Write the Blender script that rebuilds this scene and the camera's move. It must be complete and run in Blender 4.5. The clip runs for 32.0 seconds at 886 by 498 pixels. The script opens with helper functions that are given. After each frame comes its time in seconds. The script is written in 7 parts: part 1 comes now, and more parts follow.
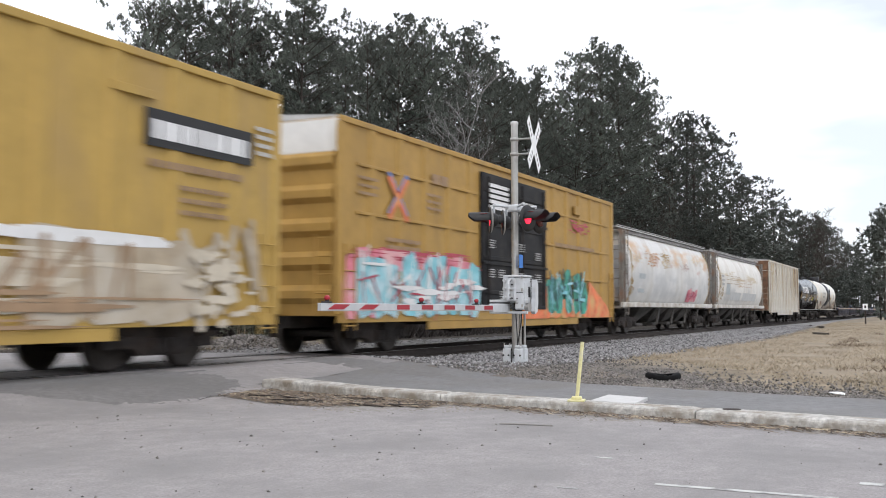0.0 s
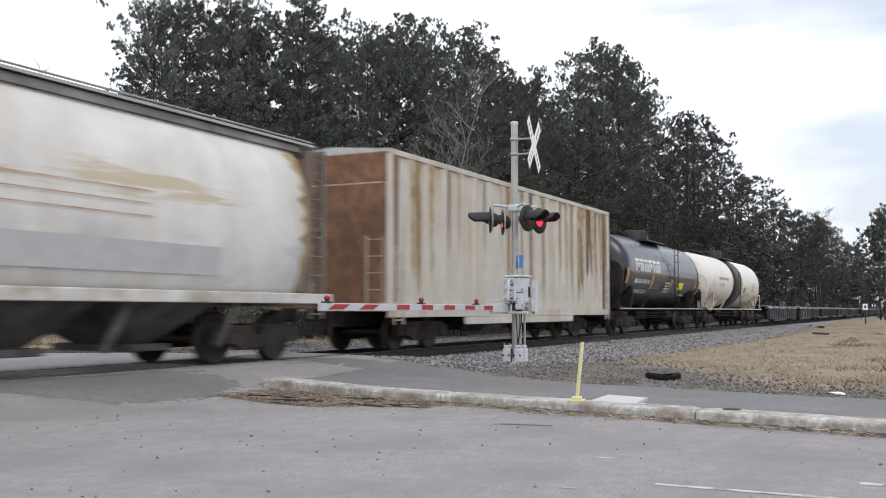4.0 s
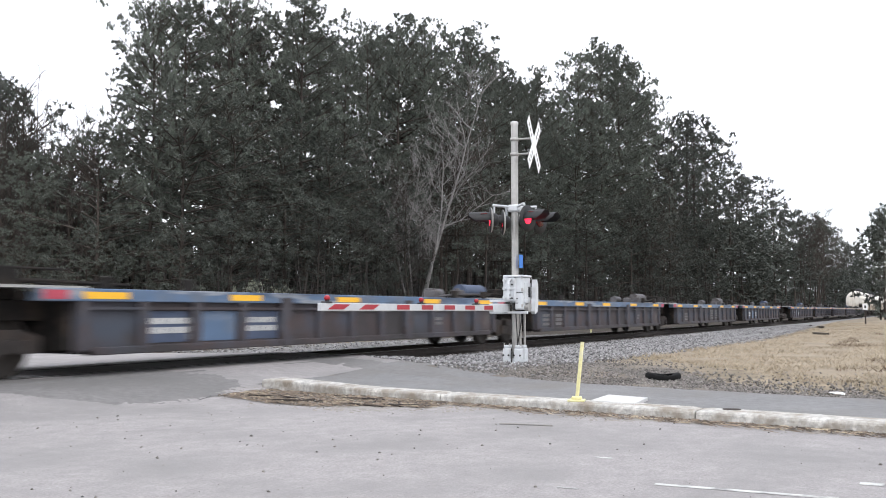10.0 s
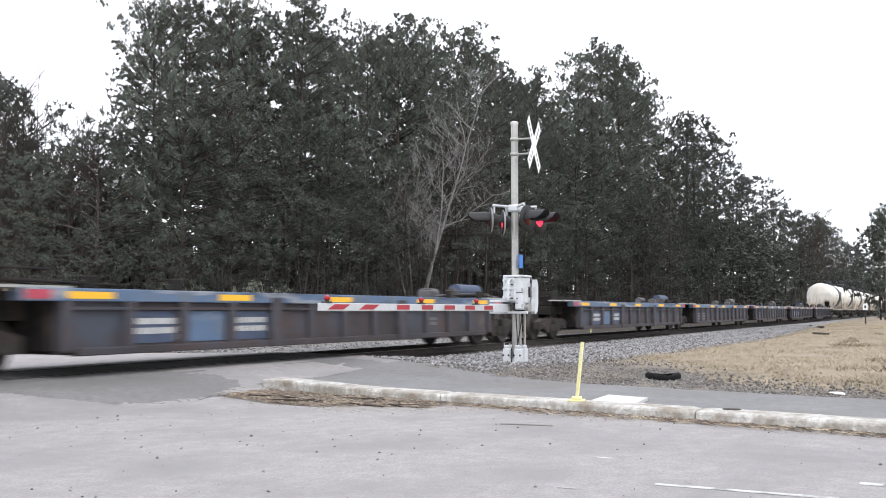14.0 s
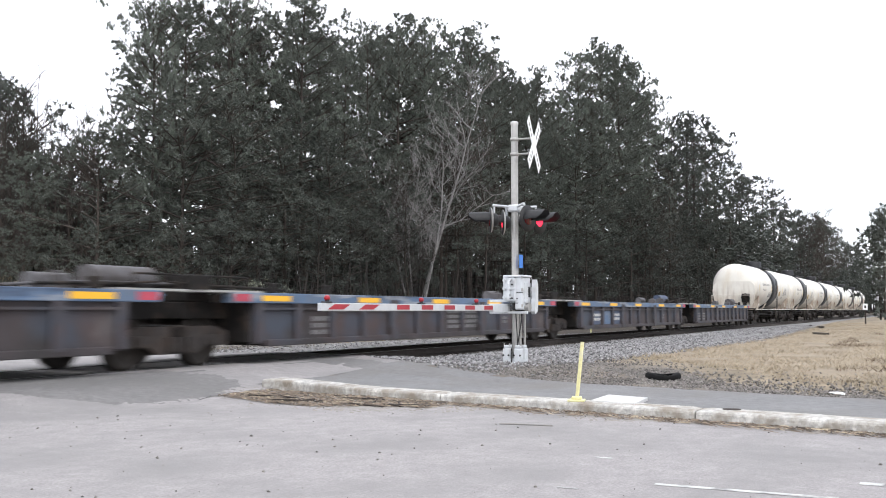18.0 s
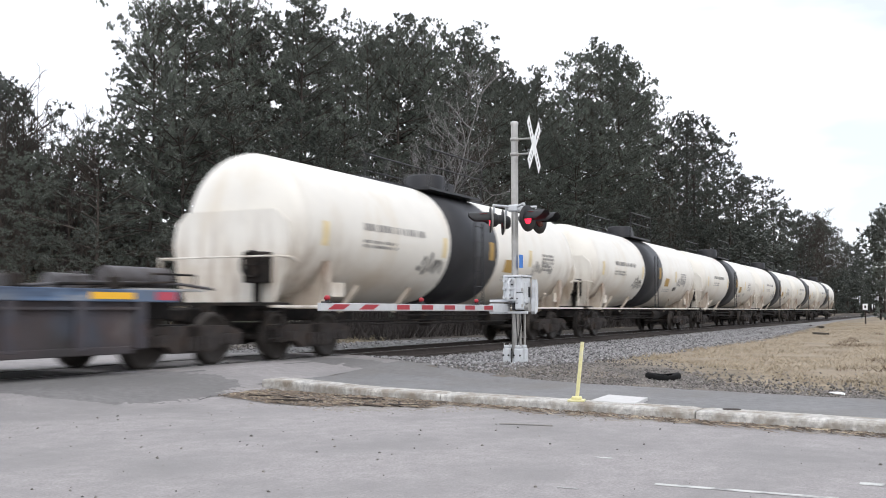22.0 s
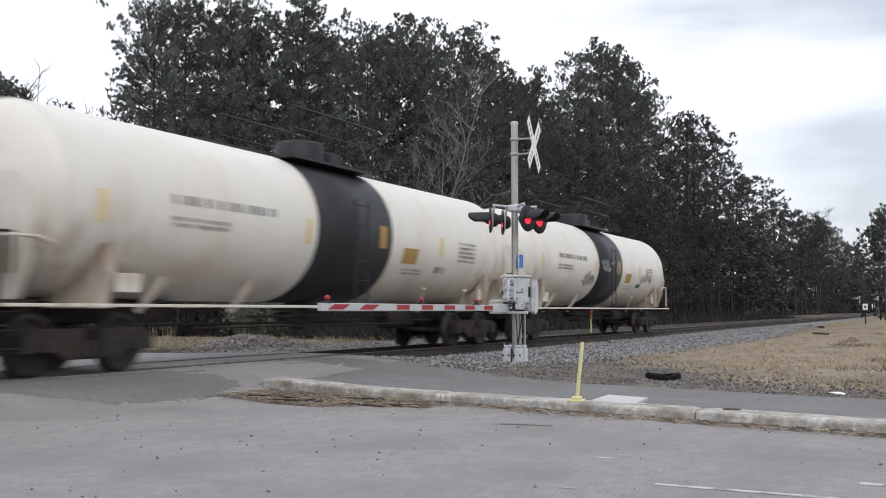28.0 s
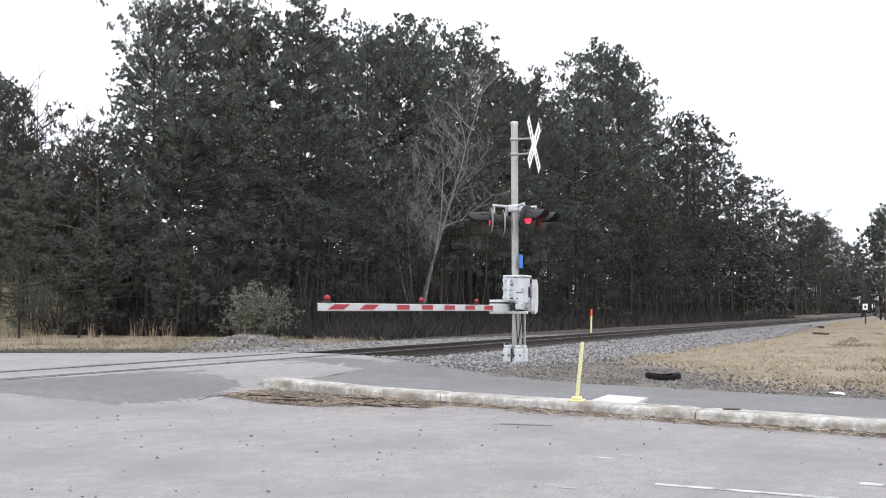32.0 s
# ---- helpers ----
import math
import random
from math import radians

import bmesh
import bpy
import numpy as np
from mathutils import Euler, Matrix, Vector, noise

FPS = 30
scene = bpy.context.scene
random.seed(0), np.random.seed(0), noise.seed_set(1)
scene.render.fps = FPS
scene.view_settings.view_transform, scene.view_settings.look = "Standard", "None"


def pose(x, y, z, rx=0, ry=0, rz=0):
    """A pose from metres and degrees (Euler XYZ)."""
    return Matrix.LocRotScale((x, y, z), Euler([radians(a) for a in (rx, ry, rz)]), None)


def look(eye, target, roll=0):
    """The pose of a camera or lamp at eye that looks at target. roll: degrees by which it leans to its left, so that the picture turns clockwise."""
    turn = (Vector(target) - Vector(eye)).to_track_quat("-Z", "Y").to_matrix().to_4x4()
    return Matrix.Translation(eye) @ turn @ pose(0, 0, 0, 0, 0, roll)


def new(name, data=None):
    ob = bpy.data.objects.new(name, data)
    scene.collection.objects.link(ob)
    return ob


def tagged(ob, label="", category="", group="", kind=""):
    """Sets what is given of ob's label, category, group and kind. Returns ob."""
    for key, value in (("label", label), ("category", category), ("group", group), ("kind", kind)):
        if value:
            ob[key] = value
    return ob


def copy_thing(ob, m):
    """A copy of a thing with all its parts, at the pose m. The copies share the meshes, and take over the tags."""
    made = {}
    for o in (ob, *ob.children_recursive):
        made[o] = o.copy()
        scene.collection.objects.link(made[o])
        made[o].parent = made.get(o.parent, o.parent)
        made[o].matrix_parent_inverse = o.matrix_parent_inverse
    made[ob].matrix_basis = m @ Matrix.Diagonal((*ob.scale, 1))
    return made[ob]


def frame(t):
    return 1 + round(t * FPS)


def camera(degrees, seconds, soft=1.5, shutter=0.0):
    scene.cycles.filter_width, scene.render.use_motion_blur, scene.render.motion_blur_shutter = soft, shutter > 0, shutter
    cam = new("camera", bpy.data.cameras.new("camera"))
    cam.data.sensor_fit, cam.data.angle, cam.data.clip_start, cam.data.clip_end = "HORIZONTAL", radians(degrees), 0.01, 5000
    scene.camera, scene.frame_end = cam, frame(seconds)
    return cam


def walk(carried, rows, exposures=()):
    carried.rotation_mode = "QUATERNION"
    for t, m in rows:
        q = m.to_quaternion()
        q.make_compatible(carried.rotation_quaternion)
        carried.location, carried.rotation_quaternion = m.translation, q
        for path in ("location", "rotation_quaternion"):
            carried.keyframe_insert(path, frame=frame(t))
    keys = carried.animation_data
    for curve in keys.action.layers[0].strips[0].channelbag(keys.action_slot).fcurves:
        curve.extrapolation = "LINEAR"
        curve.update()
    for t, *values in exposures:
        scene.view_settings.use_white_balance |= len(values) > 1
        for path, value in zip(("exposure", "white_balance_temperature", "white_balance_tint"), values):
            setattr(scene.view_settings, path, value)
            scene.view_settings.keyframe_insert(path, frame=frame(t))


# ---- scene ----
TRACK_Y = 12.58          # centre line of the track, which runs along x
RAIL_Z = 0.25            # top of the rails
SPEED, SLOWING = 13.9, 0.022   # the train, towards -x: metres a second at the start, and how it slows

# camera on its stand
cam = camera(48.25, 32.0, soft=1.0, shutter=0.55)
EYE = Vector((0.0, 0.0, 1.22))
YAW, TILT = radians(26.64), radians(3.55)
AIM = EYE + Vector((math.cos(YAW) * math.cos(TILT), math.sin(YAW) * math.cos(TILT), math.sin(TILT)))
walk(cam, [(0.0, look(EYE, AIM)), (32.0, look(EYE, AIM))],
     exposures=[(0, 0.36), (1, 0.27), (3, 0.15), (6, 0.2), (7.5, 0.25), (8.1, 0.18), (9, 0.58), (13, 0.76), (20, 0.74), (21.5, 0.6), (23, 0.1), (28, -0.03), (29.3, -0.05), (30, 0.03), (30.8, 0.36), (32, 0.62)])

# overcast winter sky with thin breaks in the cloud
world = bpy.data.worlds.new("sky")
scene.world = world
world.use_nodes = True
wn, wl = world.node_tree.nodes, world.node_tree.links
wn.clear()
sky = wn.new("ShaderNodeTexSky")
sky.sky_type, sky.sun_disc, sky.sun_elevation, sky.sun_rotation = "NISHITA", False, radians(48), radians(219)
sky.air_density, sky.dust_density = 1.0, 2.5
wtc = wn.new("ShaderNodeTexCoord")
wmap = wn.new("ShaderNodeMapping")
wmap.inputs["Scale"].default_value = (1.2, 1.2, 5.0)
wmap.inputs["Location"].default_value = (0.0, 0.0, 0.5)
wnz = wn.new("ShaderNodeTexNoise")
wnz.inputs["Scale"].default_value, wnz.inputs["Detail"].default_value = 1.6, 5.0
wramp = wn.new("ShaderNodeValToRGB")
wramp.color_ramp.elements[0].position, wramp.color_ramp.elements[0].color = 0.36, (0.48, 0.48, 0.48, 1)
wramp.color_ramp.elements[1].position, wramp.color_ramp.elements[1].color = 0.56, (1, 1, 1, 1)
wmix = wn.new("ShaderNodeMixRGB")
wmix.inputs[2].default_value = (11.7, 12.1, 13.1, 1)
wbg = wn.new("ShaderNodeBackground")
wbg.inputs["Strength"].default_value = 0.10
wout = wn.new("ShaderNodeOutputWorld")
wl.new(wtc.outputs["Generated"], wmap.inputs[0])
wl.new(wmap.outputs[0], wnz.inputs[0])
wsep = wn.new("ShaderNodeSeparateXYZ")
wrng = wn.new("ShaderNodeMapRange")
wrng.inputs["From Min"].default_value, wrng.inputs["From Max"].default_value = 0.02, 0.45
wrng.inputs["To Min"].default_value, wrng.inputs["To Max"].default_value = -0.10, 0.24
wadd = wn.new("ShaderNodeMath")
wl.new(wtc.outputs["Generated"], wsep.inputs[0])
wl.new(wsep.outputs["Y"], wrng.inputs[0])
wl.new(wnz.outputs[0], wadd.inputs[0])
wl.new(wrng.outputs[0], wadd.inputs[1])
wl.new(wadd.outputs[0], wramp.inputs[0])
wl.new(wramp.outputs[0], wmix.inputs[0])
wl.new(sky.outputs[0], wmix.inputs[1])
wl.new(wmix.outputs[0], wbg.inputs[0])
wl.new(wbg.outputs[0], wout.inputs[0])

sun = new("sun", bpy.data.lights.new("sun", "SUN"))
sun.data.energy, sun.data.angle, sun.data.color = 0.65, radians(25), (1.0, 0.98, 0.95)
sun.matrix_world = look((0, 0, 30), (11.0, 13.6, 10.6))


# ---------------------------------------------------------------- materials
def mat(name, col, rough=0.8, metal=0.0, var=0.15, scale=6.0, col2=None, streak=0.0, bump=0.0, bscale=40.0,
        spec=0.4, emit=0.0, rand=0.0, island=0.0, stain=None, stain_at=0.6, stain_scale=1.2, stain_soft=0.12, stretch=(1, 1, 1)):
    """A surface with two scales of variation: fine grain, broad patches, and optional stains."""
    m = bpy.data.materials.new(name)
    m.use_nodes = True
    n, l = m.node_tree.nodes, m.node_tree.links
    b = n["Principled BSDF"]
    b.inputs["Roughness"].default_value, b.inputs["Metallic"].default_value = rough, metal
    b.inputs["Specular IOR Level"].default_value = spec
    tc = n.new("ShaderNodeTexCoord")
    mp = n.new("ShaderNodeMapping")
    mp.inputs["Scale"].default_value = stretch
    l.new(tc.outputs["Object"], mp.inputs[0])
    c1 = tuple(x * (1 - var) for x in col[:3])
    c2 = col2 if col2 else tuple(min(1, x * (1 + var)) for x in col[:3])
    nz = n.new("ShaderNodeTexNoise")
    nz.inputs["Scale"].default_value, nz.inputs["Detail"].default_value, nz.inputs["Roughness"].default_value = scale, 8, 0.65
    l.new(mp.outputs[0], nz.inputs[0])
    r = n.new("ShaderNodeValToRGB")
    r.color_ramp.elements[0].position, r.color_ramp.elements[0].color = 0.32, (*c1, 1)
    r.color_ramp.elements[1].position, r.color_ramp.elements[1].color = 0.68, (*c2, 1)
    l.new(nz.outputs[0], r.inputs[0])
    out = r.outputs[0]
    big = n.new("ShaderNodeTexNoise")
    big.inputs["Scale"].default_value, big.inputs["Detail"].default_value = scale * 0.13, 4
    l.new(mp.outputs[0], big.inputs[0])
    hsv = n.new("ShaderNodeHueSaturation")
    rng = n.new("ShaderNodeMapRange")
    rng.inputs["To Min"].default_value, rng.inputs["To Max"].default_value = 1 - var * 1.2, 1 + var * 1.2
    l.new(big.outputs[0], rng.inputs[0])
    l.new(rng.outputs[0], hsv.inputs["Value"])
    l.new(out, hsv.inputs["Color"])
    out = hsv.outputs[0]
    if stain:
        sz = n.new("ShaderNodeTexNoise")
        sz.inputs["Scale"].default_value, sz.inputs["Detail"].default_value, sz.inputs["Roughness"].default_value = stain_scale, 6, 0.6
        sm = n.new("ShaderNodeMapping")
        sm.inputs["Scale"].default_value = (1, 1, 0.25 if streak else 1)
        l.new(tc.outputs["Object"], sm.inputs[0])
        l.new(sm.outputs[0], sz.inputs[0])
        sr = n.new("ShaderNodeMapRange")
        sr.inputs["From Min"].default_value, sr.inputs["From Max"].default_value = stain_at - stain_soft, stain_at + stain_soft
        l.new(sz.outputs[0], sr.inputs[0])
        mx = n.new("ShaderNodeMixRGB")
        mx.inputs[2].default_value = (*stain, 1)
        l.new(sr.outputs[0], mx.inputs[0])
        l.new(out, mx.inputs[1])
        out = mx.outputs[0]
    if rand or island:
        src = n.new("ShaderNodeObjectInfo").outputs["Random"] if rand else n.new("ShaderNodeNewGeometry").outputs["Random Per Island"]
        h2 = n.new("ShaderNodeHueSaturation")
        rg = n.new("ShaderNodeMapRange")
        k = rand or island
        rg.inputs["To Min"].default_value, rg.inputs["To Max"].default_value = 1 - k, 1 + k
        l.new(src, rg.inputs[0])
        l.new(rg.outputs[0], h2.inputs["Value"])
        l.new(out, h2.inputs["Color"])
        out = h2.outputs[0]
    l.new(out, b.inputs["Base Color"])
    if emit:
        b.inputs["Emission Color"].default_value, b.inputs["Emission Strength"].default_value = (*col[:3], 1), emit
    if bump:
        bz = n.new("ShaderNodeTexNoise")
        bz.inputs["Scale"].default_value, bz.inputs["Detail"].default_value = bscale, 6
        l.new(tc.outputs["Object"], bz.inputs[0])
        bp = n.new("ShaderNodeBump")
        bp.inputs["Strength"].default_value, bp.inputs["Distance"].default_value = bump, 0.02
        l.new(bz.outputs[0], bp.inputs["Height"])
        l.new(bp.outputs[0], b.inputs["Normal"])
    return m


ASPHALT = mat("worn_asphalt", (0.306, 0.287, 0.283), 0.92, var=0.2, scale=40, bump=0.45, bscale=120, stain=(0.235, 0.225, 0.22), stain_at=0.56, stain_scale=0.6)
ASPHALT_NEW = mat("darker_asphalt", (0.178, 0.171, 0.168), 0.92, var=0.16, scale=9, bump=0.25, bscale=120, stain=(0.16, 0.155, 0.15), stain_at=0.58, stain_scale=0.5)
STRIP = mat("side_asphalt", (0.19, 0.187, 0.187), 0.92, var=0.14, scale=8, bump=0.3, bscale=90, stain=(0.17, 0.16, 0.15), stain_at=0.6, stain_scale=0.6)
KERB_STONE = mat("stained_kerb_concrete", (0.50, 0.485, 0.455), 0.92, var=0.35, scale=16, bump=0.7, bscale=45, stain=(0.27, 0.235, 0.19), stain_at=0.53, stain_scale=3.5)
CONCRETE_PALE = mat("pale_concrete", (0.56, 0.55, 0.54), 0.85, var=0.06, scale=9, bump=0.1)
DIRT = mat("dry_grass_soil", (0.25, 0.205, 0.145), 0.97, var=0.3, scale=5, bump=0.5, bscale=25, stain=(0.13, 0.105, 0.075), stain_at=0.6, stain_scale=0.5)
STRAW_SOIL = mat("straw_ground", (0.29, 0.24, 0.178), 0.97, var=0.18, scale=9, bump=0.5, bscale=30, stain=(0.22, 0.175, 0.12), stain_at=0.55, stain_scale=0.8)
GRAVEL = mat("gravel_bed", (0.22, 0.215, 0.21), 0.95, var=0.4, scale=22, bump=0.8, bscale=30, stain=(0.13, 0.125, 0.12), stain_at=0.6, stain_scale=1.4)
STONE = mat("ballast_stone", (0.225, 0.218, 0.217), 0.9, var=0.2, scale=12, island=0.75)
STONE_BROWN = mat("brown_gravel", (0.175, 0.16, 0.147), 0.9, var=0.2, scale=12, island=0.6)
APRON = mat("dark_gravelly_dirt", (0.125, 0.112, 0.10), 0.95, var=0.35, scale=14, bump=0.8, bscale=45, stain=(0.24, 0.20, 0.15), stain_at=0.60, stain_scale=0.9)
LITTER_SOIL = mat("brown_litter_soil", (0.235, 0.203, 0.172), 0.97, var=0.45, scale=12, bump=0.6, bscale=50, stain=(0.29, 0.275, 0.255), stain_at=0.48, stain_scale=2.5)
DRY_WOOD = mat("bleached_stick_wood", (0.30, 0.285, 0.27), 0.85, var=0.2, scale=8, stretch=(0.2, 4, 4))
DARK_SEAM = mat("dark_joint_shadowed_steel", (0.035, 0.035, 0.036), 0.8, var=0.2, scale=9)
RAIL = mat("rusty_rail", (0.05, 0.04, 0.035), 0.85, metal=0.0, var=0.25, scale=10)
RAILTOP = mat("polished_rail", (0.42, 0.41, 0.40), 0.32, metal=1.0, var=0.1, scale=8)
TIE = mat("creosoted_timber", (0.05, 0.042, 0.036), 0.9, var=0.35, scale=9, stretch=(1, 6, 1), rand=0.3)
RUBBER = mat("black_rubber", (0.009, 0.009, 0.009), 0.9, var=0.25, scale=9, spec=0.15)
GALV = mat("galvanised_steel", (0.42, 0.41, 0.39), 0.42, metal=0.75, var=0.14, scale=8, bump=0.03)
SILVER = mat("aluminium_paint", (0.60, 0.62, 0.64), 0.45, metal=0.15, var=0.07, scale=7, stain=(0.5, 0.5, 0.5), stain_at=0.68, stain_scale=5)
BLACKPAINT = mat("matt_black_paint", (0.02, 0.02, 0.021), 0.55, var=0.25, scale=9)
WHITE_SIGN = mat("white_reflective_sheet", (0.84, 0.85, 0.85), 0.5, var=0.03, scale=10)
ARM_WHITE = mat("weathered_white_sheet", (0.52, 0.53, 0.54), 0.55, var=0.06, scale=6, stain=(0.45, 0.45, 0.44), stain_at=0.62, stain_scale=2)
RED_SIGN = mat("red_reflective_sheet", (0.36, 0.018, 0.03), 0.45, var=0.08, scale=10)
# Dark red of the added flaps that imitate an unlit lens.
FLAP_RED = mat("unlit_lens_flap", (0.10, 0.006, 0.008), 0.25, var=0.05, scale=10, spec=0.6)
RED_LIT = mat("lit_red_lamp", (1.0, 0.02, 0.06), 0.3, var=0.02, emit=1.3)
BLUE_SIGN = mat("blue_sign", (0.03, 0.19, 0.62), 0.5, var=0.06)
YELLOW_PLASTIC = mat("faded_yellow_plastic", (0.70, 0.65, 0.34), 0.6, var=0.12, scale=9, stain=(0.62, 0.60, 0.45), stain_at=0.6, stain_scale=6)
ORANGE = mat("orange_marker", (0.75, 0.13, 0.03), 0.6, var=0.1)
ROADPAINT = mat("worn_road_paint", (0.56, 0.56, 0.54), 0.85, var=0.12, scale=14, stain=(0.24, 0.235, 0.23), stain_at=0.52, stain_scale=7)
BARK = mat("pine_bark", (0.05, 0.041, 0.035), 0.95, var=0.35, scale=5, stretch=(1, 1, 0.3), rand=0.2)
GREYBARK = mat("grey_bare_bark", (0.27, 0.26, 0.253), 0.95, var=0.25, scale=5, rand=0.2)
NEEDLE = mat("pine_needles", (0.118, 0.132, 0.114), 0.85, var=0.34, scale=2.6, island=0.2, rand=0.25, spec=0.12)
# Darkened needle copy: the deep wood's shade put into far and thicket pines.
NEEDLE_FAR_SHADED = mat("far_pine_needles_shaded", (0.080, 0.089, 0.078), 0.8, var=0.3, scale=0.5, rand=0.25, spec=0.2)
# Needle colour darkened for the young pines: understorey shade put into the green.
NEEDLE_YOUNG_SHADED = mat("young_pine_needles_shaded", (0.083, 0.092, 0.080), 0.85, var=0.34, scale=2.6, island=0.2, rand=0.2, spec=0.12)
LEAF = mat("olive_leaves", (0.135, 0.142, 0.108), 0.7, var=0.3, scale=3, island=0.3)
STRAW = mat("dry_grass", (0.37, 0.308, 0.222), 0.9, var=0.22, scale=1.2, island=0.25)
STRAW_RED = mat("rusty_sedge", (0.355, 0.28, 0.19), 0.9, var=0.25, scale=2, island=0.35)
# Brush and stem brown taken near black to carry the wood's shade.
BRUSH_SHADED = mat("brown_brush_shaded", (0.034, 0.029, 0.027), 0.95, var=0.3, scale=2, island=0.35)
INK_SIGN = mat("worn_black_sign_ink", (0.22, 0.22, 0.22), 0.6, var=0.1)
# Dark leaf litter, darkened further to stand for shade under the trees.
FOREST_SHADED = mat("forest_floor", (0.05, 0.041, 0.033), 0.97, var=0.35, scale=4, bump=0.6, bscale=20, stain=(0.085, 0.065, 0.046), stain_at=0.6, stain_scale=0.5)
VERGE = mat("weedy_verge_grass", (0.24, 0.205, 0.14), 0.9, var=0.3, scale=2, island=0.45)
MUD = mat("wet_dark_soil", (0.055, 0.045, 0.036), 0.85, var=0.4, scale=5, bump=0.5, bscale=20)
BANK = mat("weedy_bank", (0.20, 0.17, 0.11), 0.97, var=0.35, scale=2.5, bump=0.5, bscale=12, stain=(0.11, 0.11, 0.07), stain_at=0.55, stain_scale=0.6)
KERB_LITTER = mat("mixed_dead_straw", (0.165, 0.127, 0.095), 0.95, var=0.3, scale=6, island=0.75)
LITTER = mat("pine_straw_litter", (0.125, 0.088, 0.062), 0.95, var=0.3, scale=6, island=0.4)


# ---------------------------------------------------------------- mesh tools
class Geo:
    """Collects vertices and faces for one mesh."""

    def __init__(self):
        self.v, self.f, self.smooth = [], [], []

    def add(self, vs, fs, smooth=False):
        k = len(self.v)
        self.v.extend(tuple(p) for p in vs)
        self.f.extend(tuple(i + k for i in f) for f in fs)
        self.smooth.extend([smooth] * len(fs))
        return self

    def box(self, x0, x1, y0, y1, z0, z1, bev=0.0, m=None):
        if bev <= 0:
            vs = [(x, y, z) for x in (x0, x1) for y in (y0, y1) for z in (z0, z1)]
            fs = [(0, 1, 3, 2), (4, 6, 7, 5), (0, 4, 5, 1), (2, 3, 7, 6), (0, 2, 6, 4), (1, 5, 7, 3)]
        else:
            bm = bmesh.new()
            bmesh.ops.create_cube(bm, size=1.0)
            for p in bm.verts:
                p.co = Vector((x0 if p.co.x < 0 else x1, y0 if p.co.y < 0 else y1, z0 if p.co.z < 0 else z1))
            bmesh.ops.bevel(bm, geom=list(bm.edges), offset=bev, segments=2, affect="EDGES", profile=0.5)
            bm.verts.index_update()
            vs, fs = [tuple(p.co) for p in bm.verts], [[q.index for q in f.verts] for f in bm.faces]
            bm.free()
        if m is not None:
            vs = [m @ Vector(p) for p in vs]
        return self.add(vs, fs)

    def tube(self, a, b, r0, r1=None, n=10, caps=True):
        a, b = Vector(a), Vector(b)
        r1 = r0 if r1 is None else r1
        q = (b - a).to_track_quat("Z", "Y")
        vs = [a + q @ Vector((math.cos(i * math.tau / n) * r0, math.sin(i * math.tau / n) * r0, 0)) for i in range(n)]
        vs += [b + q @ Vector((math.cos(i * math.tau / n) * r1, math.sin(i * math.tau / n) * r1, 0)) for i in range(n)]
        self.add(vs, [(i, (i + 1) % n, n + (i + 1) % n, n + i) for i in range(n)], True)
        if caps:
            self.add(vs[:n], [tuple(range(n - 1, -1, -1))])
            self.add(vs[n:], [tuple(range(n))])
        return self

    def path(self, pts, r, n=6):
        for a, b in zip(pts[:-1], pts[1:]):
            self.tube(a, b, r, r, n)
        return self

    def lathe(self, prof, axis="x", n=32, at=(0, 0, 0)):
        """prof: (along, radius) pairs."""
        vs, fs = [], []
        for s, r in prof:
            for i in range(n):
                c, d = math.cos(i * math.tau / n) * r, math.sin(i * math.tau / n) * r
                p = {"x": (s, c, d), "y": (c, s, d), "z": (c, d, s)}[axis]
                vs.append((p[0] + at[0], p[1] + at[1], p[2] + at[2]))
        for j in range(len(prof) - 1):
            for i in range(n):
                fs.append((j * n + i, j * n + (i + 1) % n, (j + 1) * n + (i + 1) % n, (j + 1) * n + i))
        return self.add(vs, fs, True)

    def prism(self, prof, x0, x1, axis="x", caps=True, smooth=False):
        """An outline in the plane across the axis, drawn out from x0 to x1."""
        n = len(prof)
        turn = {"x": lambda s, p: (s, p[0], p[1]), "y": lambda s, p: (p[0], s, p[1]), "z": lambda s, p: (p[0], p[1], s)}[axis]
        vs = [turn(x0, p) for p in prof] + [turn(x1, p) for p in prof]
        self.add(vs, [(i, (i + 1) % n, n + (i + 1) % n, n + i) for i in range(n)], smooth)
        if caps:
            self.add(vs[:n], [tuple(range(n - 1, -1, -1))])
            self.add(vs[n:], [tuple(range(n))])
        return self

    def mesh(self, name, material):
        me = bpy.data.meshes.new(name)
        me.from_pydata(self.v, [], self.f)
        me.polygons.foreach_set("use_smooth", self.smooth)
        me.materials.append(material)
        bm = bmesh.new()
        bm.from_mesh(me)
        bmesh.ops.recalc_face_normals(bm, faces=list(bm.faces))
        bm.to_mesh(me)
        bm.free()
        return me


def part(name, geo, material, parent=None, label="", at=None):
    """One mesh object under a thing or a part; geo is a Geo or a mesh to share."""
    ob = new(name, geo if isinstance(geo, bpy.types.Mesh) else geo.mesh(name, material))
    ob.parent = parent
    if at is not None:
        ob.matrix_basis = at if isinstance(at, Matrix) else Matrix.Translation(at)
    if label:
        tagged(ob, label)
    if name in ("graffiti", "graffiti_tag", "faded_mark", "lettering"):
        tagged(ob, kind="stuff")
    return ob


def thing(name, label, category, group="", kind="", at=None):
    ob = tagged(new(name), label, category, group, kind)
    if at is not None:
        ob.matrix_basis = at if isinstance(at, Matrix) else Matrix.Translation(at)
    return ob


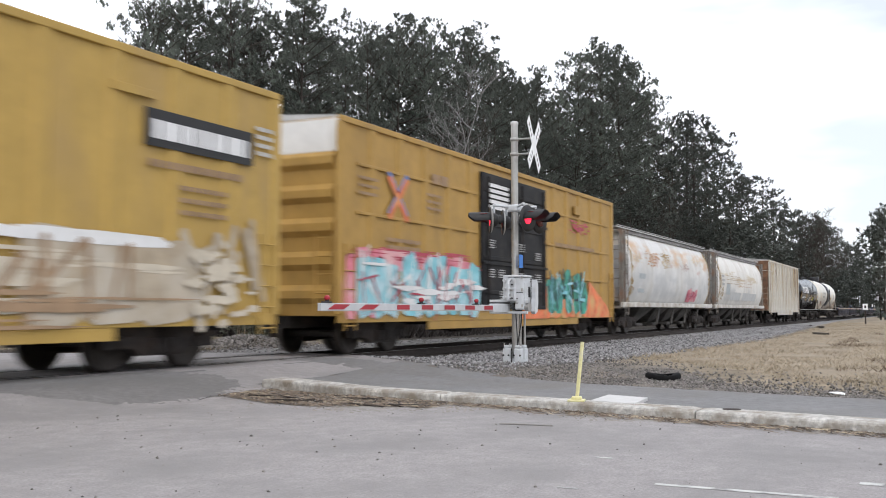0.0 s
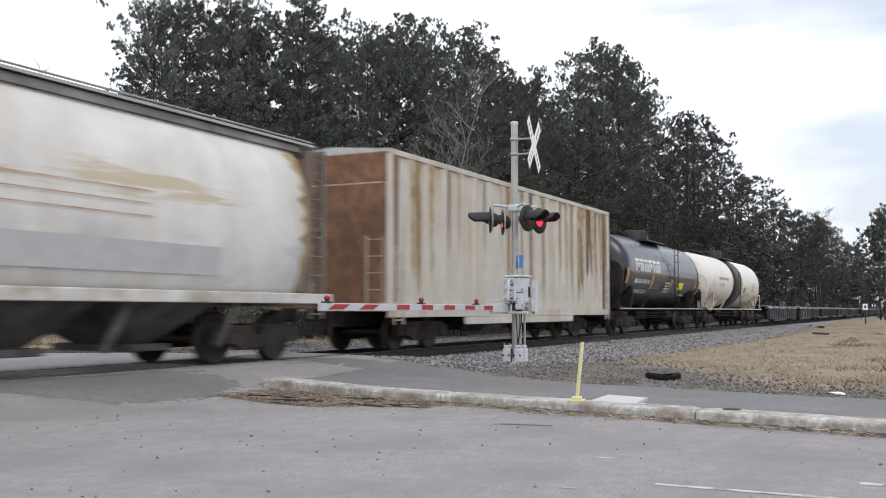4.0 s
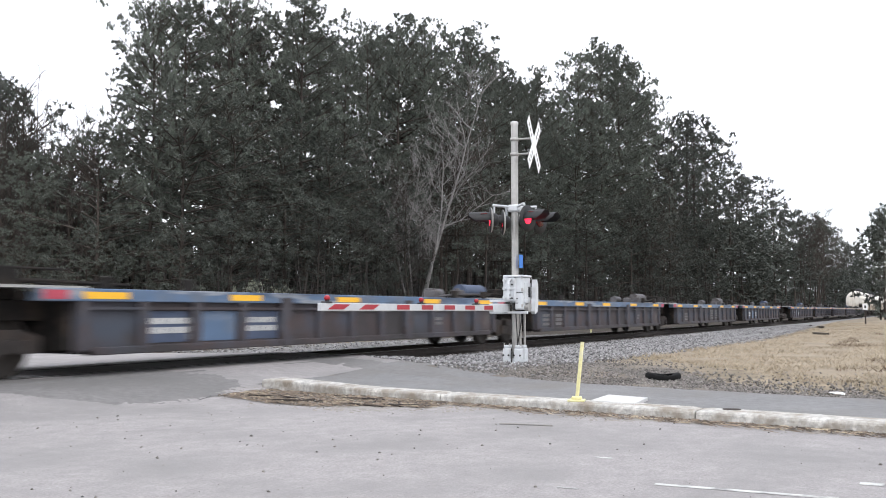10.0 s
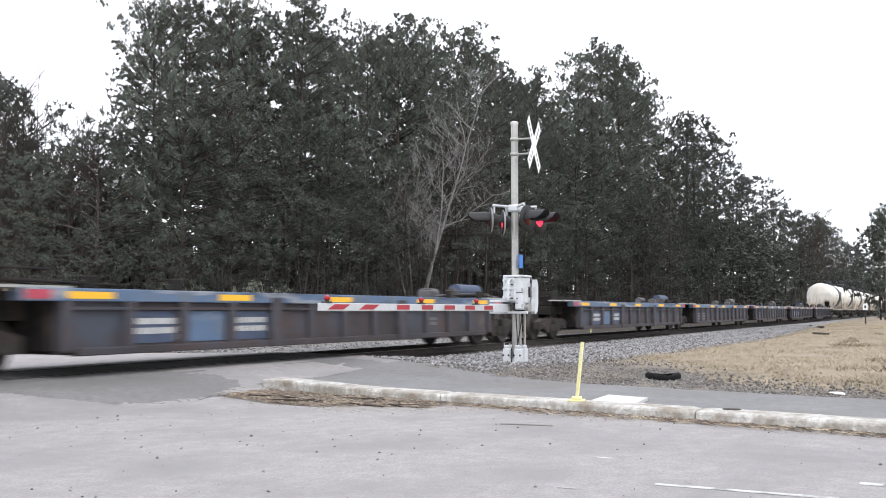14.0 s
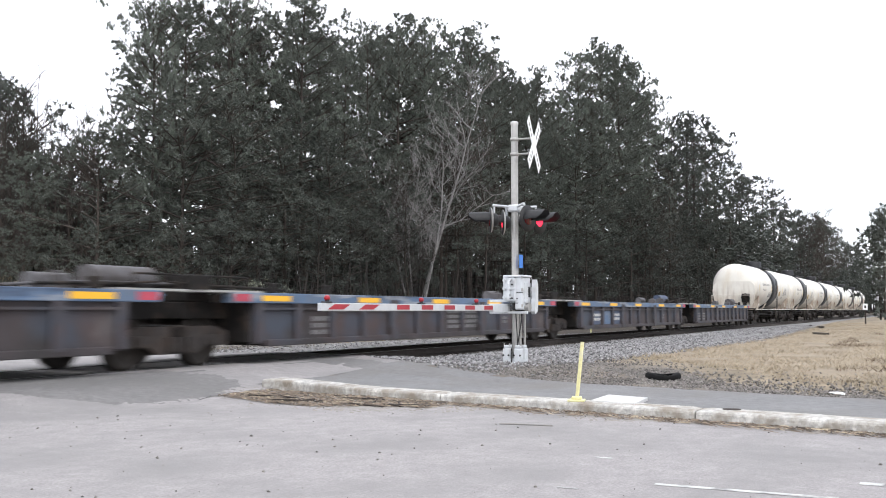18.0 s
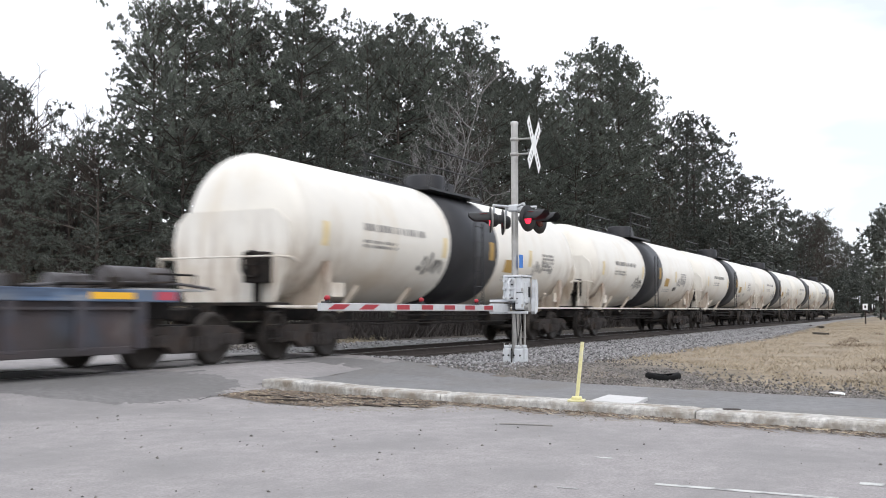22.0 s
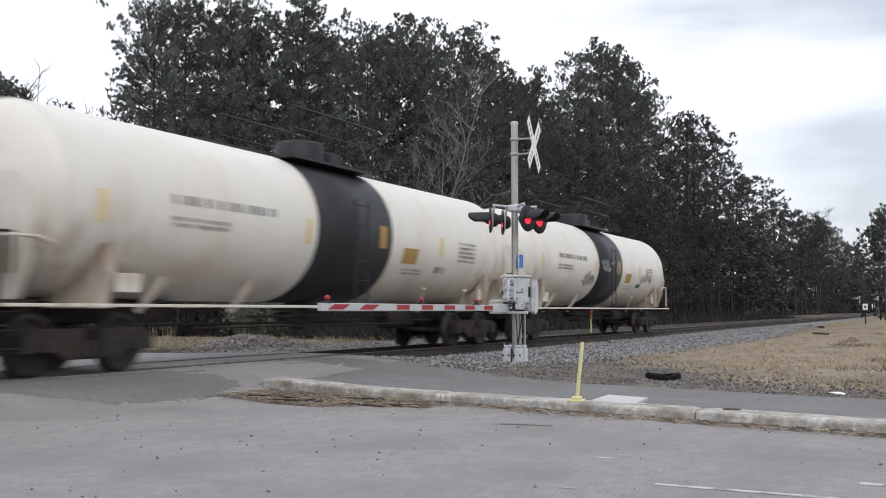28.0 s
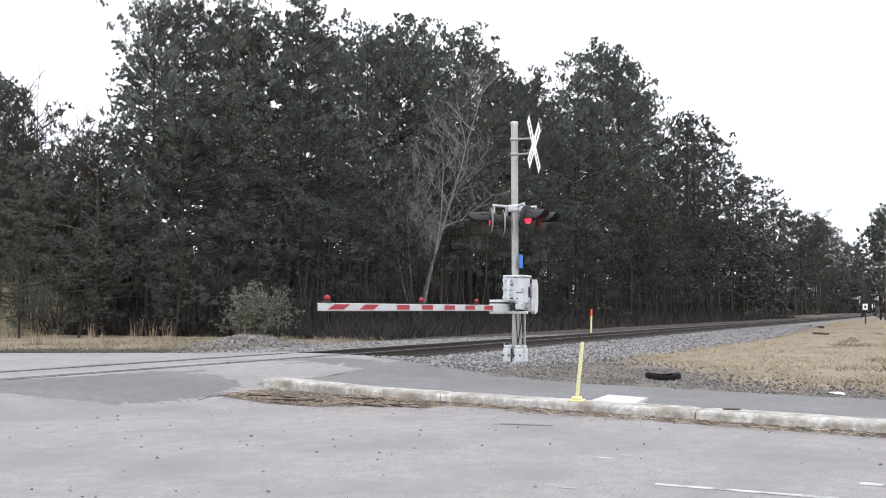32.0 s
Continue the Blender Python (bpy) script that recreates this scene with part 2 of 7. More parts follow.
def raw(name, verts, faces, material, parent=None, label="", category="", kind=""):
    """A large mesh from arrays, for stuff."""
    me = bpy.data.meshes.new(name)
    verts, faces = np.asarray(verts, dtype=np.float32), np.asarray(faces, dtype=np.int32)
    k = faces.shape[1]
    me.vertices.add(len(verts))
    me.vertices.foreach_set("co", verts.ravel())
    me.loops.add(faces.size)
    me.loops.foreach_set("vertex_index", faces.ravel())
    me.polygons.add(len(faces))
    me.polygons.foreach_set("loop_start", np.arange(0, faces.size, k, dtype=np.int32))
    me.update(calc_edges=True)
    me.materials.append(material)
    ob = new(name, me)
    ob.parent = parent
    return tagged(ob, label, category, "", kind)


def ss(t):
    t = min(1.0, max(0.0, t))
    return t * t * (3 - 2 * t)


def gz(x, y):
    """Height of the ground: level road, rising to the track."""
    return 0.225 * max(ss((x - 13.2) / 4.5), ss((y - 8.7) / 2.4))


# ---------------------------------------------------------------- ground, road, track
def sheet(name, xs, ys, zf, material, label, category, lift=0.0):
    """A height sheet; xs may depend on y."""
    vs, fs, nx = [], [], None
    for y in ys:
        row = xs(y) if callable(xs) else xs
        nx = len(row)
        vs += [(x, y, zf(x, y) + lift) for x in row]
    for j in range(len(ys) - 1):
        for i in range(nx - 1):
            k = j * nx + i
            fs.append((k, k + 1, k + nx + 1, k + nx))
    return raw(name, vs, fs, material, None, label, category, "structure")


def lin(a, b, n):
    return [a + (b - a) * i / (n - 1) for i in range(n)]


def ground_z(x, y):
    z = gz(x, y) - 0.03
    z -= 0.17 * ss((x - 18.4) / 0.7) * ss((3.6 - abs(y - TRACK_Y)) / 1.9)
    if x > 24 and y < 7:
        z += 0.10 * noise.noise((x * 0.13, y * 0.2, 0)) * ss((x - 24) / 20) + 0.55 * ss((x - 34) / 26) * ss((3.6 - y) / 5.0)
    if y > 15.5:
        z += 0.06 * noise.noise((x * 0.2, y * 0.2, 3)) * ss((y - 15.5) / 4)
    return z


GX = [-3000, -600, -150, -60] + lin(-30, 12, 22) + lin(12.5, 60, 96) + lin(62, 140, 40) + [170, 220, 300, 420, 700, 1500, 3000]
GY = [-3000, -600, -150, -60, -30, -15] + lin(-10, 40, 101) + [45, 55, 70, 100, 160, 300, 700, 3000]
sheet("ground", GX, GY, ground_z, DIRT, "dry brown winter grass and soil beside the track", "ground")


def edge_x(y):
    """The ragged right-hand edge of the paving."""
    pts = ((-40, 10.5), (-6, 12.6), (0.6, 13.75), (2.6, 14.15), (5.0, 14.75), (7.9, 16.2), (10.7, 18.1), (12.0, 18.9), (14.2, 19.0), (16.0, 17.9), (19.6, 16.1), (24, 13.0), (34, 5.0), (60, -15))
    for (ya, xa), (yb, xb) in zip(pts[:-1], pts[1:]):
        if y <= yb:
            return xa + (xb - xa) * (y - ya) / (yb - ya) + 0.10 * noise.noise((y * 1.7, 0, 5)) + 0.05 * noise.noise((y * 5.1, 2, 5))
    return pts[-1][1]


def kerb_x(y):
    return 11.05 + 0.2 * (y - 2.44)


def road_z(x, y):
    return gz(x, y) + (0.017 if 10.9 < y < 14.3 else 0.0)


RY = [-40, -20, -10] + lin(-6, 9.6, 53)
sheet("road", lambda y: [-60, -30] + lin(-15, kerb_x(y) + 0.1, 30), RY, road_z, ASPHALT, "pale worn asphalt road surface in front of the crossing", "road", 0.004)
CY = lin(9.6, 10.9, 6) + lin(10.95, 14.3, 15) + lin(14.4, 24, 24) + [28, 34]
sheet("crossing_road", lambda y: [-60, -30] + lin(-15, edge_x(y), 36), CY, road_z, ASPHALT, "worn asphalt of the level crossing between the rails", "road", 0.004)
sheet("shoulder", lambda y: lin(kerb_x(y) + 0.3, edge_x(y), 14), lin(-6, 9.6, 53), lambda x, y: max(gz(x, y), 0.085 * ss((9.7 - y) / 1.5)), STRIP,
      "grey asphalt shoulder behind the kerb", "pavement", 0.006)


def ragged(name, outline, material, label, soft, lift, seed, cell=0.06, category="road"):
    """A thin patch laid on the paving: it thins out to nothing along an uneven border and sinks below the surface there."""
    q = np.random.RandomState(seed)
    o = np.array(outline)
    xs = np.arange(o[:, 0].min() - 0.5, o[:, 0].max() + 0.5, cell)
    ys = np.arange(o[:, 1].min() - 0.5, o[:, 1].max() + 0.5, cell)
    gx, gy = np.meshgrid(xs, ys)
    p = np.stack([gx.ravel(), gy.ravel()], 1)
    far, inside = np.full(len(p), 1e9), np.zeros(len(p), bool)
    for a, b in zip(o, np.roll(o, -1, 0)):
        t = np.clip(((p - a) @ (b - a)) / ((b - a) @ (b - a)), 0, 1)
        far = np.minimum(far, np.linalg.norm(p - a - t[:, None] * (b - a), axis=1))
        if a[1] != b[1]:
            inside ^= ((a[1] > p[:, 1]) != (b[1] > p[:, 1])) & (p[:, 0] < a[0] + (b[0] - a[0]) * (p[:, 1] - a[1]) / (b[1] - a[1]))
    d = np.where(inside, far, -far) + soft * q.normal(size=len(p))
    vs = []
    for (x, y), k in zip(p, d):
        k += 0.3 * noise.noise((x * 0.9, y * 0.9, seed)) + 0.12 * noise.noise((x * 3.5, y * 3.5, seed))
        k = min(k, edge_x(y) - 0.05 - x)
        base = max(road_z(x, y), 0.085 * ss((9.7 - y) / 1.5) * (x > kerb_x(y) + 0.3))
        vs.append((x, y, base + 0.004 + lift * max(-1.0, min(1.0, k / 0.2))))
    nx = len(xs)
    fs = [(k, k + 1, k + nx + 1, k + nx) for j in range(len(ys) - 1) for k in range(j * nx, j * nx + nx - 1) if max(d[k], d[k + 1], d[k + nx], d[k + nx + 1]) > -0.7]
    raw(name, vs, fs, material, None, label, category, "structure")


ragged("asphalt_patch", [(6.5, 12.2), (9.75, 11.62), (12.1, 11.3), (12.4, 10.5), (12.5, 10.0), (12.3, 9.35), (11.1, 9.15), (10.2, 9.0), (9.4, 9.35), (9.0, 9.95), (8.6, 10.5), (6.0, 11.4)], ASPHALT_NEW,
       "darker asphalt patch in front of the rails", 0.05, 0.006, 31, 0.06)
ragged("asphalt_ramp", [(17.1, 11.65), (17.3, 11.1), (16.8, 9.8), (15.6, 7.7), (14.7, 5.6), (14.2, 5.6), (14.5, 7.3), (15.4, 8.8), (16.0, 10.3), (15.9, 11.65)], ASPHALT_NEW,
       "darker asphalt ramp beside the rails", 0.05, 0.008, 32, 0.06)

sheet("forest_floor", lambda y: lin(28.0 + 0.35 * max(0, y - 19) + 1.2 * noise.noise((y * .9, 0, 1)), 420, 60), lin(14.9, 60, 43), ground_z, FOREST_SHADED, "dark leaf litter under the trees, darker still for their shade", "ground", 0.012)

sheet("grass_field", lambda y: lin(15.6 + max(0.0, y - 1.8) * 1.2 + 0.9 * noise.noise((y * 1.4, 3, 3)) + 0.4 * noise.noise((y * 4.4, 3, 8)), 120, 110), lin(-14, 6.0, 200), lambda x, y: ground_z(x, y) - 0.06 * ss((16.6 + max(0.0, y - 1.8) * 1.2 - x) / 1.4) - 0.05 * ss((y - 5.2) / 0.8) + 0.012 * noise.noise((x * 2.1, y * 2.1, 0)), STRAW_SOIL, "matted straw-coloured grass beside the ballast", "ground", 0.034)

# concrete kerb in lengths
kerb = thing("kerb", "weathered pale concrete kerb in butted lengths along the road", "kerb", kind="structure")
for k, (ya, yb) in enumerate(((9.35, 5.95), (5.935, 2.45), (2.435, -1.05), (-1.065, -4.6), (-4.64, -8.1))):
    prof, vs, n = ((0.0, -0.1), (0.006, 0.084), (0.014, 0.106), (0.03, 0.117), (0.055, 0.1205), (0.25, 0.121), (0.44, 0.12), (0.465, 0.108), (0.48, -0.1)), [], 40
    m = len(prof)
    for i in range(n + 1):
        y = ya + (yb - ya) * i / n
        worn = 0.012 if i in (0, n) else 0.0
        rise = 0.05 * ss((y - 7.0) / 2.2)
        for dx, z in prof:
            q = Vector((dx * 3, y, z * 3))
            chip = Vector((noise.noise(q * 2.3) + 0.6 * noise.noise(q * 9.0), 0, 0.7 * noise.noise(q * 2.9 + Vector((4, 0, 0))))) * 0.005
            vs.append(Vector((kerb_x(y) + dx, y, z + (rise - worn if z > 0 else 0.0))) + chip)
    fs = [(i * m + a, (i + 1) * m + a, (i + 1) * m + a + 1, i * m + a + 1) for i in range(n) for a in range(m - 1)]
    fs += [tuple(range(m)), tuple(range(n * m + m - 1, n * m - 1, -1))]
    part("kerb_stone", Geo().add(vs, fs), KERB_STONE, kerb)

# lane stripe and faint marks
stripe = tagged(new("road_stripe"), "worn white painted lane stripe on the asphalt", "road marking", kind="structure")
for ya, yb, dx in ((1.82, 0.62, 0), (-0.8, -3.4, 0.0)):
    g = Geo()
    g.box(6.90 + dx, 6.97 + dx, yb, ya, 0.006, 0.0085)
    part("stripe", g, ROADPAINT, stripe)
for x, y, w, d in ((7.95, 2.44, 0.035, 0.14), (6.5, 2.24, 0.03, 0.15), (7.55, 0.38, 0.12, 0.16)):
    part("stripe", Geo().box(x, x + w, y, y + d, 0.006, 0.0085), ROADPAINT, stripe)
PAD = ((11.63, 3.83), (12.54, 3.88), (12.32, 3.31), (11.46, 3.235))
tagged(part("concrete_pad", Geo().add([(x, y, 0.129) for x, y in PAD] + [(x, y, 0.06) for x, y in PAD], [(0, 1, 2, 3), (0, 4, 5, 1), (1, 5, 6, 2), (2, 6, 7, 3), (3, 7, 4, 0)]), CONCRETE_PALE),
       "clean pale concrete pad set in the shoulder", "pad", kind="structure")

# track bed


def bed_z(x, y):
    return ground_z(x, y) + 0.03


def toe(x):
    """Near edge of the stone ballast."""
    pts = ((14.6, 8.6), (16, 7.3), (18, 6.3), (20.7, 6.0), (34, 5.4), (60, 6.6), (96, 8.3), (200, 9.4), (600, 9.8))
    for (xa, ya), (xb, yb) in zip(pts[:-1], pts[1:]):
        if x <= xb:
            return ya + (yb - ya) * (max(x, xa) - xa) / (xb - xa)
    return 9.8


BX = lin(14.9, 40, 52) + lin(41, 100, 60) + [115, 130, 160, 200, 260, 340, 450, 600]
bv, bf = [], []
for x in BX:
    lo = toe(x) + 0.25 * noise.noise((x * 0.6, 0, 9))
    hi = 16.2 - 1.1 * ss((x - 22) / 26) + 0.3 * noise.noise((x * 0.5, 4, 9))
    lo2 = max(lo, (x - 14.9) * -4 + 9) if x < 15.5 else lo
    for y in lin(lo2, hi, 20):
        bv.append((x, y, bed_z(x, y) + 0.004 + (0.0 if x > edge_x(y) else -0.08) - 0.08 * ss((0.45 - (y - lo2)) / 0.45)))
for j in range(len(BX) - 1):
    for i in range(19):
        k = j * 20 + i
        bf.append((k, k + 20, k + 21, k + 1))
raw("ballast", bv, bf, GRAVEL, None, "grey crushed-stone ballast bed under the track", "ballast", "structure")

sheet("gravel_apron", lambda y: lin(edge_x(y) - 0.25, edge_x(y) + 1.0 + 2.6 * ss((y - 2.6) / 2.4) + 0.5 * noise.noise((y * 0.9, 7, 1)) + 0.25 * noise.noise((y * 3.1, 7, 2)), 16), lin(-6.0, 9.4, 78),
      lambda x, y: ground_z(x, y) + 0.02 * noise.noise((x * 1.6, y * 1.6, 4)) - 0.06 * ss((x - edge_x(y) - 0.8 - 2.4 * ss((y - 2.6) / 2.4)) / 0.7), APRON, "dark gravelly dirt between the shoulder and the ballast", "ground", 0.03)

track = thing("railway_track", "single railway track with dark rusty rails on timber sleepers", "track", kind="structure")
for side in (-1, 1):
    yc = TRACK_Y + side * 0.7525
    prof = [(-0.07, 0.0), (0.07, 0.0), (0.07, 0.015), (0.012, 0.035), (0.012, 0.125), (0.036, 0.138), (0.036, 0.163), (0.028, 0.171), (-0.028, 0.171), (-0.036, 0.163), (-0.036, 0.138), (-0.012, 0.125), (-0.012, 0.035), (-0.07, 0.015)]
    part("rail", Geo().prism([(yc + a, RAIL_Z - 0.172 + b) for a, b in prof], -90, 620), RAIL, track)
    part("rail_head", Geo().box(-90, 620, yc - 0.024, yc + 0.024, RAIL_Z - 0.004, RAIL_Z + 0.001), RAILTOP, track, "wheel-polished running surface")
    for off in (-0.105, 0.105):
        w = 0.04 if off * side < 0 else 0.025
        part("flangeway", Geo().box(-60, 18.6, yc + off - w, yc + off + w, 0.2, 0.2475), RUBBER, track, "black rubber flangeway strip in the crossing")
tie_geo = Geo().box(-0.115, 0.115, -1.3, 1.3, -0.16, 0.0, 0.012).mesh("sleeper", TIE)
rng = random.Random(4)
for i in range(250):
    part("sleeper", tie_geo, TIE, track, at=pose(19.1 + i * 0.53, TRACK_Y + rng.uniform(-.04, .04), 0.085 + rng.uniform(-.008, .008), 0, 0, rng.uniform(-1.2, 1.2)))


def scatter(name, n, place, size, material, label, category, seed, flat=0.75, parent=None):
    """Loose angular stones resting on the ground, as one mesh of stuff."""
    r = np.random.RandomState(seed)
    base = np.array([(1, 0, 0), (-1, 0, 0), (0, 1, 0), (0, -1, 0), (0, 0, 1), (0, 0, -1)], float)
    tri = np.array([(0, 2, 4), (2, 1, 4), (1, 3, 4), (3, 0, 4), (2, 0, 5), (1, 2, 5), (3, 1, 5), (0, 3, 5)])
    vs, fs = [], []
    for k in range(n):
        p = place(r)
        if p is None:
            continue
        s = size[0] + (size[1] - size[0]) * r.rand() ** 2
        q = base * (s * (0.6 + 0.8 * r.rand(6, 1)))
        a = r.rand() * 6.28
        c, d = math.cos(a), math.sin(a)
        q = q @ np.array([(c, d, 0), (-d, c, 0.3), (0.2, 0.1, flat)])
        fs.append(tri + 6 * len(vs))
        vs.append(q + np.array(p))
    return raw(name, np.concatenate(vs), np.concatenate(fs), material, parent, label, category, "stuff")


def on_ballast(r):
    x = 14.9 + 55 * r.rand() ** 1.6
    lo = toe(x)
    y = lo + (11.5 - lo) * r.rand() if r.rand() < 0.8 else 13.6 + (2.6 - 1.1 * ss((x - 22) / 26)) * r.rand()
    if x < edge_x(y) + 0.05 * r.randn():
        return None
    y -= 0.5 * r.rand() ** 2 * (y < lo + 1.0)
    return (x, y, bed_z(x, y) + 0.012)


scatter("ballast_stones", 36000, on_ballast, (0.016, 0.043), STONE, "loose grey angular ballast stones beside the rails", "stones", 5)


def on_apron(r):
    y = -3 + 11.5 * r.rand()
    x = edge_x(y) - 0.1 + abs(r.randn()) * (1.0 + 0.9 * ss((y - 3.0) / 2.5))
    if y > toe(x) + 0.9:
        return None
    return (x, y, ground_z(x, y) + 0.034)


scatter("apron_gravel", 18000, on_apron, (0.007, 0.03), STONE_BROWN, "brownish loose gravel at the paving's edge", "gravel", 6)


def on_verge(r):
    a = r.rand()
    if a < 0.55:
        x, y = 22.3 + r.randn() * 1.3, 17.3 + r.randn() * 0.7
        h = 0.33 * math.exp(-((x - 22.3) / 1.5) ** 2 - ((y - 17.3) / 1.0) ** 2)
    else:
        x, y, h = 17 + 10 * r.rand(), 15.6 + 3.6 * r.rand(), 0
        if x < edge_x(y):
            return None
    return (x, y, ground_z(x, y) + h - 0.01)


scatter("gravel_pile", 5200, on_verge, (0.02, 0.07), STONE_BROWN, "low heap of grey gravel and dirt across the track", "gravel", 7)
mound = Geo()
mv, mf = [], []
for j in range(17):
    for i in range(17):
        x, y = 22.3 + (i - 8) * 0.5, 17.3 + (j - 8) * 0.16
        mv.append((x, y, ground_z(x, y) - 0.02 + 0.33 * math.exp(-((x - 22.3) / 1.5) ** 2 - ((y - 17.3) / 1.0) ** 2) + 0.03 * noise.noise((x * 3, y * 3, 0))))
for j in range(16):
    for i in range(16):
        k = j * 17 + i
        mf.append((k, k + 1, k + 18, k + 17))
raw("dirt_mound", mv, mf, STONE_BROWN, None, "low mound of gravelly dirt across the track", "mound", "structure")

# ---------------------------------------------------------------- crossing signal
MAST = Vector((17.6, 7.28, 0.25))
sig = thing("crossing_signal", "galvanised railway crossing signal with lowered striped gate arm", "crossing signal", at=MAST)
part("base", Geo().box(-0.17, 0.17, -0.17, 0.17, -0.06, 0.04, 0.01).box(-0.13, 0.13, -0.13, 0.13, 0.04, 0.06, 0.006), SILVER, sig)
for a in range(4):
    c, s = (1, -1, -1, 1)[a] * 0.115, (1, 1, -1, -1)[a] * 0.115
    part("base_casting", Geo().box(c - 0.075, c + 0.075, s - 0.075, s + 0.075, -0.02, 0.25, 0.025).box(c - 0.06, c + 0.06, s - 0.06, s + 0.06, 0.25, 0.31, 0.02), SILVER, sig)
part("mast", Geo().tube((0, 0, 0), (0, 0, 4.58), 0.066, 0.066, 20), GALV, sig)
part("cap", Geo().lathe([(4.56, 0.076), (4.61, 0.076), (4.625, 0.05), (4.626, 0.0)], "z", 20), GALV, sig)
part("conduit", Geo().tube((0.13, -0.05, 0.3), (0.13, -0.05, 1.0), 0.028).tube((0.18, -0.12, 0.2), (0.18, -0.12, 0.95), 0.022), GALV, sig)


# mechanism box, bracket and counterweight of the gate
mech = part("mechanism", Geo().box(-0.2, 0.2, -0.24, -0.07, 0.98, 1.60, 0.03).box(-0.16, 0.16, -0.26, -0.24, 1.05, 1.5, 0.012), SILVER, sig, "silver-painted gate mechanism housing")
part("mechanism_lid", Geo().box(-0.22, 0.22, -0.26, 0.16, 1.60, 1.64, 0.012), SILVER, mech)
part("motor_window", Geo().box(0.02, 0.12, -0.264, -0.26, 1.22, 1.42), BLACKPAINT, mech)
part("bracket_cover", Geo().box(-0.2, -0.068, -0.07, 0.07, 1.14, 1.6, 0.02).tube((-0.2, -0.075, 1.16), (-0.2, -0.075, 1.58), 0.032, 0.032, 10).tube((-0.2, 0.085, 1.16), (-0.2, 0.085, 1.58), 0.032, 0.032, 10).box(-0.235, -0.19, -0.1, 0.11, 1.36, 1.40, 0.008), SILVER, sig, "silver-painted clamp cover round the mast")
for yy, zz in ((-0.02, 1.2), (0.03, 1.52), (-0.02, 1.46), (0.03, 1.26)):
    part("cover_bolt", Geo().tube((-0.2, yy, zz), (-0.225, yy, zz), 0.018, 0.018, 6), DARK_SEAM, sig)
for zz in (1.10, 1.185):
    part("cover_seam", Geo().box(-0.206, -0.16, -0.14, 0.15, zz, zz + 0.014), DARK_SEAM, sig)
part("gear_housing", Geo().tube((-0.17, -0.13, 1.04), (-0.10, -0.13, 1.04), 0.085, 0.085, 14).box(-0.17, -0.09, -0.22, 0.0, 0.97, 1.1, 0.012), DARK_SEAM, sig, "dark gear housing between the arm brackets")
for zz in (1.03, 1.33, 1.57):
    part("mechanism_hinge", Geo().tube((-0.205, -0.225, zz), (-0.205, -0.225, zz + 0.06), 0.016, 0.016, 8), GALV, mech)
part("mechanism_seam", Geo().box(-0.203, -0.197, -0.245, -0.072, 1.30, 1.312), DARK_SEAM, mech)
part("cable", Geo().path([(-0.09, -0.16, 1.0), (-0.12, -0.18, 0.8), (-0.08, -0.12, 0.55), (-0.09, -0.08, 0.3)], 0.012).path([(-0.1, -0.05, 1.0), (-0.13, -0.08, 0.7), (-0.1, -0.09, 0.3)], 0.01), BLACKPAINT, sig, "black cable down the mast's foot")
for yy in (-0.17, -0.05, 0.06, 0.17):
    part("base_bolt", Geo().tube((-0.2, yy, 0.12), (-0.19, yy, 0.12), 0.02, 0.02, 6), DARK_SEAM, sig)
    part("base_bolt", Geo().tube((-0.14, yy, 0.3), (-0.14, yy, 0.345), 0.014, 0.014, 6), GALV, sig)
part("base_seam", Geo().box(-0.192, -0.186, -0.01, 0.012, -0.02, 0.25), DARK_SEAM, sig)
part("base_shim", Geo().box(-0.24, -0.16, -0.07, 0.07, -0.08, -0.02, 0.006), WHITE_SIGN, sig)
part("mast_bracket", Geo().box(-0.2, 0.12, 0.07, 0.17, 1.15, 1.62, 0.02), SILVER, sig)
for z in (1.22, 1.38, 1.54):
    part("bracket_bolt", Geo().tube((-0.20, 0.12, z), (-0.26, 0.12, z), 0.035, 0.035, 8), SILVER, sig)
for z in (1.56, 1.12):
    part("clamp", Geo().lathe([(z - 0.04, 0.067), (z - 0.04, 0.1), (z + 0.04, 0.1), (z + 0.04, 0.067)], "z", 18), SILVER, sig)
part("arm_bracket", Geo().box(-0.16, -0.10, -0.33, 0.47, 1.125, 1.175, 0.008), SILVER, sig)
part("arm_bracket", Geo().box(-0.16, -0.10, -0.31, 0.47, 0.905, 0.955, 0.008), SILVER, sig)
part("bracket_loop", Geo().path([(-0.34, -0.0, 1.18), (-0.34, -0.0, 1.46), (-0.30, -0.0, 1.54), (-0.2, -0.0, 1.56)], 0.024), SILVER, sig)
part("counterweight", Geo().prism([(0.04, 0.95), (0.10, 0.90), (0.20, 0.95), (0.24, 1.1), (0.24, 1.46), (0.18, 1.56), (0.12, 1.56), (0.09, 1.40), (0.09, 1.2)], -0.38, -0.30, "y"), SILVER, sig, "white rounded counterweight plate")
part("crank", Geo().tube((-0.05, -0.24, 1.03), (-0.05, -0.32, 1.03), 0.09, 0.09, 14).box(-0.12, 0.2, -0.31, -0.27, 0.98, 1.08, 0.01), GALV, sig)

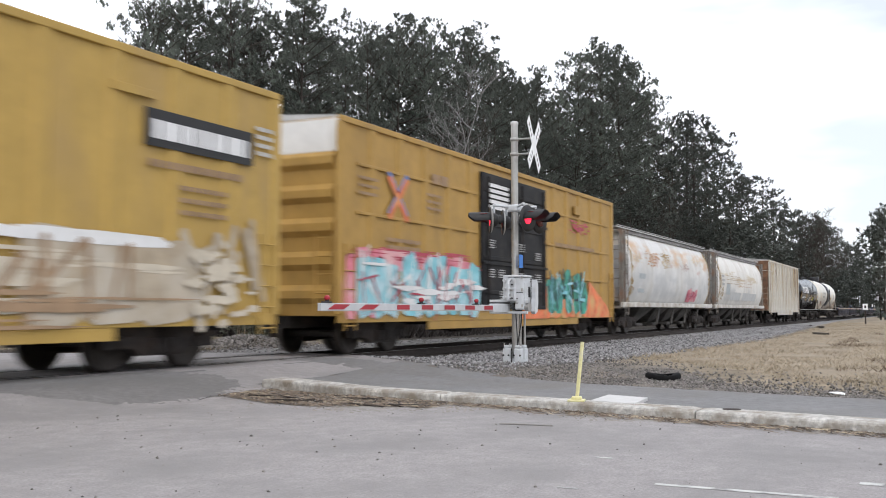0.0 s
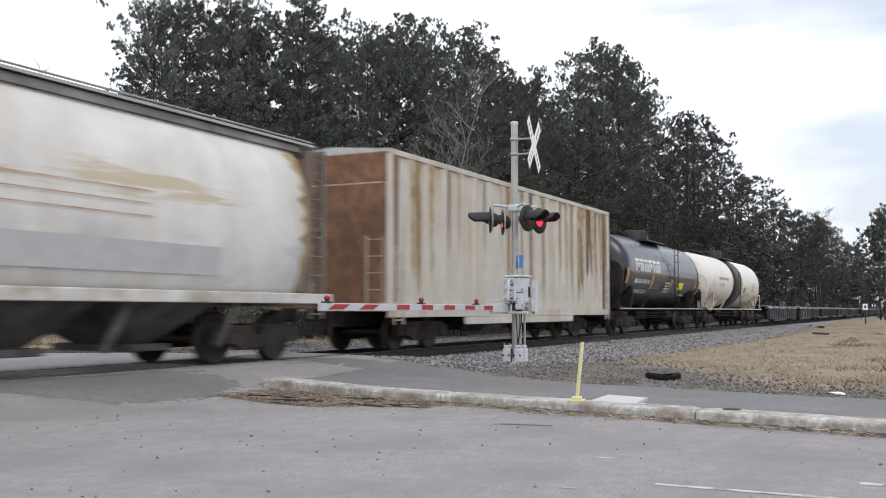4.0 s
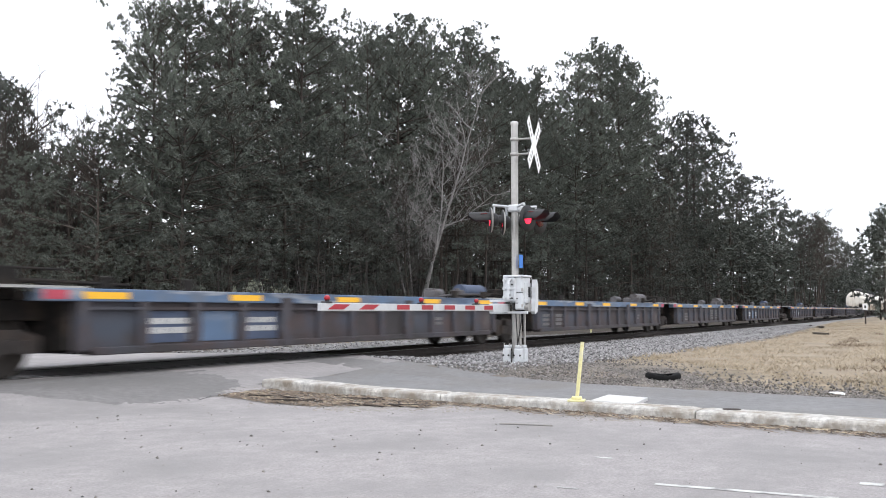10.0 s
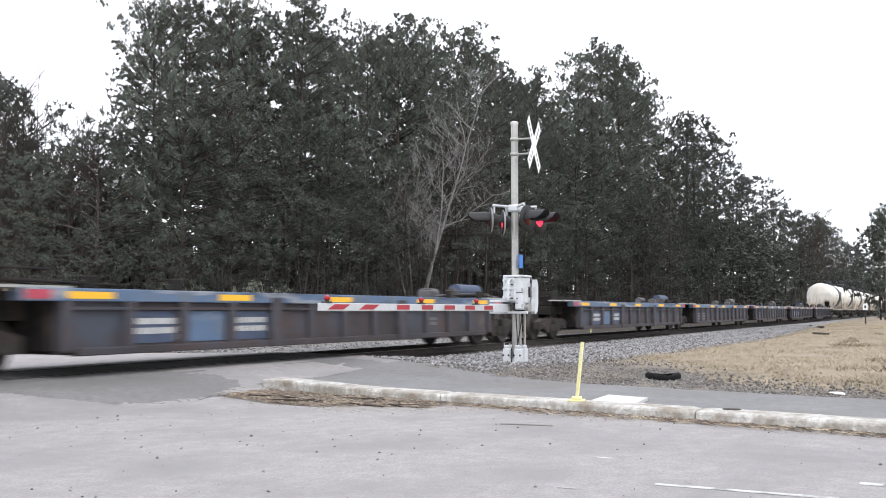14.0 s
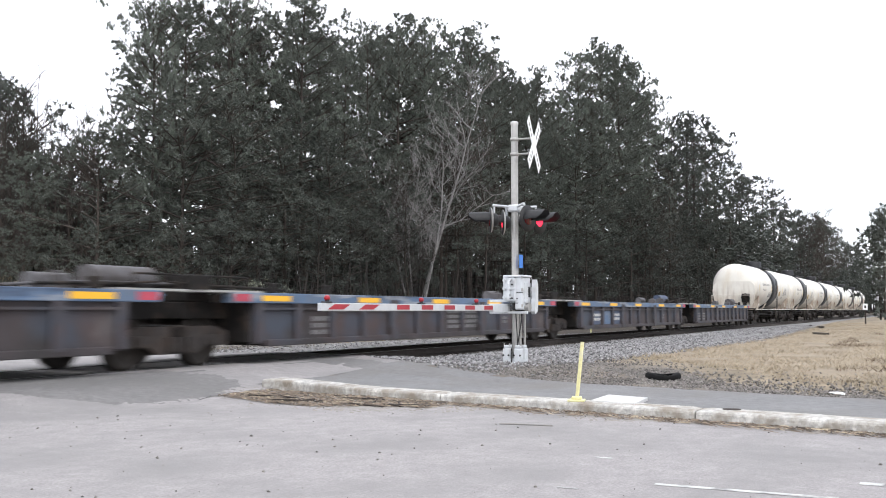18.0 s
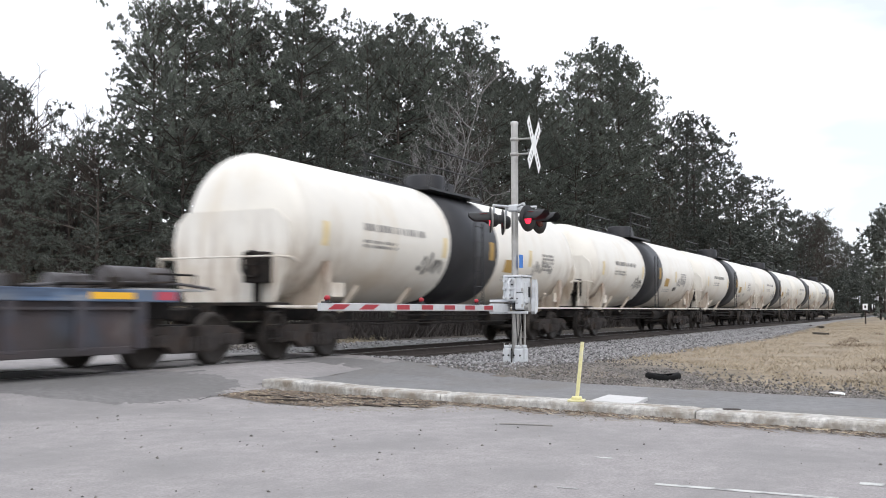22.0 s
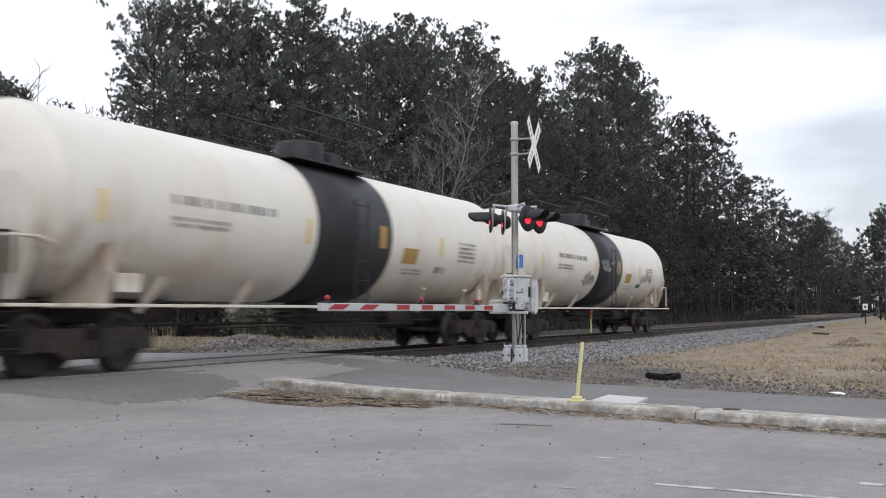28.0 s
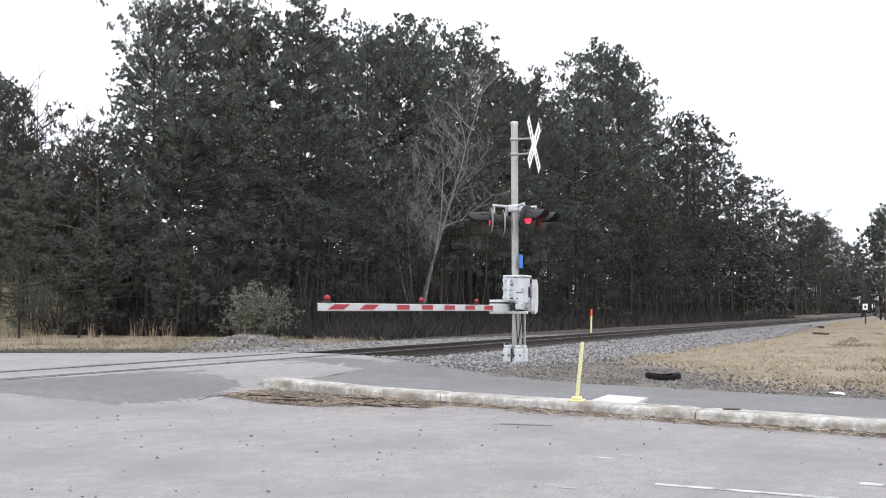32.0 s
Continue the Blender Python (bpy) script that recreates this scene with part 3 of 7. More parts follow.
# gate arm, red and white, reaching over the road
ARM_Z = 1.02
arm = part("gate_arm", Geo().box(-6.53, -0.3, -0.03, 0.03, ARM_Z - 0.056, ARM_Z + 0.05, 0.008), ARM_WHITE, sig, "white fibreglass gate arm", at=(0, 0.12, 0))
part("arm_socket", Geo().box(-0.86, -0.05, -0.045, 0.045, ARM_Z - 0.085, ARM_Z + 0.075, 0.01), SILVER, sig, at=(0, 0.12, 0))
for k, x in enumerate((-6.09, -5.28, -4.27, -3.47, -2.66, -1.85, -1.05)):
    lean = 0.09 if k < 2 else 0.0
    g = Geo().add([(x - 0.2 - lean, -0.034, ARM_Z - 0.038), (x + 0.2 - lean, -0.034, ARM_Z - 0.038), (x + 0.2 + lean, -0.034, ARM_Z + 0.034), (x - 0.2 + lean, -0.034, ARM_Z + 0.034)], [(0, 1, 2, 3)])
    part("red_stripe", g, RED_SIGN, arm)
part("edge_trim", Geo().box(-6.54, -0.3, -0.036, -0.031, ARM_Z - 0.06, ARM_Z - 0.05), GALV, arm)
for x in (-6.34, -3.62, -1.52):
    lamp = part("arm_lamp", Geo().box(x - 0.09, x + 0.07, -0.04, 0.04, ARM_Z + 0.05, ARM_Z + 0.072, 0.006).tube((x, 0, ARM_Z + 0.06), (x, 0, ARM_Z + 0.10), 0.03, 0.03, 10), BLACKPAINT, arm)
    part("lens", Geo().lathe([(-0.045, 0.0), (-0.04, 0.026), (-0.02, 0.036), (0.02, 0.036), (0.04, 0.026), (0.045, 0.0)], "x", 16, (x, 0, ARM_Z + 0.118)), RED_SIGN, lamp, "red lamp lens")

# crossbuck facing the road's traffic
def blade(lean):
    return Geo().box(-0.61, 0.61, -0.004, 0.0, -0.114, 0.114, 0, pose(0, 0, 0, 0, 0, 7) @ Matrix.Rotation(radians(lean), 4, "Y"))


for z in (4.27, 3.98):
    br = part("crossbuck_bracket", Geo().lathe([(z - 0.03, 0.066), (z - 0.03, 0.085), (z + 0.03, 0.085), (z + 0.03, 0.066)], "z", 16), GALV, sig)
    part("strut", Geo().tube((0, -0.06, z), (0, -0.39, z), 0.018), GALV, br)
for k, lean in enumerate((45, -45)):
    bl = part("crossbuck_blade", blade(lean), WHITE_SIGN, sig, "white reflective crossbuck board", at=(0, -0.40 - 0.006 * k, 4.14))
    for q in range(-4, 5):
        if abs(q) > 1:
            part("letter_bar", Geo().box(q * 0.12 - 0.022, q * 0.12 + 0.022, -0.0075, -0.0045, -0.038, 0.038, 0, pose(0, 0, 0, 0, 0, 7) @ Matrix.Rotation(radians(lean), 4, "Y")), INK_SIGN, bl)

# flashing lamps on a cross arm
part("junction_box", Geo().box(-0.11, 0.11, -0.11, 0.11, 2.86, 3.0, 0.03), SILVER, sig)
part("cross_arm", Geo().path([(-0.32, 0.32, 2.98), (-0.1, 0.1, 2.96), (0, 0, 2.95)], 0.025).path([(0.32, -0.32, 2.98), (0.1, -0.1, 2.96), (0, 0, 2.95)], 0.025), SILVER, sig)
part("cross_arm", Geo().path([(0.32, 0.32, 2.98), (0.1, 0.1, 2.96), (0, 0, 2.95)], 0.025).path([(-0.32, -0.32, 2.98), (-0.1, -0.1, 2.96), (0, 0, 2.95)], 0.025), SILVER, sig)


LENS_FLAPS = []


def signal_lamp(x, y, turn):
    """One lamp with its round background, hood and lens, and an added flap that hides the glow."""
    z = 2.70
    lamp = part("lamp_background", Geo().lathe([(0.0, 0.10), (0.0, 0.25), (0.012, 0.25), (0.012, 0.10)], "x", 32), BLACKPAINT, sig, "round black lamp background", at=pose(x, y, z, 0, 0, turn))
    part("back_plate", Geo().lathe([(-0.045, 0.17), (-0.03, 0.215), (-0.012, 0.24), (-0.003, 0.25), (-0.001, 0.17)], "x", 32), GALV, lamp, "metal rim of the lamp background")
    part("housing", Geo().lathe([(-0.16, 0.0), (-0.15, 0.09), (-0.1, 0.13), (0.0, 0.14)], "x", 20), BLACKPAINT, lamp)
    n = 22
    vs, fs = [], []
    for j, (s_, r_) in enumerate(((0.0, 0.145), (0.16, 0.145), (0.42, 0.135))):
        for i in range(n):
            a = radians(-8 + 196 * i / (n - 1))
            lo = 0.0 if j < 2 else 0.20 * max(0.0, 0.45 - math.sin(a))
            vs.append((s_ - lo, math.cos(a) * r_, math.sin(a) * r_))
            vs.append((s_ - lo, math.cos(a) * (r_ + 0.006), math.sin(a) * (r_ + 0.006)))
    for j in range(2):
        for i in range(n - 1):
            a, b = (j * n + i) * 2, ((j + 1) * n + i) * 2
            fs += [(a, a + 2, b + 2, b), (a + 1, b + 1, b + 3, a + 3)]
    part("hood", Geo().add(vs, fs, True), BLACKPAINT, lamp)
    part("lens", Geo().lathe([(0.019, 0.0), (0.018, 0.06), (0.015, 0.095), (0.0125, 0.11)], "x", 24), RED_LIT, lamp, "glowing red lamp lens")
    # No real shutter: flap added to hide the always-lit lens between flashes.
    flap = part("shutter", Geo().lathe([(-0.002, 0.0), (-0.003, 0.117), (-0.012, 0.118), (-0.012, 0.124), (0.003, 0.124), (0.004, 0.0)], "x", 24, (0, 0, -0.122)), FLAP_RED, lamp, "added dark red flap that imitates an unlit lens", at=(0.026, 0, 0.122))
    LENS_FLAPS.append((flap, x < 0))
    part("hanger", Geo().path([(-0.07, 0, 0.1), (-0.07, 0, 0.28)], 0.022), SILVER, lamp)
    return lamp


for xx in (-0.30, 0.30):
    signal_lamp(xx, -0.38, -104)
    signal_lamp(xx, 0.38, 119)
part("notice", Geo().box(-0.13, 0.05, -0.145, -0.14, 1.78, 2.03), BLUE_SIGN, sig, "small blue emergency notice plate")

# ---------------------------------------------------------------- small things by the road
post = thing("delineator_post", "faded yellow plastic delineator post on the kerb", "post", at=pose(11.5, 3.96, 0.122, 0, 0, 12))
part("foot", Geo().box(-0.10, 0.10, -0.10, 0.10, 0, 0.025, 0.008).box(-0.06, 0.06, -0.06, 0.06, 0.025, 0.06, 0.01), YELLOW_PLASTIC, post)
part("blade", Geo().prism([(-0.022, -0.010), (0.022, -0.010), (0.022, 0.0), (0.010, 0.012), (-0.010, 0.012), (-0.022, 0.0)], 0.05, 0.72, "z"), YELLOW_PLASTIC, post, at=pose(0, 0, 0, 1.5, -5.8, 90))

tyre = thing("tyre_piece", "half-buried black rubber tyre casing at the gravel's edge", "tyre", at=pose(15.8, 3.98, 0.15, 0, 0, 60) @ Matrix.Scale(0.88, 4))
g = Geo()
prof = [(0.20, -0.1), (0.29, -0.12), (0.335, -0.09), (0.345, 0.0), (0.335, 0.09), (0.29, 0.12), (0.2, 0.1)]
vs, fs, n = [], [], 28
for r, s in prof:
    for i in range(n):
        a = math.tau * i / n
        k = 1 + 0.06 * math.sin(3 * a)
        vs.append((math.cos(a) * r * k, math.sin(a) * r * 0.85, s * 0.6 + 0.02 * math.sin(2 * a)))
for j in range(len(prof) - 1):
    for i in range(n):
        fs.append((j * n + i, j * n + (i + 1) % n, (j + 1) * n + (i + 1) % n, (j + 1) * n + i))
part("casing", g.add(vs, fs, True), RUBBER, tyre)

marker = thing("marker_post", "pale leaning roadside marker post with an orange top", "marker post", at=pose(45.9, 15.05, 0.2, 0, 4, 0))
part("stake", Geo().tube((0, 0, -0.05), (0, 0, 0.75), 0.05, 0.05, 8), YELLOW_PLASTIC, marker)
part("top", Geo().tube((0, 0, 0.75), (0, 0, 1.08), 0.055, 0.055, 8), ORANGE, marker)
mile = thing("milepost", "small white milepost plate on a dark post", "milepost", at=(77.8, 4.84, 0.05))
part("pole", Geo().box(-0.05, 0.05, -0.05, 0.05, -0.3, 1.55), RAIL, mile)
part("plate", Geo().box(-0.08, -0.055, -0.17, 0.17, 1.2, 1.65, 0.006), WHITE_SIGN, mile)
part("bar", Geo().box(-0.086, -0.081, -0.06, 0.06, 1.33, 1.52), BLACKPAINT, mile)


# ---------------------------------------------------------------- trees
def tufts(pts, size, blades, r, width=0.12, droop=0.0):
    """Leaf sprays: thin triangles radiating at random from each point."""
    n = len(pts)
    d = r.normal(size=(n, blades, 3))
    d[:, :, 2] = d[:, :, 2] * 0.8 + 0.25 - droop
    d /= np.linalg.norm(d, axis=2, keepdims=True)
    s = size * (0.65 + 0.7 * r.rand(n, 1, 1))
    side = np.cross(d, r.normal(size=(n, blades, 3)))
    side /= np.linalg.norm(side, axis=2, keepdims=True) + 1e-6
    p = pts[:, None, :]
    a = p - d * s * 0.08
    b = p + d * s + side * s * width
    c = p + d * s - side * s * width
    v = np.stack([a, b, c], 2).reshape(-1, 3)
    return v, np.arange(len(v)).reshape(-1, 3)


def pompoms(pts, size, blades, r, width):
    """Round needle clusters: needles of even length fanned over a ball round each twig's tip."""
    n = len(pts)
    k = np.arange(blades) + 0.5
    phi, z = k * 2.39996, 1 - 2 * k / blades
    rad = np.sqrt(1 - z * z)
    base = np.stack([rad * np.cos(phi), rad * np.sin(phi), z], 1)
    a = r.normal(size=(n, 3))
    a /= np.linalg.norm(a, axis=1, keepdims=True)
    b = np.cross(a, r.normal(size=(n, 3)))
    b /= np.linalg.norm(b, axis=1, keepdims=True)
    turn = np.stack([a, b, np.cross(a, b)], 2)
    d = np.einsum("nij,kj->nki", turn, base) + r.normal(size=(n, blades, 3)) * 0.12
    d[:, :, 2] += 0.22
    d /= np.linalg.norm(d, axis=2, keepdims=True)
    s = size * (0.7 + 0.55 * r.rand(n, 1, 1)) * (0.85 + 0.3 * r.rand(n, blades, 1))
    side = np.cross(d, r.normal(size=(n, blades, 3)))
    side /= np.linalg.norm(side, axis=2, keepdims=True) + 1e-6
    p = pts[:, None, :]
    q = p + np.cross(d, side) * s * 0.06
    v = np.stack([p + d * s, q - d * s * 0.1 + side * s * width, q - d * s * 0.1 - side * s * width], 2).reshape(-1, 3)
    return v, np.arange(len(v)).reshape(-1, 3)


def pine(h, seed, spread, crown_from, branches, puff, size, blades, width, step=0.75, sides=4):
    """A loblolly pine: bent trunk, forking limbs, and billows of round needle clusters at the limbs' ends."""
    r = np.random.RandomState(seed)
    g = Geo()
    bend = r.normal(size=2) * 0.3
    at = lambda z: Vector((bend[0] * math.sin(z / h * 2.5), bend[1] * math.sin(z / h * 2.0), z))
    rad = 0.0095 * h + 0.02
    zs = [h * k / 8 for k in range(9)]
    for a, b in zip(zs[:-1], zs[1:]):
        g.tube(at(a), at(b), rad * (1 - 0.92 * a / h), rad * (1 - 0.92 * b / h), 6, False)
    pts = []
    lobes = r.rand(7)
    for k in range(branches):
        u = ((k + r.rand()) / branches) ** 0.9
        z = crown_from + (h - crown_from) * u
        a = k * 2.4 + r.normal() * 0.5
        lobe = 0.72 + 0.56 * lobes[int((a / math.tau * 3.0 + u * 4.0)) % 7]
        prof = min(1.0, 0.62 + 1.2 * u) * math.sqrt(max(0.03, 1 - u ** 3.4))
        ln = spread * prof * lobe * (0.75 + 0.4 * r.rand()) + 0.3
        p0 = at(z)
        d = Vector((math.cos(a), math.sin(a), 0.05 + 0.6 * u + r.normal() * 0.14)).normalized()
        p1 = p0 + d * ln
        p1.z += 0.10 * ln * u - 0.04 * ln * ln * (1 - u)
        g.tube(p0, p1, 0.018 + 0.011 * ln * (1 - u * 0.6), 0.012, sides, False)
        m = max(2, int(ln / step))
        for j in range(m):
            t = 0.40 + 0.62 * (j + r.rand()) / m
            wob = 0.34 * (1.15 - 0.6 * t) * min(2.2, ln)
            q = p0.lerp(p1, t) + Vector(r.normal(size=3) * wob * np.array((1.0, 1.0, 0.5)) + np.array((0, 0, 0.15)))
            g.tube(p0.lerp(p1, max(0.05, t - 0.28)), q, 0.014, 0.007, 3, False)
            rc = (0.36 + 0.24 * r.rand()) * (size / 0.2) ** 0.5
            w = r.normal(size=(puff, 3)) + np.array((0, 0, 0.35))
            w /= np.linalg.norm(w, axis=1, keepdims=True)
            pts.append(np.array(tuple(q)) + w * np.array((rc, rc, rc * 0.75)) * (0.45 + 0.6 * r.rand(puff, 1)))
    pts.append(np.array(tuple(at(h))) + r.normal(size=(8, 3)) * 0.16 - np.array((0, 0, 0.2)))
    v, f = pompoms(np.concatenate(pts), size, blades, r, width)
    return g, v, f


def bare(h, seed, stems=1, deep=2, spread=1.0, full=(1, 2, 2), fine=0.009):
    """A slender leafless tree: upright stems with ascending limbs and fine twigs."""
    r = random.Random(seed)
    g = Geo()

    def limb(p, d, ln, rad, lv):
        n = 3
        for s in range(n):
            d = (d + Vector((r.gauss(0, .2), r.gauss(0, .2), r.gauss(0.12, .12)))).normalized()
            q = p + d * ln / n
            g.tube(p, q, max(fine, rad * (1 - 0.6 * s / n)), max(fine * 0.8, rad * (1 - 0.6 * (s + 1) / n)), 3, False)
            if lv:
                for _ in range(2):
                    side = Vector((r.gauss(0, 1), r.gauss(0, 1), r.gauss(0.2, .5))).normalized()
                    limb(q, (d * 0.75 + side).normalized(), ln * r.uniform(0.35, 0.6), rad * 0.5, lv - 1)
            p = q

    for s in range(stems):
        hh = h * (1.0 if s == 0 else r.uniform(0.65, 0.92))
        p, d = Vector((r.gauss(0, .2), r.gauss(0, .2), 0)) * (s > 0), Vector((r.gauss(0, .12) * spread, r.gauss(0, .12) * spread, 1)).normalized()
        rad, n = 0.008 * hh + 0.012, 12
        for k in range(n):
            d = (d + Vector((r.gauss(0, .07), r.gauss(0, .07), 0.05))).normalized()
            q = p + d * hh / n
            g.tube(p, q, rad * (1 - 0.88 * k / n), rad * (1 - 0.88 * (k + 1) / n), 5, False)
            if k > 2:
                for _ in range(r.choice(full)):
                    a = r.uniform(0, math.tau)
                    limb(q, Vector((math.cos(a), math.sin(a), r.uniform(0.3, 1.0))).normalized(), hh * (0.30 - 0.016 * k) * spread * r.uniform(0.7, 1.2), rad * 0.32, deep)
            p = q
    return g


def tree(name, label, group, g, bark, v=None, f=None, needles=None):
    t = thing(name, label, "tree", group)
    part("trunk", g, bark, t)
    if v is not None:
        raw("crown", v, f, needles, t)
    return t


PINES = [tree("pine_tree", "tall loblolly pine with a billowing dark green crown", "pines beyond the track", g, BARK, v, f, NEEDLE)
         for g, v, f in (pine(16.0, s, w, 16 * c, n, 10, 0.172, 18, 0.155) for s, w, c, n in ((1, 3.2, 0.20, 62), (2, 2.8, 0.28, 56), (3, 3.5, 0.16, 62), (4, 2.8, 0.34, 52), (5, 3.1, 0.24, 58)))]
YOUNG = [tree("young_pine", "young bushy pine with shade-darkened green needles down to the ground", "young pines at the wood's edge", g, BARK, v, f, NEEDLE_YOUNG_SHADED)
         for g, v, f in (pine(9.0, s, w, 9 * c, n, 7, 0.16, 13, 0.18, 0.6) for s, w, c, n in ((11, 2.2, 0.08, 36), (12, 1.9, 0.07, 36), (13, 2.4, 0.10, 36)))]
FAR = [tree("far_pine", "tall pine far along the line, dark green", "pines beyond the track", g, BARK, v, f, NEEDLE_FAR_SHADED)
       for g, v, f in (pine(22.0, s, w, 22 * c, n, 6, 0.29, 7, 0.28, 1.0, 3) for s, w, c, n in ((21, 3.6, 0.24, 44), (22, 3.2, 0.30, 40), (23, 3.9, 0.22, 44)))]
THICK = [tree("thicket_pine", "young pine in the depth of the wood, needles darkened for shade", "young pines at the wood's edge", g, BARK, v, f, NEEDLE_FAR_SHADED)
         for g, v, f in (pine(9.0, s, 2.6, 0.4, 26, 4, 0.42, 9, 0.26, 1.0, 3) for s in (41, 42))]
BARE_BIG = tree("bare_tree", "spreading leafless grey hardwood with a fan of fine pale twigs", "bare trees among the pines", bare(14.0, 37, 4, 2, 0.95, (1, 2, 2), 0.010), GREYBARK)
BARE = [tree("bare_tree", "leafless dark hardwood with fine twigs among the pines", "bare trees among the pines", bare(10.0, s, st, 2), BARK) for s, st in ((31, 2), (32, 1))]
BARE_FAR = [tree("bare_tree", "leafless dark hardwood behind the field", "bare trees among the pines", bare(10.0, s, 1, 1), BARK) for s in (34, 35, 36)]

# heights of the wood's outline along the line 28 m from the camera's road side
OUTLINE = ((-40, 8), (22.9, 9.1), (24.1, 8.2), (25.4, 8.4), (27.2, 8.5), (28.4, 11.0), (29.5, 13.8), (31.7, 14.9), (34.3, 15.2), (37.2, 15.6), (41.4, 16.6), (44.4, 16.0), (46.4, 17.0), (49.9, 18.2), (53.5, 18.8), (59.8, 19.9), (64.5, 19.4), (67.2, 18.6), (72.4, 20.0),
           (76.9, 19.6), (82, 23.0), (88.5, 25.3), (98, 26.0), (105.6, 24.6), (111, 23.2), (116, 23.6), (127.8, 25.8), (140, 26.0), (154.7, 23.4), (168, 22.6), (184.7, 24.2), (209.6, 22.6), (235, 23.4), (265.7, 26.2), (326.7, 25.4), (394, 25.6), (900, 30))


def wood_height(x, y):
    """Height at which a tree at x, y just meets the wood's outline as seen from the road."""
    u = x * 28.0 / y
    for (xa, ha), (xb, hb) in zip(OUTLINE[:-1], OUTLINE[1:]):
        if u <= xb:
            return 1.22 + (ha + (hb - ha) * (u - xa) / (xb - xa) - 1.22) * y / 28.0
    return 30.0


def plant(src, h0, x, y, h, r, wide=1.0):
    t = copy_thing(src, pose(x, y, ground_z(x, y) - 0.05, 0, 0, r.uniform(0, 360)))
    s = h / h0
    t.scale = (s * wide, s * wide, s)
    return t


r = random.Random(7)
# the crowns that make the wood's outline: place, height, and how broad each one is
for x, y, h, w in ((31.2, 29.5, 14.2, 0.62), (33.6, 29.8, 15.4, 0.85), (37.4, 30.5, 16.0, 0.8), (41.0, 28.0, 16.4, 0.95), (44.4, 30.2, 15.0, 0.8), (46.6, 29.5, 15.6, 0.7), (48.9, 29.5, 17.2, 0.62), (52.6, 29.5, 18.5, 0.8),
                   (56.4, 29.5, 19.1, 0.8), (61.9, 29.0, 20.0, 0.85), (66.4, 29.0, 19.4, 0.75), (70.2, 29.0, 18.4, 0.7), (73.7, 28.5, 19.8, 0.55), (78.0, 28.5, 18.4, 0.6), (81.5, 27.5, 22.6, 0.72), (86.9, 27.5, 24.9, 0.85),
                   (93.0, 27.5, 25.6, 0.85), (98.0, 27.8, 25.2, 0.8), (104.0, 27.5, 23.4, 0.7)):
    plant(r.choice(PINES), 16.0, x, y, h, r, w)
for x, y, h, w in ((112, 27, 22.4, 0.9), (118, 27, 24.0, 0.9), (124, 27, 25.0, 1.0), (131, 27, 25.2, 1.0), (138, 27, 24.8, 1.0), (147, 27, 22.8, 1.0), (157, 27, 21.6, 1.0), (170, 28, 22.8, 1.0), (184, 28, 24.2, 1.1), (196, 28, 23.4, 1.0),
                   (212, 28, 22.2, 1.0), (228, 27, 22.2, 1.0), (262, 27, 24.6, 1.0), (285, 29, 25.6, 1.0)):
    plant(r.choice(FAR), 22.0, x, y, h, r, w)
# woods behind the field, thin enough for sky between the stems
for k in range(7):
    x = 37 + 3.6 * k + r.uniform(-0.8, 0.8)
    y = r.uniform(58, 66)
    plant(r.choice(FAR), 22.0, x, y, wood_height(x, y) * r.uniform(0.7, 0.95), r, 0.7)
for x, y, h in ((41.5, 52.0, 15.6), (43.0, 51.0, 14.6), (47.4, 52.5, 14.6)):
    plant(r.choice(FAR), 22.0, x, y, h, r, 0.75)
ROWS = ((25.6, 46, 128, 7.0), (33.0, 34, 150, 6.2), (37.0, 39, 170, 5.6), (43.0, 44, 120, 5.6))
for row, (y0, xa, xb, step) in enumerate(ROWS):
    x = xa + r.uniform(0, 3)
    while x < xb:
        y = y0 + r.uniform(-1.3, 1.3)
        h = wood_height(x, y) * (r.uniform(0.84, 0.95) if row else r.uniform(0.55, 0.8))
        near = x < 98 and row < 2
        plant(r.choice(PINES) if near else r.choice(FAR), 16.0 if near else 22.0, x, y, h, r, r.uniform(0.95, 1.15) * min(1.2, max(0.72, (16.0 / h) ** 0.6)))
        x += step * r.uniform(0.7, 1.3) * (1.0 if x < 100 else 1.4)
for x, y, h in ((29.0, 30.0, 7.8), (31.4, 27.6, 9.5), (34.6, 28.0, 9.5), (37.0, 26.6, 9.0), (40.0, 26.4, 9.0), (43.0, 25.6, 7.6), (36.4, 24.6, 5.6), (39.2, 24.3, 5.6), (29.6, 26.4, 4.2), (31.8, 25.4, 4.6), (33.6, 26.0, 5.0), (41.5, 24.6, 4.6), (27.6, 29.4, 4.0), (26.4, 31.2, 3.6), (63, 24.2, 6), (72, 24, 9), (84, 24, 10), (95, 24, 9), (106, 24.4, 10), (118, 24.4, 10)):
    plant(r.choice(YOUNG), 9.0, x, y, h, r, 1.2)
for x, y in ((55.5, 43), (62.5, 42), (48.5, 40.5)):
    plant(r.choice(FAR), 22.0, x, y, wood_height(x, y) * 0.86, r, 1.0)
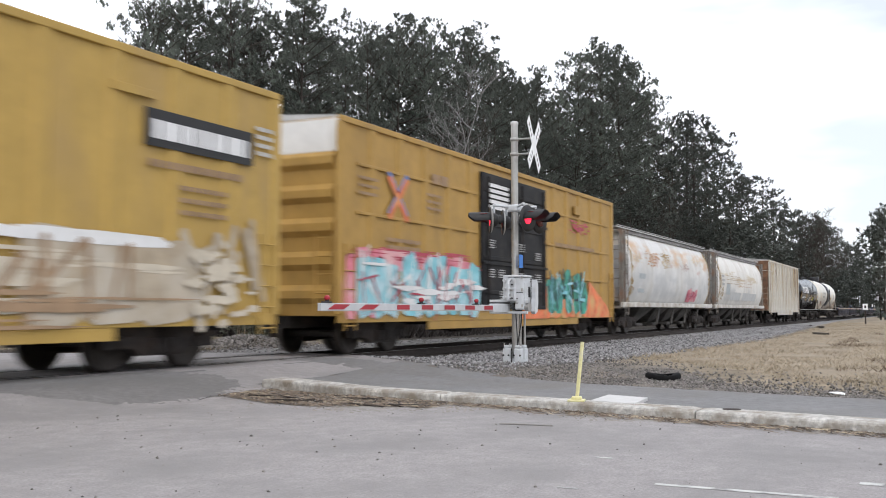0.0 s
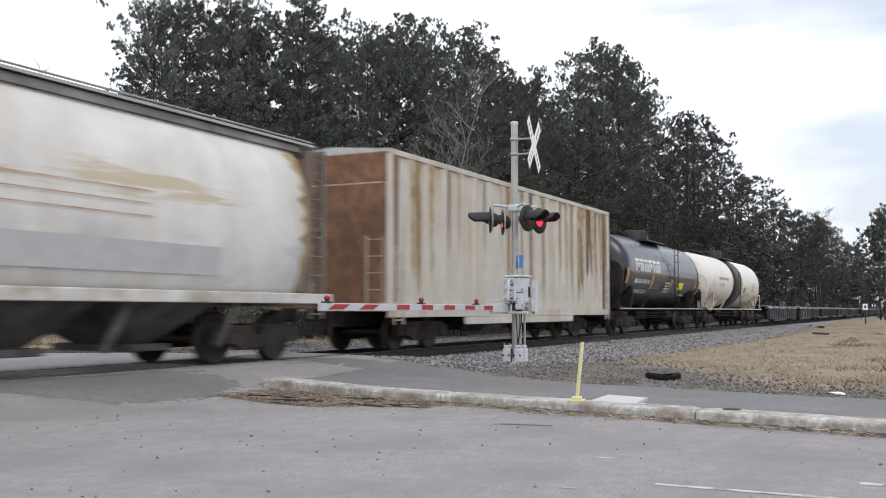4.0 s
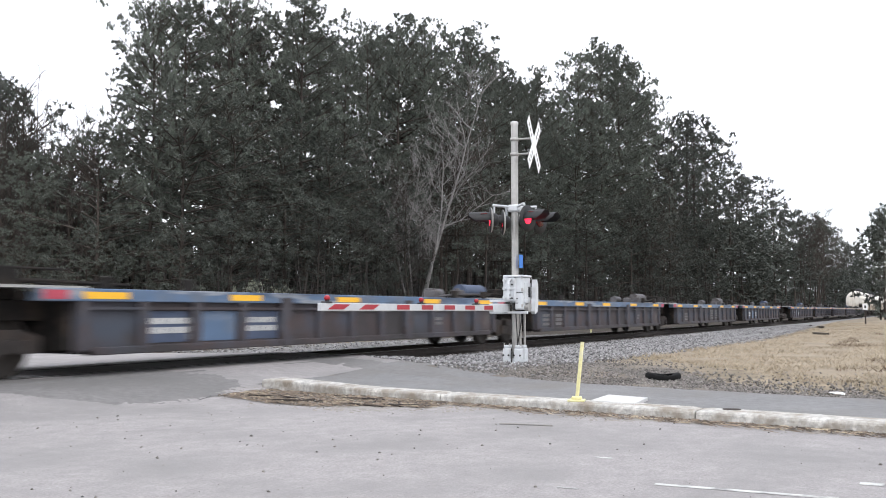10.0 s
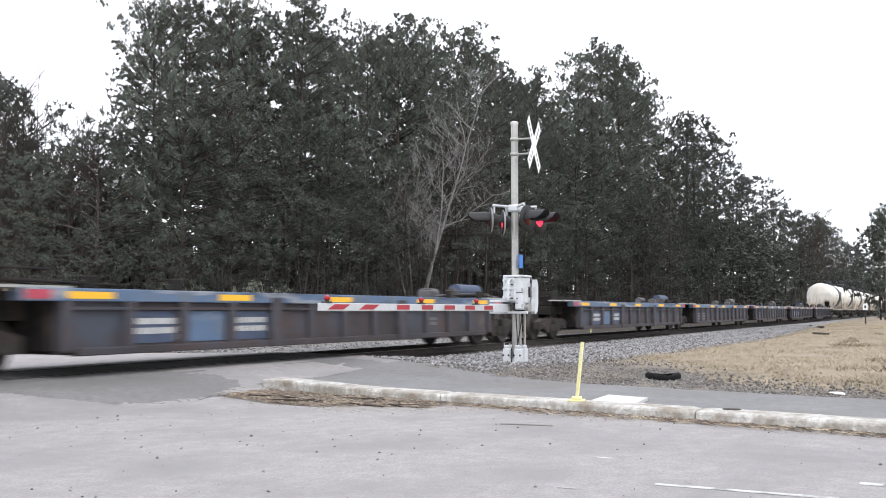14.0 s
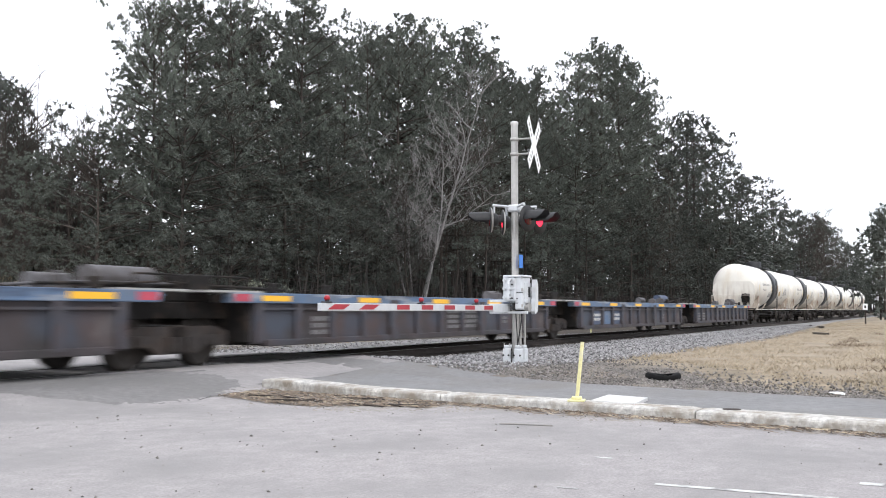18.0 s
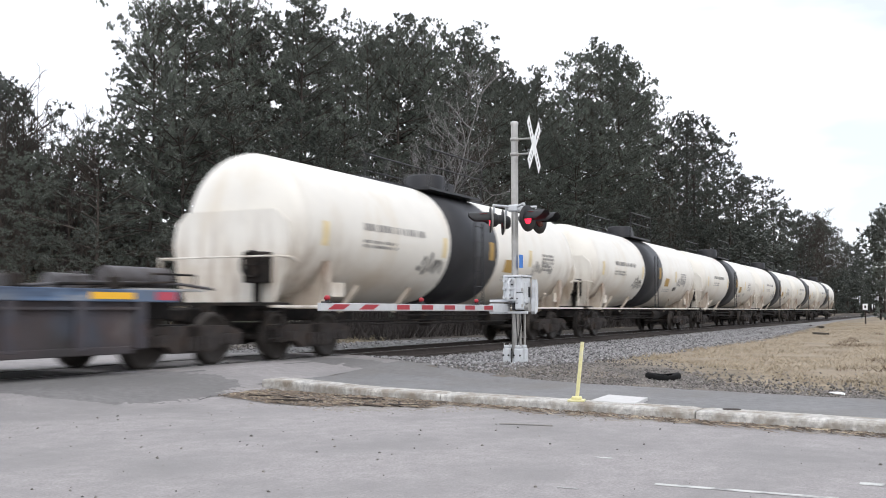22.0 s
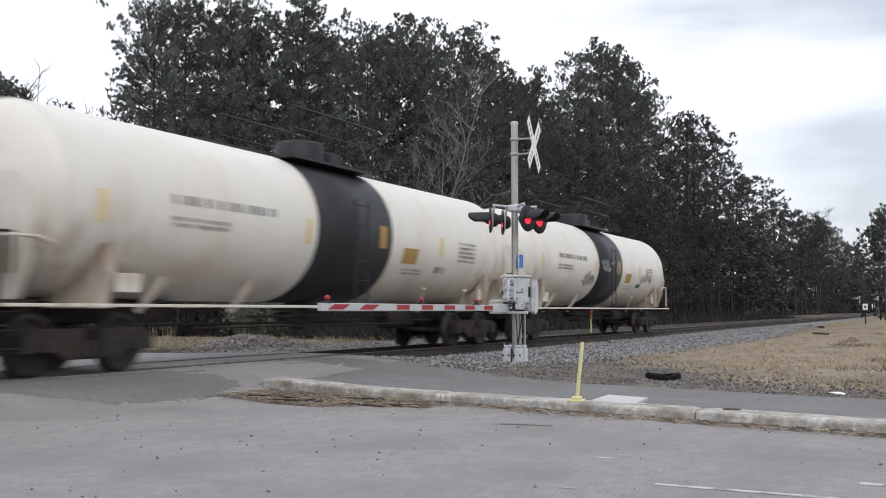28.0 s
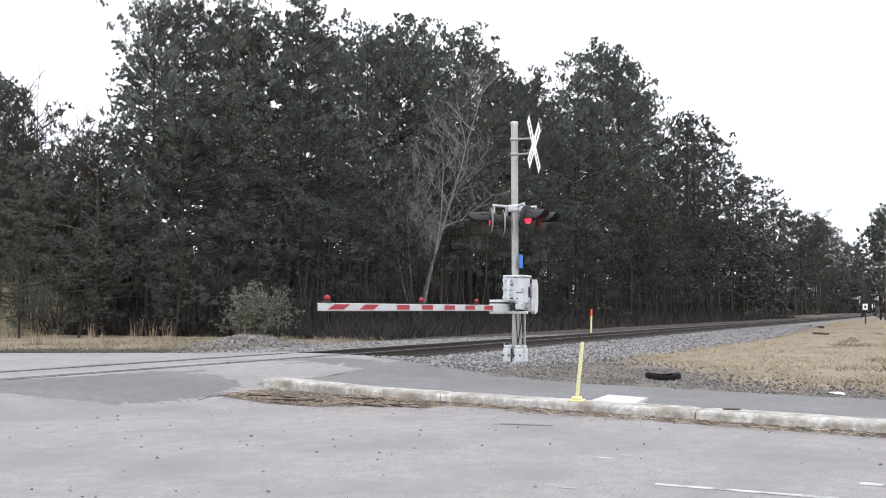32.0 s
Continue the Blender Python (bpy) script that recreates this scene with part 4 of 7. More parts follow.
# thicket deep in the wood
x = 43.0
while x < 150:
    y = 40.5 + r.uniform(-3, 3)
    plant(r.choice(THICK), 9.0, x * y / 40, y, r.uniform(8, 11), r, 1.5)
    x += r.uniform(3.2, 4.6)
x = 112.0
while x < 420:
    plant(r.choice(THICK), 9.0, x, 30 + r.uniform(-2, 2), r.uniform(10, 15), r, 1.4)
    x += r.uniform(7, 11) * (1 if x < 200 else 1.6)
for x in lin(136, 480, 32):
    y = 27 + r.uniform(0, 4)
    plant(r.choice(FAR), 22.0, x, y, wood_height(x, y) * r.uniform(0.86, 0.97), r, 1.1)
for x, y, h in ((330, 2, 17), (345, 8, 19), (360, -6, 16), (372, 13, 21), (350, -16, 15), (338, -26, 14), (385, 3, 20), (370, -36, 15), (330, 16, 20), (400, 18, 24)):
    plant(r.choice(FAR), 22.0, x, y, h, r, 1.4)
plant(PINES[1], 16.0, 112, 5.1, 11.6, r, 0.8)
plant(THICK[0], 9.0, 113, 4.9, 10.8, r, 0.8)
plant(THICK[1], 9.0, 114, 5.6, 9.6, r, 0.9)
for x, y in ((320, -3), (322, 6), (324, 14), (330, -14), (335, -24), (340, 20)):
    plant(r.choice(YOUNG), 9.0, x, y, 12, r, 1.8)
plant(BARE_BIG, 14.0, 44.6, 23.9, 13.6, r, 0.85)
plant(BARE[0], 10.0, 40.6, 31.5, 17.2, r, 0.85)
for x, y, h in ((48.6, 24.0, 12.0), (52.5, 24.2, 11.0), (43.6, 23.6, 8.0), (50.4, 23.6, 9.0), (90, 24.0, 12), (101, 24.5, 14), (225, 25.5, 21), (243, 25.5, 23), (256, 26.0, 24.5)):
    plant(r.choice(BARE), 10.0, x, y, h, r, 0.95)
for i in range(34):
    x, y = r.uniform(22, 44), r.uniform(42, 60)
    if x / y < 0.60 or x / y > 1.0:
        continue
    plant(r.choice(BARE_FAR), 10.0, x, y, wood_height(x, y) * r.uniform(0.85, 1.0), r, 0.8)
for x, y, h in ((30.6, 36.0, 7.6), (26.5, 40.5, 6.5), (36, 46, 8.5)):
    plant(r.choice(PINES), 16.0, x, y, h, r, 1.2)
for x, y in ((43, 48), (48, 53), (51, 56), (39, 60)):
    plant(r.choice(YOUNG), 9.0, x, y, 4.5, r, 2.0)
# trees beyond the bank, mostly bare
for k in range(15):
    q = 0.785 + 0.017 * k
    y = r.uniform(43, 52)
    for _ in range(2 if k % 3 else 1):
        y = r.uniform(43, 53)
        plant(r.choice(FAR), 22.0, q * y, y, (11.6 if q < 0.83 else r.uniform(7.0, 9.2)) * y / 40, r, 0.9)
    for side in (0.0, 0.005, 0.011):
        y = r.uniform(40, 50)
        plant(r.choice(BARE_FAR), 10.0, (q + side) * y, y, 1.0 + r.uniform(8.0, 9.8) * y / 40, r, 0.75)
    y = r.uniform(44, 52)
    plant(r.choice(THICK), 9.0, (q + 0.004) * y, y, r.uniform(4.5, 7.5), r, 1.2)
for t in PINES + YOUNG + FAR + BARE + BARE_FAR + THICK + [BARE_BIG]:
    for o in [t, *t.children_recursive]:
        bpy.data.objects.remove(o)


# ---------------------------------------------------------------- undergrowth, grass and litter
def blades(name, n, place, hgt, wid, lean, material, label, category, seed):
    """Thin upright blades or stems, one triangle each, standing on the ground."""
    q = np.random.RandomState(seed)
    vs = []
    for _ in range(n):
        p = place(q)
        if p is None:
            continue
        x, y, z = p
        h = hgt[0] + (hgt[1] - hgt[0]) * q.rand() ** 2
        a = q.rand() * 6.28
        w = wid * (0.6 + 0.8 * q.rand())
        dx, dy = q.normal() * lean * h, q.normal() * lean * h
        vs += [(x - math.cos(a) * w, y - math.sin(a) * w, z), (x + math.cos(a) * w, y + math.sin(a) * w, z), (x + dx, y + dy, z + h)]
    return raw(name, vs, np.arange(len(vs)).reshape(-1, 3), material, None, label, category, "stuff")


def in_wood(q):
    x = 30 + 95 * q.rand() ** 1.4
    y = 22.2 + 14 * q.rand() ** 1.5 + max(0, 33 - x) * 1.2
    return (x, y, ground_z(x, y) - 0.02)


def on_field(q):
    x = 15.2 + 70 * q.rand() ** 1.7
    lo, hi = -6.0, toe(x) - 0.1
    y = hi - (hi - lo) * q.rand() ** 1.1
    if x < 15.2 + max(0.0, y - 1.8) * 1.2 + 0.8 * noise.noise((x * .8, y * .8, 2)) + abs(q.normal()) * 0.5:
        return None
    if noise.noise((x * 0.55, y * 0.8, 1)) < -0.28:
        return None
    return (x, y, ground_z(x, y) + 0.02)


def on_verge_grass(q):
    x, y = 12 + 18 * q.rand(), 16.2 + 8 * q.rand()
    if x < edge_x(y) + 0.4 or noise.noise((x * 0.5, y * 0.9, 4)) < 0.0:
        return None
    return (x, y, ground_z(x, y) - 0.01)


def sedge(q):
    k = q.randint(0, 16)
    c = random.Random(k)
    x = c.uniform(15, 28)
    y = 21.5 + c.uniform(0, 3.5) + max(0, 22 - x) * 0.5
    x, y = x + q.normal() * 0.12, y + q.normal() * 0.12
    return (x, y, ground_z(x, y) - 0.01)


blades("wood_stems", 5200, in_wood, (1.0, 6.5), 0.022, 0.10, BRUSH_SHADED, "thin brown stems and saplings under the pines", "undergrowth", 3)
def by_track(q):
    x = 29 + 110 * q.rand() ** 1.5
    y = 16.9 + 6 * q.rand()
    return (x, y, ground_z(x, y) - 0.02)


blades("track_brush", 15000, by_track, (0.1, 1.0), 0.025, 0.6, BRUSH_SHADED, "low brown brush between the track and the wood", "undergrowth", 8)
blades("wood_brush", 22000, in_wood, (0.3, 1.7), 0.03, 0.55, BRUSH_SHADED, "tangled brown brush along the wood's edge", "undergrowth", 4)
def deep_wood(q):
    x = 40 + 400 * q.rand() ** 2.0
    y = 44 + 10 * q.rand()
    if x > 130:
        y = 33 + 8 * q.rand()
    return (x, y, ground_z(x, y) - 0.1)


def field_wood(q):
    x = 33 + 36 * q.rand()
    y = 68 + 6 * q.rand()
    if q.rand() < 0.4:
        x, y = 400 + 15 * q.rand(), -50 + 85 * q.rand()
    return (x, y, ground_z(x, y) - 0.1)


# Broad near-black blades added behind the trees as the wood's shade.
blades("deep_wood", 9000, deep_wood, (3.0, 9.0), 0.28, 0.05, BRUSH_SHADED, "broad dark blades standing in for the shaded depth of the wood", "wood", 15)
blades("field_wood", 3200, field_wood, (2.5, 9.0), 0.28, 0.05, BRUSH_SHADED, "broad dark blades standing in for shade in the wood behind the field", "wood", 16)
blades("dry_grass_field", 150000, on_field, (0.03, 0.11), 0.006, 1.1, STRAW, "flattened straw-coloured winter grass beside the ballast", "grass", 5)
blades("verge_grass", 26000, on_verge_grass, (0.03, 0.22), 0.010, 0.9, VERGE, "dry tan grass on the verge across the track", "grass", 6)
blades("sedge_clumps", 520, sedge, (0.2, 1.0), 0.008, 0.14, STRAW_RED, "tall rusty broomsedge stalks on the verge", "grass", 7)

def scrub(q):
    x, y = 17.5 + 24 * q.rand(), -0.8 + 3.6 * q.rand()
    if noise.noise((x * 0.35, y * 0.9, 6)) < 0.12 - 0.25 * ss((1.2 - y) / 1.5) or y > 0.095 * x - 0.1:
        return None
    return (x, y, ground_z(x, y) + 0.02)


blades("brown_scrub", 15000, scrub, (0.02, 0.13), 0.009, 0.9, LITTER, "dark brown dead weeds on the low bank", "weeds", 23)

bush = thing("bush", "pale olive evergreen bush at the wood's edge", "bush", at=(29.1, 22.1, 0.15))
q = np.random.RandomState(9)
pts = q.normal(size=(1200, 3)) * np.array((0.48, 0.48, 0.44)) + np.array((0, 0, 0.85))
pts = pts[(pts[:, 2] > 0.1) & (pts[:, 2] < 2.25)]
v, f = tufts(pts, 0.11, 9, q, 0.15)
raw("foliage", v, f, LEAF, bush)
g = Geo()
for k in range(14):
    g.tube((0, 0, 0), (q.normal() * 0.6, q.normal() * 0.6, 1.0 + q.rand()), 0.02, 0.006, 4, False)
part("branches", g, GREYBARK, bush)


ragged("litter_mat", [(12.32, 9.0), (12.1, 7.8), (11.85, 6.4), (11.5, 5.7), (11.0, 5.9), (10.6, 6.4), (10.8, 7.2), (11.2, 8.0), (11.5, 8.7), (12.0, 8.9)], LITTER_SOIL,
       "thin drift of brown soil and rotted straw on the asphalt", 0.42, 0.012, 33, 0.035, "litter")
ragged("litter_strip", [(11.62, 5.9), (11.08, 2.6), (10.2, -1.8), (10.06, -1.8), (10.92, 2.6), (11.35, 5.9)], LITTER_SOIL,
       "thin strip of brown dirt along the kerb's foot", 0.18, 0.012, 34, 0.035, "litter")


def litter_at(q):
    if q.rand() < 0.62:
        y = 5.75 + 3.35 * q.rand()
        d = 0.75 + 0.75 * ss((y - 5.9) / 1.5) - 0.2 * ss((y - 7.8) / 1.0)
        x = kerb_x(y) - d * q.rand() ** 0.9
    else:
        y = 8.0 - 10.2 * q.rand()
        x = kerb_x(y) - abs(q.normal()) * 0.15
    return (x - 0.01, y, gz(x, y) + 0.013)


def litter_bits(name, n, seed, material, label, ln, wd):
    q = np.random.RandomState(seed)
    vs, fs = [], []
    for _ in range(n):
        x, y, z = litter_at(q)
        a = q.normal() * 0.5 + 1.3
        l_, w_ = ln * (0.3 + q.rand()), wd * (0.5 + q.rand())
        dx, dy = math.cos(a) * l_, math.sin(a) * l_
        nx, ny = -math.sin(a) * w_, math.cos(a) * w_
        h = 0.002 + 0.016 * q.rand() ** 2
        k = len(vs)
        vs += [(x - dx - nx, y - dy - ny, z), (x + dx - nx, y + dy - ny, z + h), (x + dx + nx, y + dy + ny, z + h), (x - dx + nx, y - dy + ny, z), (x, y, z + 0.005 + h)]
        fs += [(k, k + 1, k + 4), (k + 1, k + 2, k + 4), (k + 2, k + 3, k + 4), (k + 3, k, k + 4)]
    raw(name, vs, fs, material, None, label, "litter", "stuff")


litter_bits("kerb_litter", 5200, 12, KERB_LITTER, "brown pine straw and leaf litter along the kerb", 0.085, 0.0045)
litter_bits("pale_straw", 900, 17, STRAW, "pale dry straw among the kerb's litter", 0.09, 0.004)
litter_bits("kerb_dirt", 4200, 13, STONE_BROWN, "brown dirt crumbs along the kerb", 0.012, 0.007)


def on_road(q):
    x, y = 4 + 8 * q.rand(), -2 + 12 * q.rand()
    if x > kerb_x(y) - 0.2:
        return None
    return (x, y, road_z(x, y) + 0.008)


scatter("road_pebbles", 420, on_road, (0.003, 0.016), STONE_BROWN, "small stones scattered on the asphalt", "stones", 14)
stick = thing("stick", "thin grey stick lying on the asphalt", "stick", at=pose(9.86, 3.95, 0.012, 0, 0, 96))
part("twig", Geo().path([(-0.28, 0, 0), (-0.05, 0.015, 0.004), (0.15, 0.0, 0.002), (0.3, 0.02, 0.0)], 0.009), DRY_WOOD, stick)
for k, (x, y, a, ln) in enumerate(((11.2, 6.6, 20, 0.35), (11.0, 6.2, 65, 0.25), (11.35, 8.5, 100, 0.5), (11.3, 8.0, 80, 0.4), (11.1, 7.5, 95, 0.3), (11.25, 6.25, 30, 0.5), (11.05, 6.05, 110, 0.6), (10.85, 6.6, 84, 0.7), (11.6, 7.0, 97, 0.8), (10.95, 7.7, 92, 0.9))):
    tw = thing("branch", "broken dark twig among the litter by the kerb", "twig", "twigs by the kerb", at=pose(x, y, gz(x, y) + 0.016, 0, 0, a))
    part("twig", Geo().path([(-ln / 2, 0, 0), (-ln / 5, 0.02, 0.012), (ln / 6, 0.03, 0.016), (ln / 2, -0.01, 0.006)], 0.012), BARK, tw)

for k, (x, y, a) in enumerate(((66.0, 7.3, 8), (60.0, 6.1, 14), (42.3, 4.3, 24))):
    old = thing("discarded_sleeper", "old dark timber sleeper lying on the bank", "sleeper", "discarded sleepers", at=pose(x, y, ground_z(x, y) + 0.06, 0, 0, a))
    part("timber", Geo().box(-0.75, 0.75, -0.09, 0.09, -0.06, 0.06, 0.015), TIE, old)
scrap = thing("paper_scrap", "crumpled white scrap lying in the dry grass", "litter", at=(14.75, 1.3, 0.05))
part("sheet", Geo().add([(-0.06, -0.11, 0.01), (0.05, -0.1, 0.03), (0.07, 0.08, 0.015), (-0.05, 0.11, 0.035), (0.0, 0.0, 0.05)], [(0, 1, 4), (1, 2, 4), (2, 3, 4), (3, 0, 4)]), WHITE_SIGN, scrap)
lid = thing("valve_cover", "small dark iron cover set in the kerb", "cover", at=(11.35, 2.1, 0.124))
part("plate", Geo().lathe([(0.0, 0.0), (0.003, 0.0), (0.003, 0.1), (-0.01, 0.105)], "z", 20), RAIL, lid)
for k, (pts) in enumerate((((11.85, 9.35), (11.5, 9.5), (11.1, 9.75), (10.8, 9.8)), ((11.75, 9.15), (11.4, 9.05), (10.9, 9.1), (10.5, 8.95)), ((11.1, 6.5), (10.95, 6.2), (11.0, 5.9), (10.8, 5.7)))):
    g = Geo()
    for (xa, ya), (xb, yb) in zip(pts[:-1], pts[1:]):
        nx, ny = -(yb - ya), xb - xa
        d = math.hypot(nx, ny)
        nx, ny = nx / d * 0.008, ny / d * 0.008
        za, zb = road_z(xa, ya) + 0.0095, road_z(xb, yb) + 0.0095
        g.add([(xa - nx, ya - ny, za), (xb - nx, yb - ny, zb), (xb + nx, yb + ny, zb), (xa + nx, ya + ny, za)], [(0, 1, 2, 3)])
    tagged(part("pavement_crack", g, RUBBER), "dark open crack in the asphalt", "crack", kind="structure")


# weedy bank beyond the verge, and the muddy edge of the far road
def bank_z(x, y):
    return ground_z(x, y) - 0.1 + 2.5 * ss((0.965 - x / y) / 0.10) * ss((y - 33) / 9) + 0.12 * noise.noise((x * .5, y * .5, 0))


sheet("grass_bank", lin(8, 50, 43), lin(31, 66, 36), bank_z, BANK, "low weedy bank rising beyond the verge", "ground", 0.0)


def on_bank(q):
    y = 33 + 26 * q.rand()
    x = y * (0.62 + 0.33 * q.rand())
    return (x, y, bank_z(x, y) - 0.02)


blades("bank_grass", 9000, on_bank, (0.15, 0.7), 0.03, 0.6, VERGE, "tall dry weeds on the bank", "grass", 21)


def on_rut(q):
    y = 15.8 + 6 * q.rand()
    x = edge_x(y) + 0.25 + abs(q.normal()) * 0.9
    return (x, y, ground_z(x, y) + 0.01)


scatter("mud_clods", 5200, on_rut, (0.02, 0.09), MUD, "dark churned soil at the road's far edge", "soil", 22, 0.5)


# ---------------------------------------------------------------- the train: x along the track, -y towards the road, z from the rail top
GRIME = mat("grimy_black_steel", (0.018, 0.016, 0.015), 0.85, spec=0.2, var=0.4, scale=4, stain=(0.06, 0.045, 0.035), stain_at=0.62, stain_scale=3)
TRUCK = mat("dusty_truck_casting", (0.042, 0.037, 0.035), 0.85, spec=0.2, var=0.4, scale=5, stain=(0.06, 0.043, 0.034), stain_at=0.58, stain_scale=3)
WHEEL = mat("worn_wheel_steel", (0.045, 0.038, 0.033), 0.6, metal=0.4, var=0.3, scale=5)
YELLOW_CAR = mat("faded_yellow_car_paint", (0.39, 0.235, 0.06), 0.6, var=0.12, scale=2.2, bump=0.04, stain=(0.29, 0.18, 0.06), stain_at=0.63, stain_scale=1.3, streak=1)
YELLOW_LIGHT = mat("cleaner_yellow_car_paint", (0.43, 0.28, 0.07), 0.55, var=0.1, scale=2.2, bump=0.03, stain=(0.36, 0.24, 0.09), stain_at=0.64, stain_scale=1.1, streak=1)
WHITE_CAR = mat("white_car_paint", (0.72, 0.71, 0.68), 0.55, var=0.08, scale=2.5, stain=(0.5, 0.46, 0.4), stain_at=0.64, stain_scale=1.4, streak=1)
DOOR_BLACK = mat("black_door_paint", (0.012, 0.012, 0.013), 0.6, spec=0.2, var=0.3, scale=3, stain=(0.035, 0.03, 0.027), stain_at=0.6, stain_scale=2)
HOPPER = mat("pale_grey_hopper_paint", (0.70, 0.69, 0.66), 0.6, var=0.1, scale=1.6, stain=(0.55, 0.52, 0.46), stain_at=0.60, stain_scale=1.0, streak=1)
GEAR_GREY = mat("dusty_brake_gear_paint", (0.105, 0.10, 0.105), 0.7, var=0.25, scale=4, stain=(0.06, 0.05, 0.045), stain_at=0.58, stain_scale=3)
HOPPER_SILL = mat("dirty_pale_sill_paint", (0.56, 0.545, 0.51), 0.65, var=0.2, scale=2.5, stain=(0.33, 0.27, 0.20), stain_at=0.56, stain_scale=1.4)
CHUTE = mat("dirt_caked_chute_steel", (0.06, 0.055, 0.05), 0.85, var=0.35, scale=2.5, stain=(0.13, 0.12, 0.11), stain_at=0.6, stain_scale=1.2)
HOPPER_ROOF = mat("dull_grey_roof_steel", (0.20, 0.195, 0.19), 0.75, var=0.25, scale=2.5, stain=(0.11, 0.10, 0.095), stain_at=0.58, stain_scale=1.5)
HOPPER_END = mat("streaked_grey_end_steel", (0.34, 0.335, 0.325), 0.7, var=0.2, scale=2, stain=(0.23, 0.16, 0.11), stain_at=0.62, stain_scale=1.6, streak=1)
HOPPER_DARK = mat("dirty_hopper_steel", (0.20, 0.185, 0.165), 0.75, var=0.3, scale=2.5, stain=(0.22, 0.12, 0.07), stain_at=0.6, stain_scale=2)
RUST = mat("brown_rust", (0.20, 0.105, 0.06), 0.85, var=0.35, scale=4, stain=(0.12, 0.07, 0.045), stain_at=0.55, stain_scale=3)
OCHRE_RUST = mat("ochre_rust_stain", (0.31, 0.21, 0.09), 0.8, var=0.3, scale=4, stain=(0.46, 0.38, 0.26), stain_at=0.5, stain_scale=3)
GREYBOX = mat("dull_cream_car_paint", (0.52, 0.495, 0.44), 0.65, var=0.12, scale=2, stain=(0.42, 0.31, 0.18), stain_at=0.60, stain_scale=1.2, streak=1)
TANK_WHITE = mat("off_white_tank_paint", (0.76, 0.73, 0.665), 0.38, var=0.035, scale=1.5, stain=(0.66, 0.58, 0.46), stain_at=0.66, stain_scale=0.9, streak=1)
TANK_SOILED = mat("soiled_tank_end_paint", (0.56, 0.49, 0.41), 0.6, var=0.15, scale=1.5, stain=(0.20, 0.125, 0.08), stain_at=0.55, stain_scale=2.4, streak=1)
TANK_BLACK = mat("black_tank_paint", (0.014, 0.015, 0.020), 0.22, spec=0.6, var=0.15, scale=2, stain=(0.05, 0.047, 0.045), stain_at=0.6, stain_scale=1.2, streak=1)
BAND_BLACK = mat("black_band_paint", (0.022, 0.022, 0.025), 0.5, var=0.2, scale=2)
WELL_GREY = mat("weathered_grey_well_steel", (0.046, 0.039, 0.041), 0.75, var=0.3, scale=2.2, stain=(0.036, 0.034, 0.033), stain_at=0.56, stain_scale=1.2, streak=1)
WELL_BLUE = mat("faded_blue_car_paint", (0.095, 0.15, 0.24), 0.65, var=0.15, scale=2.4, stain=(0.14, 0.15, 0.17), stain_at=0.6, stain_scale=1.6)
RESERVOIR = mat("dark_blue_paint", (0.06, 0.08, 0.13), 0.6, var=0.2, scale=4)
REFLECT = mat("yellow_reflector", (0.85, 0.46, 0.03), 0.5, var=0.06, scale=10)
OCHRE = mat("ochre_decal", (0.40, 0.25, 0.07), 0.6, var=0.1)
PALE_OCHRE = mat("pale_ochre_decal", (0.74, 0.60, 0.32), 0.6, var=0.1)
YELLOW_SIGN = mat("bright_yellow_placard", (0.85, 0.72, 0.03), 0.5, var=0.05)
INK = mat("dark_stencil_ink", (0.07, 0.068, 0.066), 0.7, var=0.2)
INK_GREY = mat("grey_stencil_ink", (0.27, 0.26, 0.25), 0.7, var=0.2)
INK_DIM = mat("dim_stencil_ink", (0.14, 0.135, 0.135), 0.7, var=0.2)
INK_FADE = mat("faded_grey_ink", (0.44, 0.44, 0.43), 0.7, var=0.15)
INK_WHITE = mat("white_stencil_ink", (0.72, 0.72, 0.72), 0.7, var=0.1)
G_TEAL = mat("turquoise_spray_paint", (0.20, 0.50, 0.56), 0.6, var=0.2, scale=3, stain=(0.50, 0.66, 0.70), stain_at=0.58, stain_scale=1.6)
G_PINK = mat("pink_spray_paint", (0.62, 0.19, 0.24), 0.6, var=0.2, scale=3, stain=(0.70, 0.42, 0.42), stain_at=0.55, stain_scale=1.6)
G_GREEN = mat("green_spray_paint", (0.06, 0.33, 0.24), 0.6, var=0.25, scale=3, stain=(0.03, 0.10, 0.08), stain_at=0.56, stain_scale=2.4)
G_ORANGE = mat("orange_spray_paint", (0.68, 0.17, 0.07), 0.6, var=0.25, scale=3, stain=(0.62, 0.36, 0.14), stain_at=0.55, stain_scale=2)
G_BEIGE = mat("beige_spray_paint", (0.38, 0.31, 0.22), 0.7, var=0.2, scale=2, stain=(0.52, 0.47, 0.39), stain_at=0.54, stain_scale=0.9)
G_BLUE = mat("blue_spray_paint", (0.16, 0.22, 0.42), 0.6, var=0.2, scale=3)
G_RUSTY = mat("brown_spray_paint", (0.30, 0.20, 0.12), 0.7, var=0.25, scale=3)
G_RED = mat("dark_red_spray_paint", (0.42, 0.06, 0.09), 0.6, var=0.2, scale=3)
G_DARK = mat("dark_spray_paint", (0.03, 0.07, 0.08), 0.6, var=0.2, scale=3)
G_FADE = mat("faded_orange_paint", (0.60, 0.50, 0.36), 0.7, var=0.2, scale=3)
GREY_CREAM = mat("cream_spray_paint", (0.54, 0.48, 0.38), 0.7, var=0.15, scale=3)
G_PINKER = mat("deep_pink_spray_paint", (0.50, 0.10, 0.18), 0.6, var=0.2, scale=3)
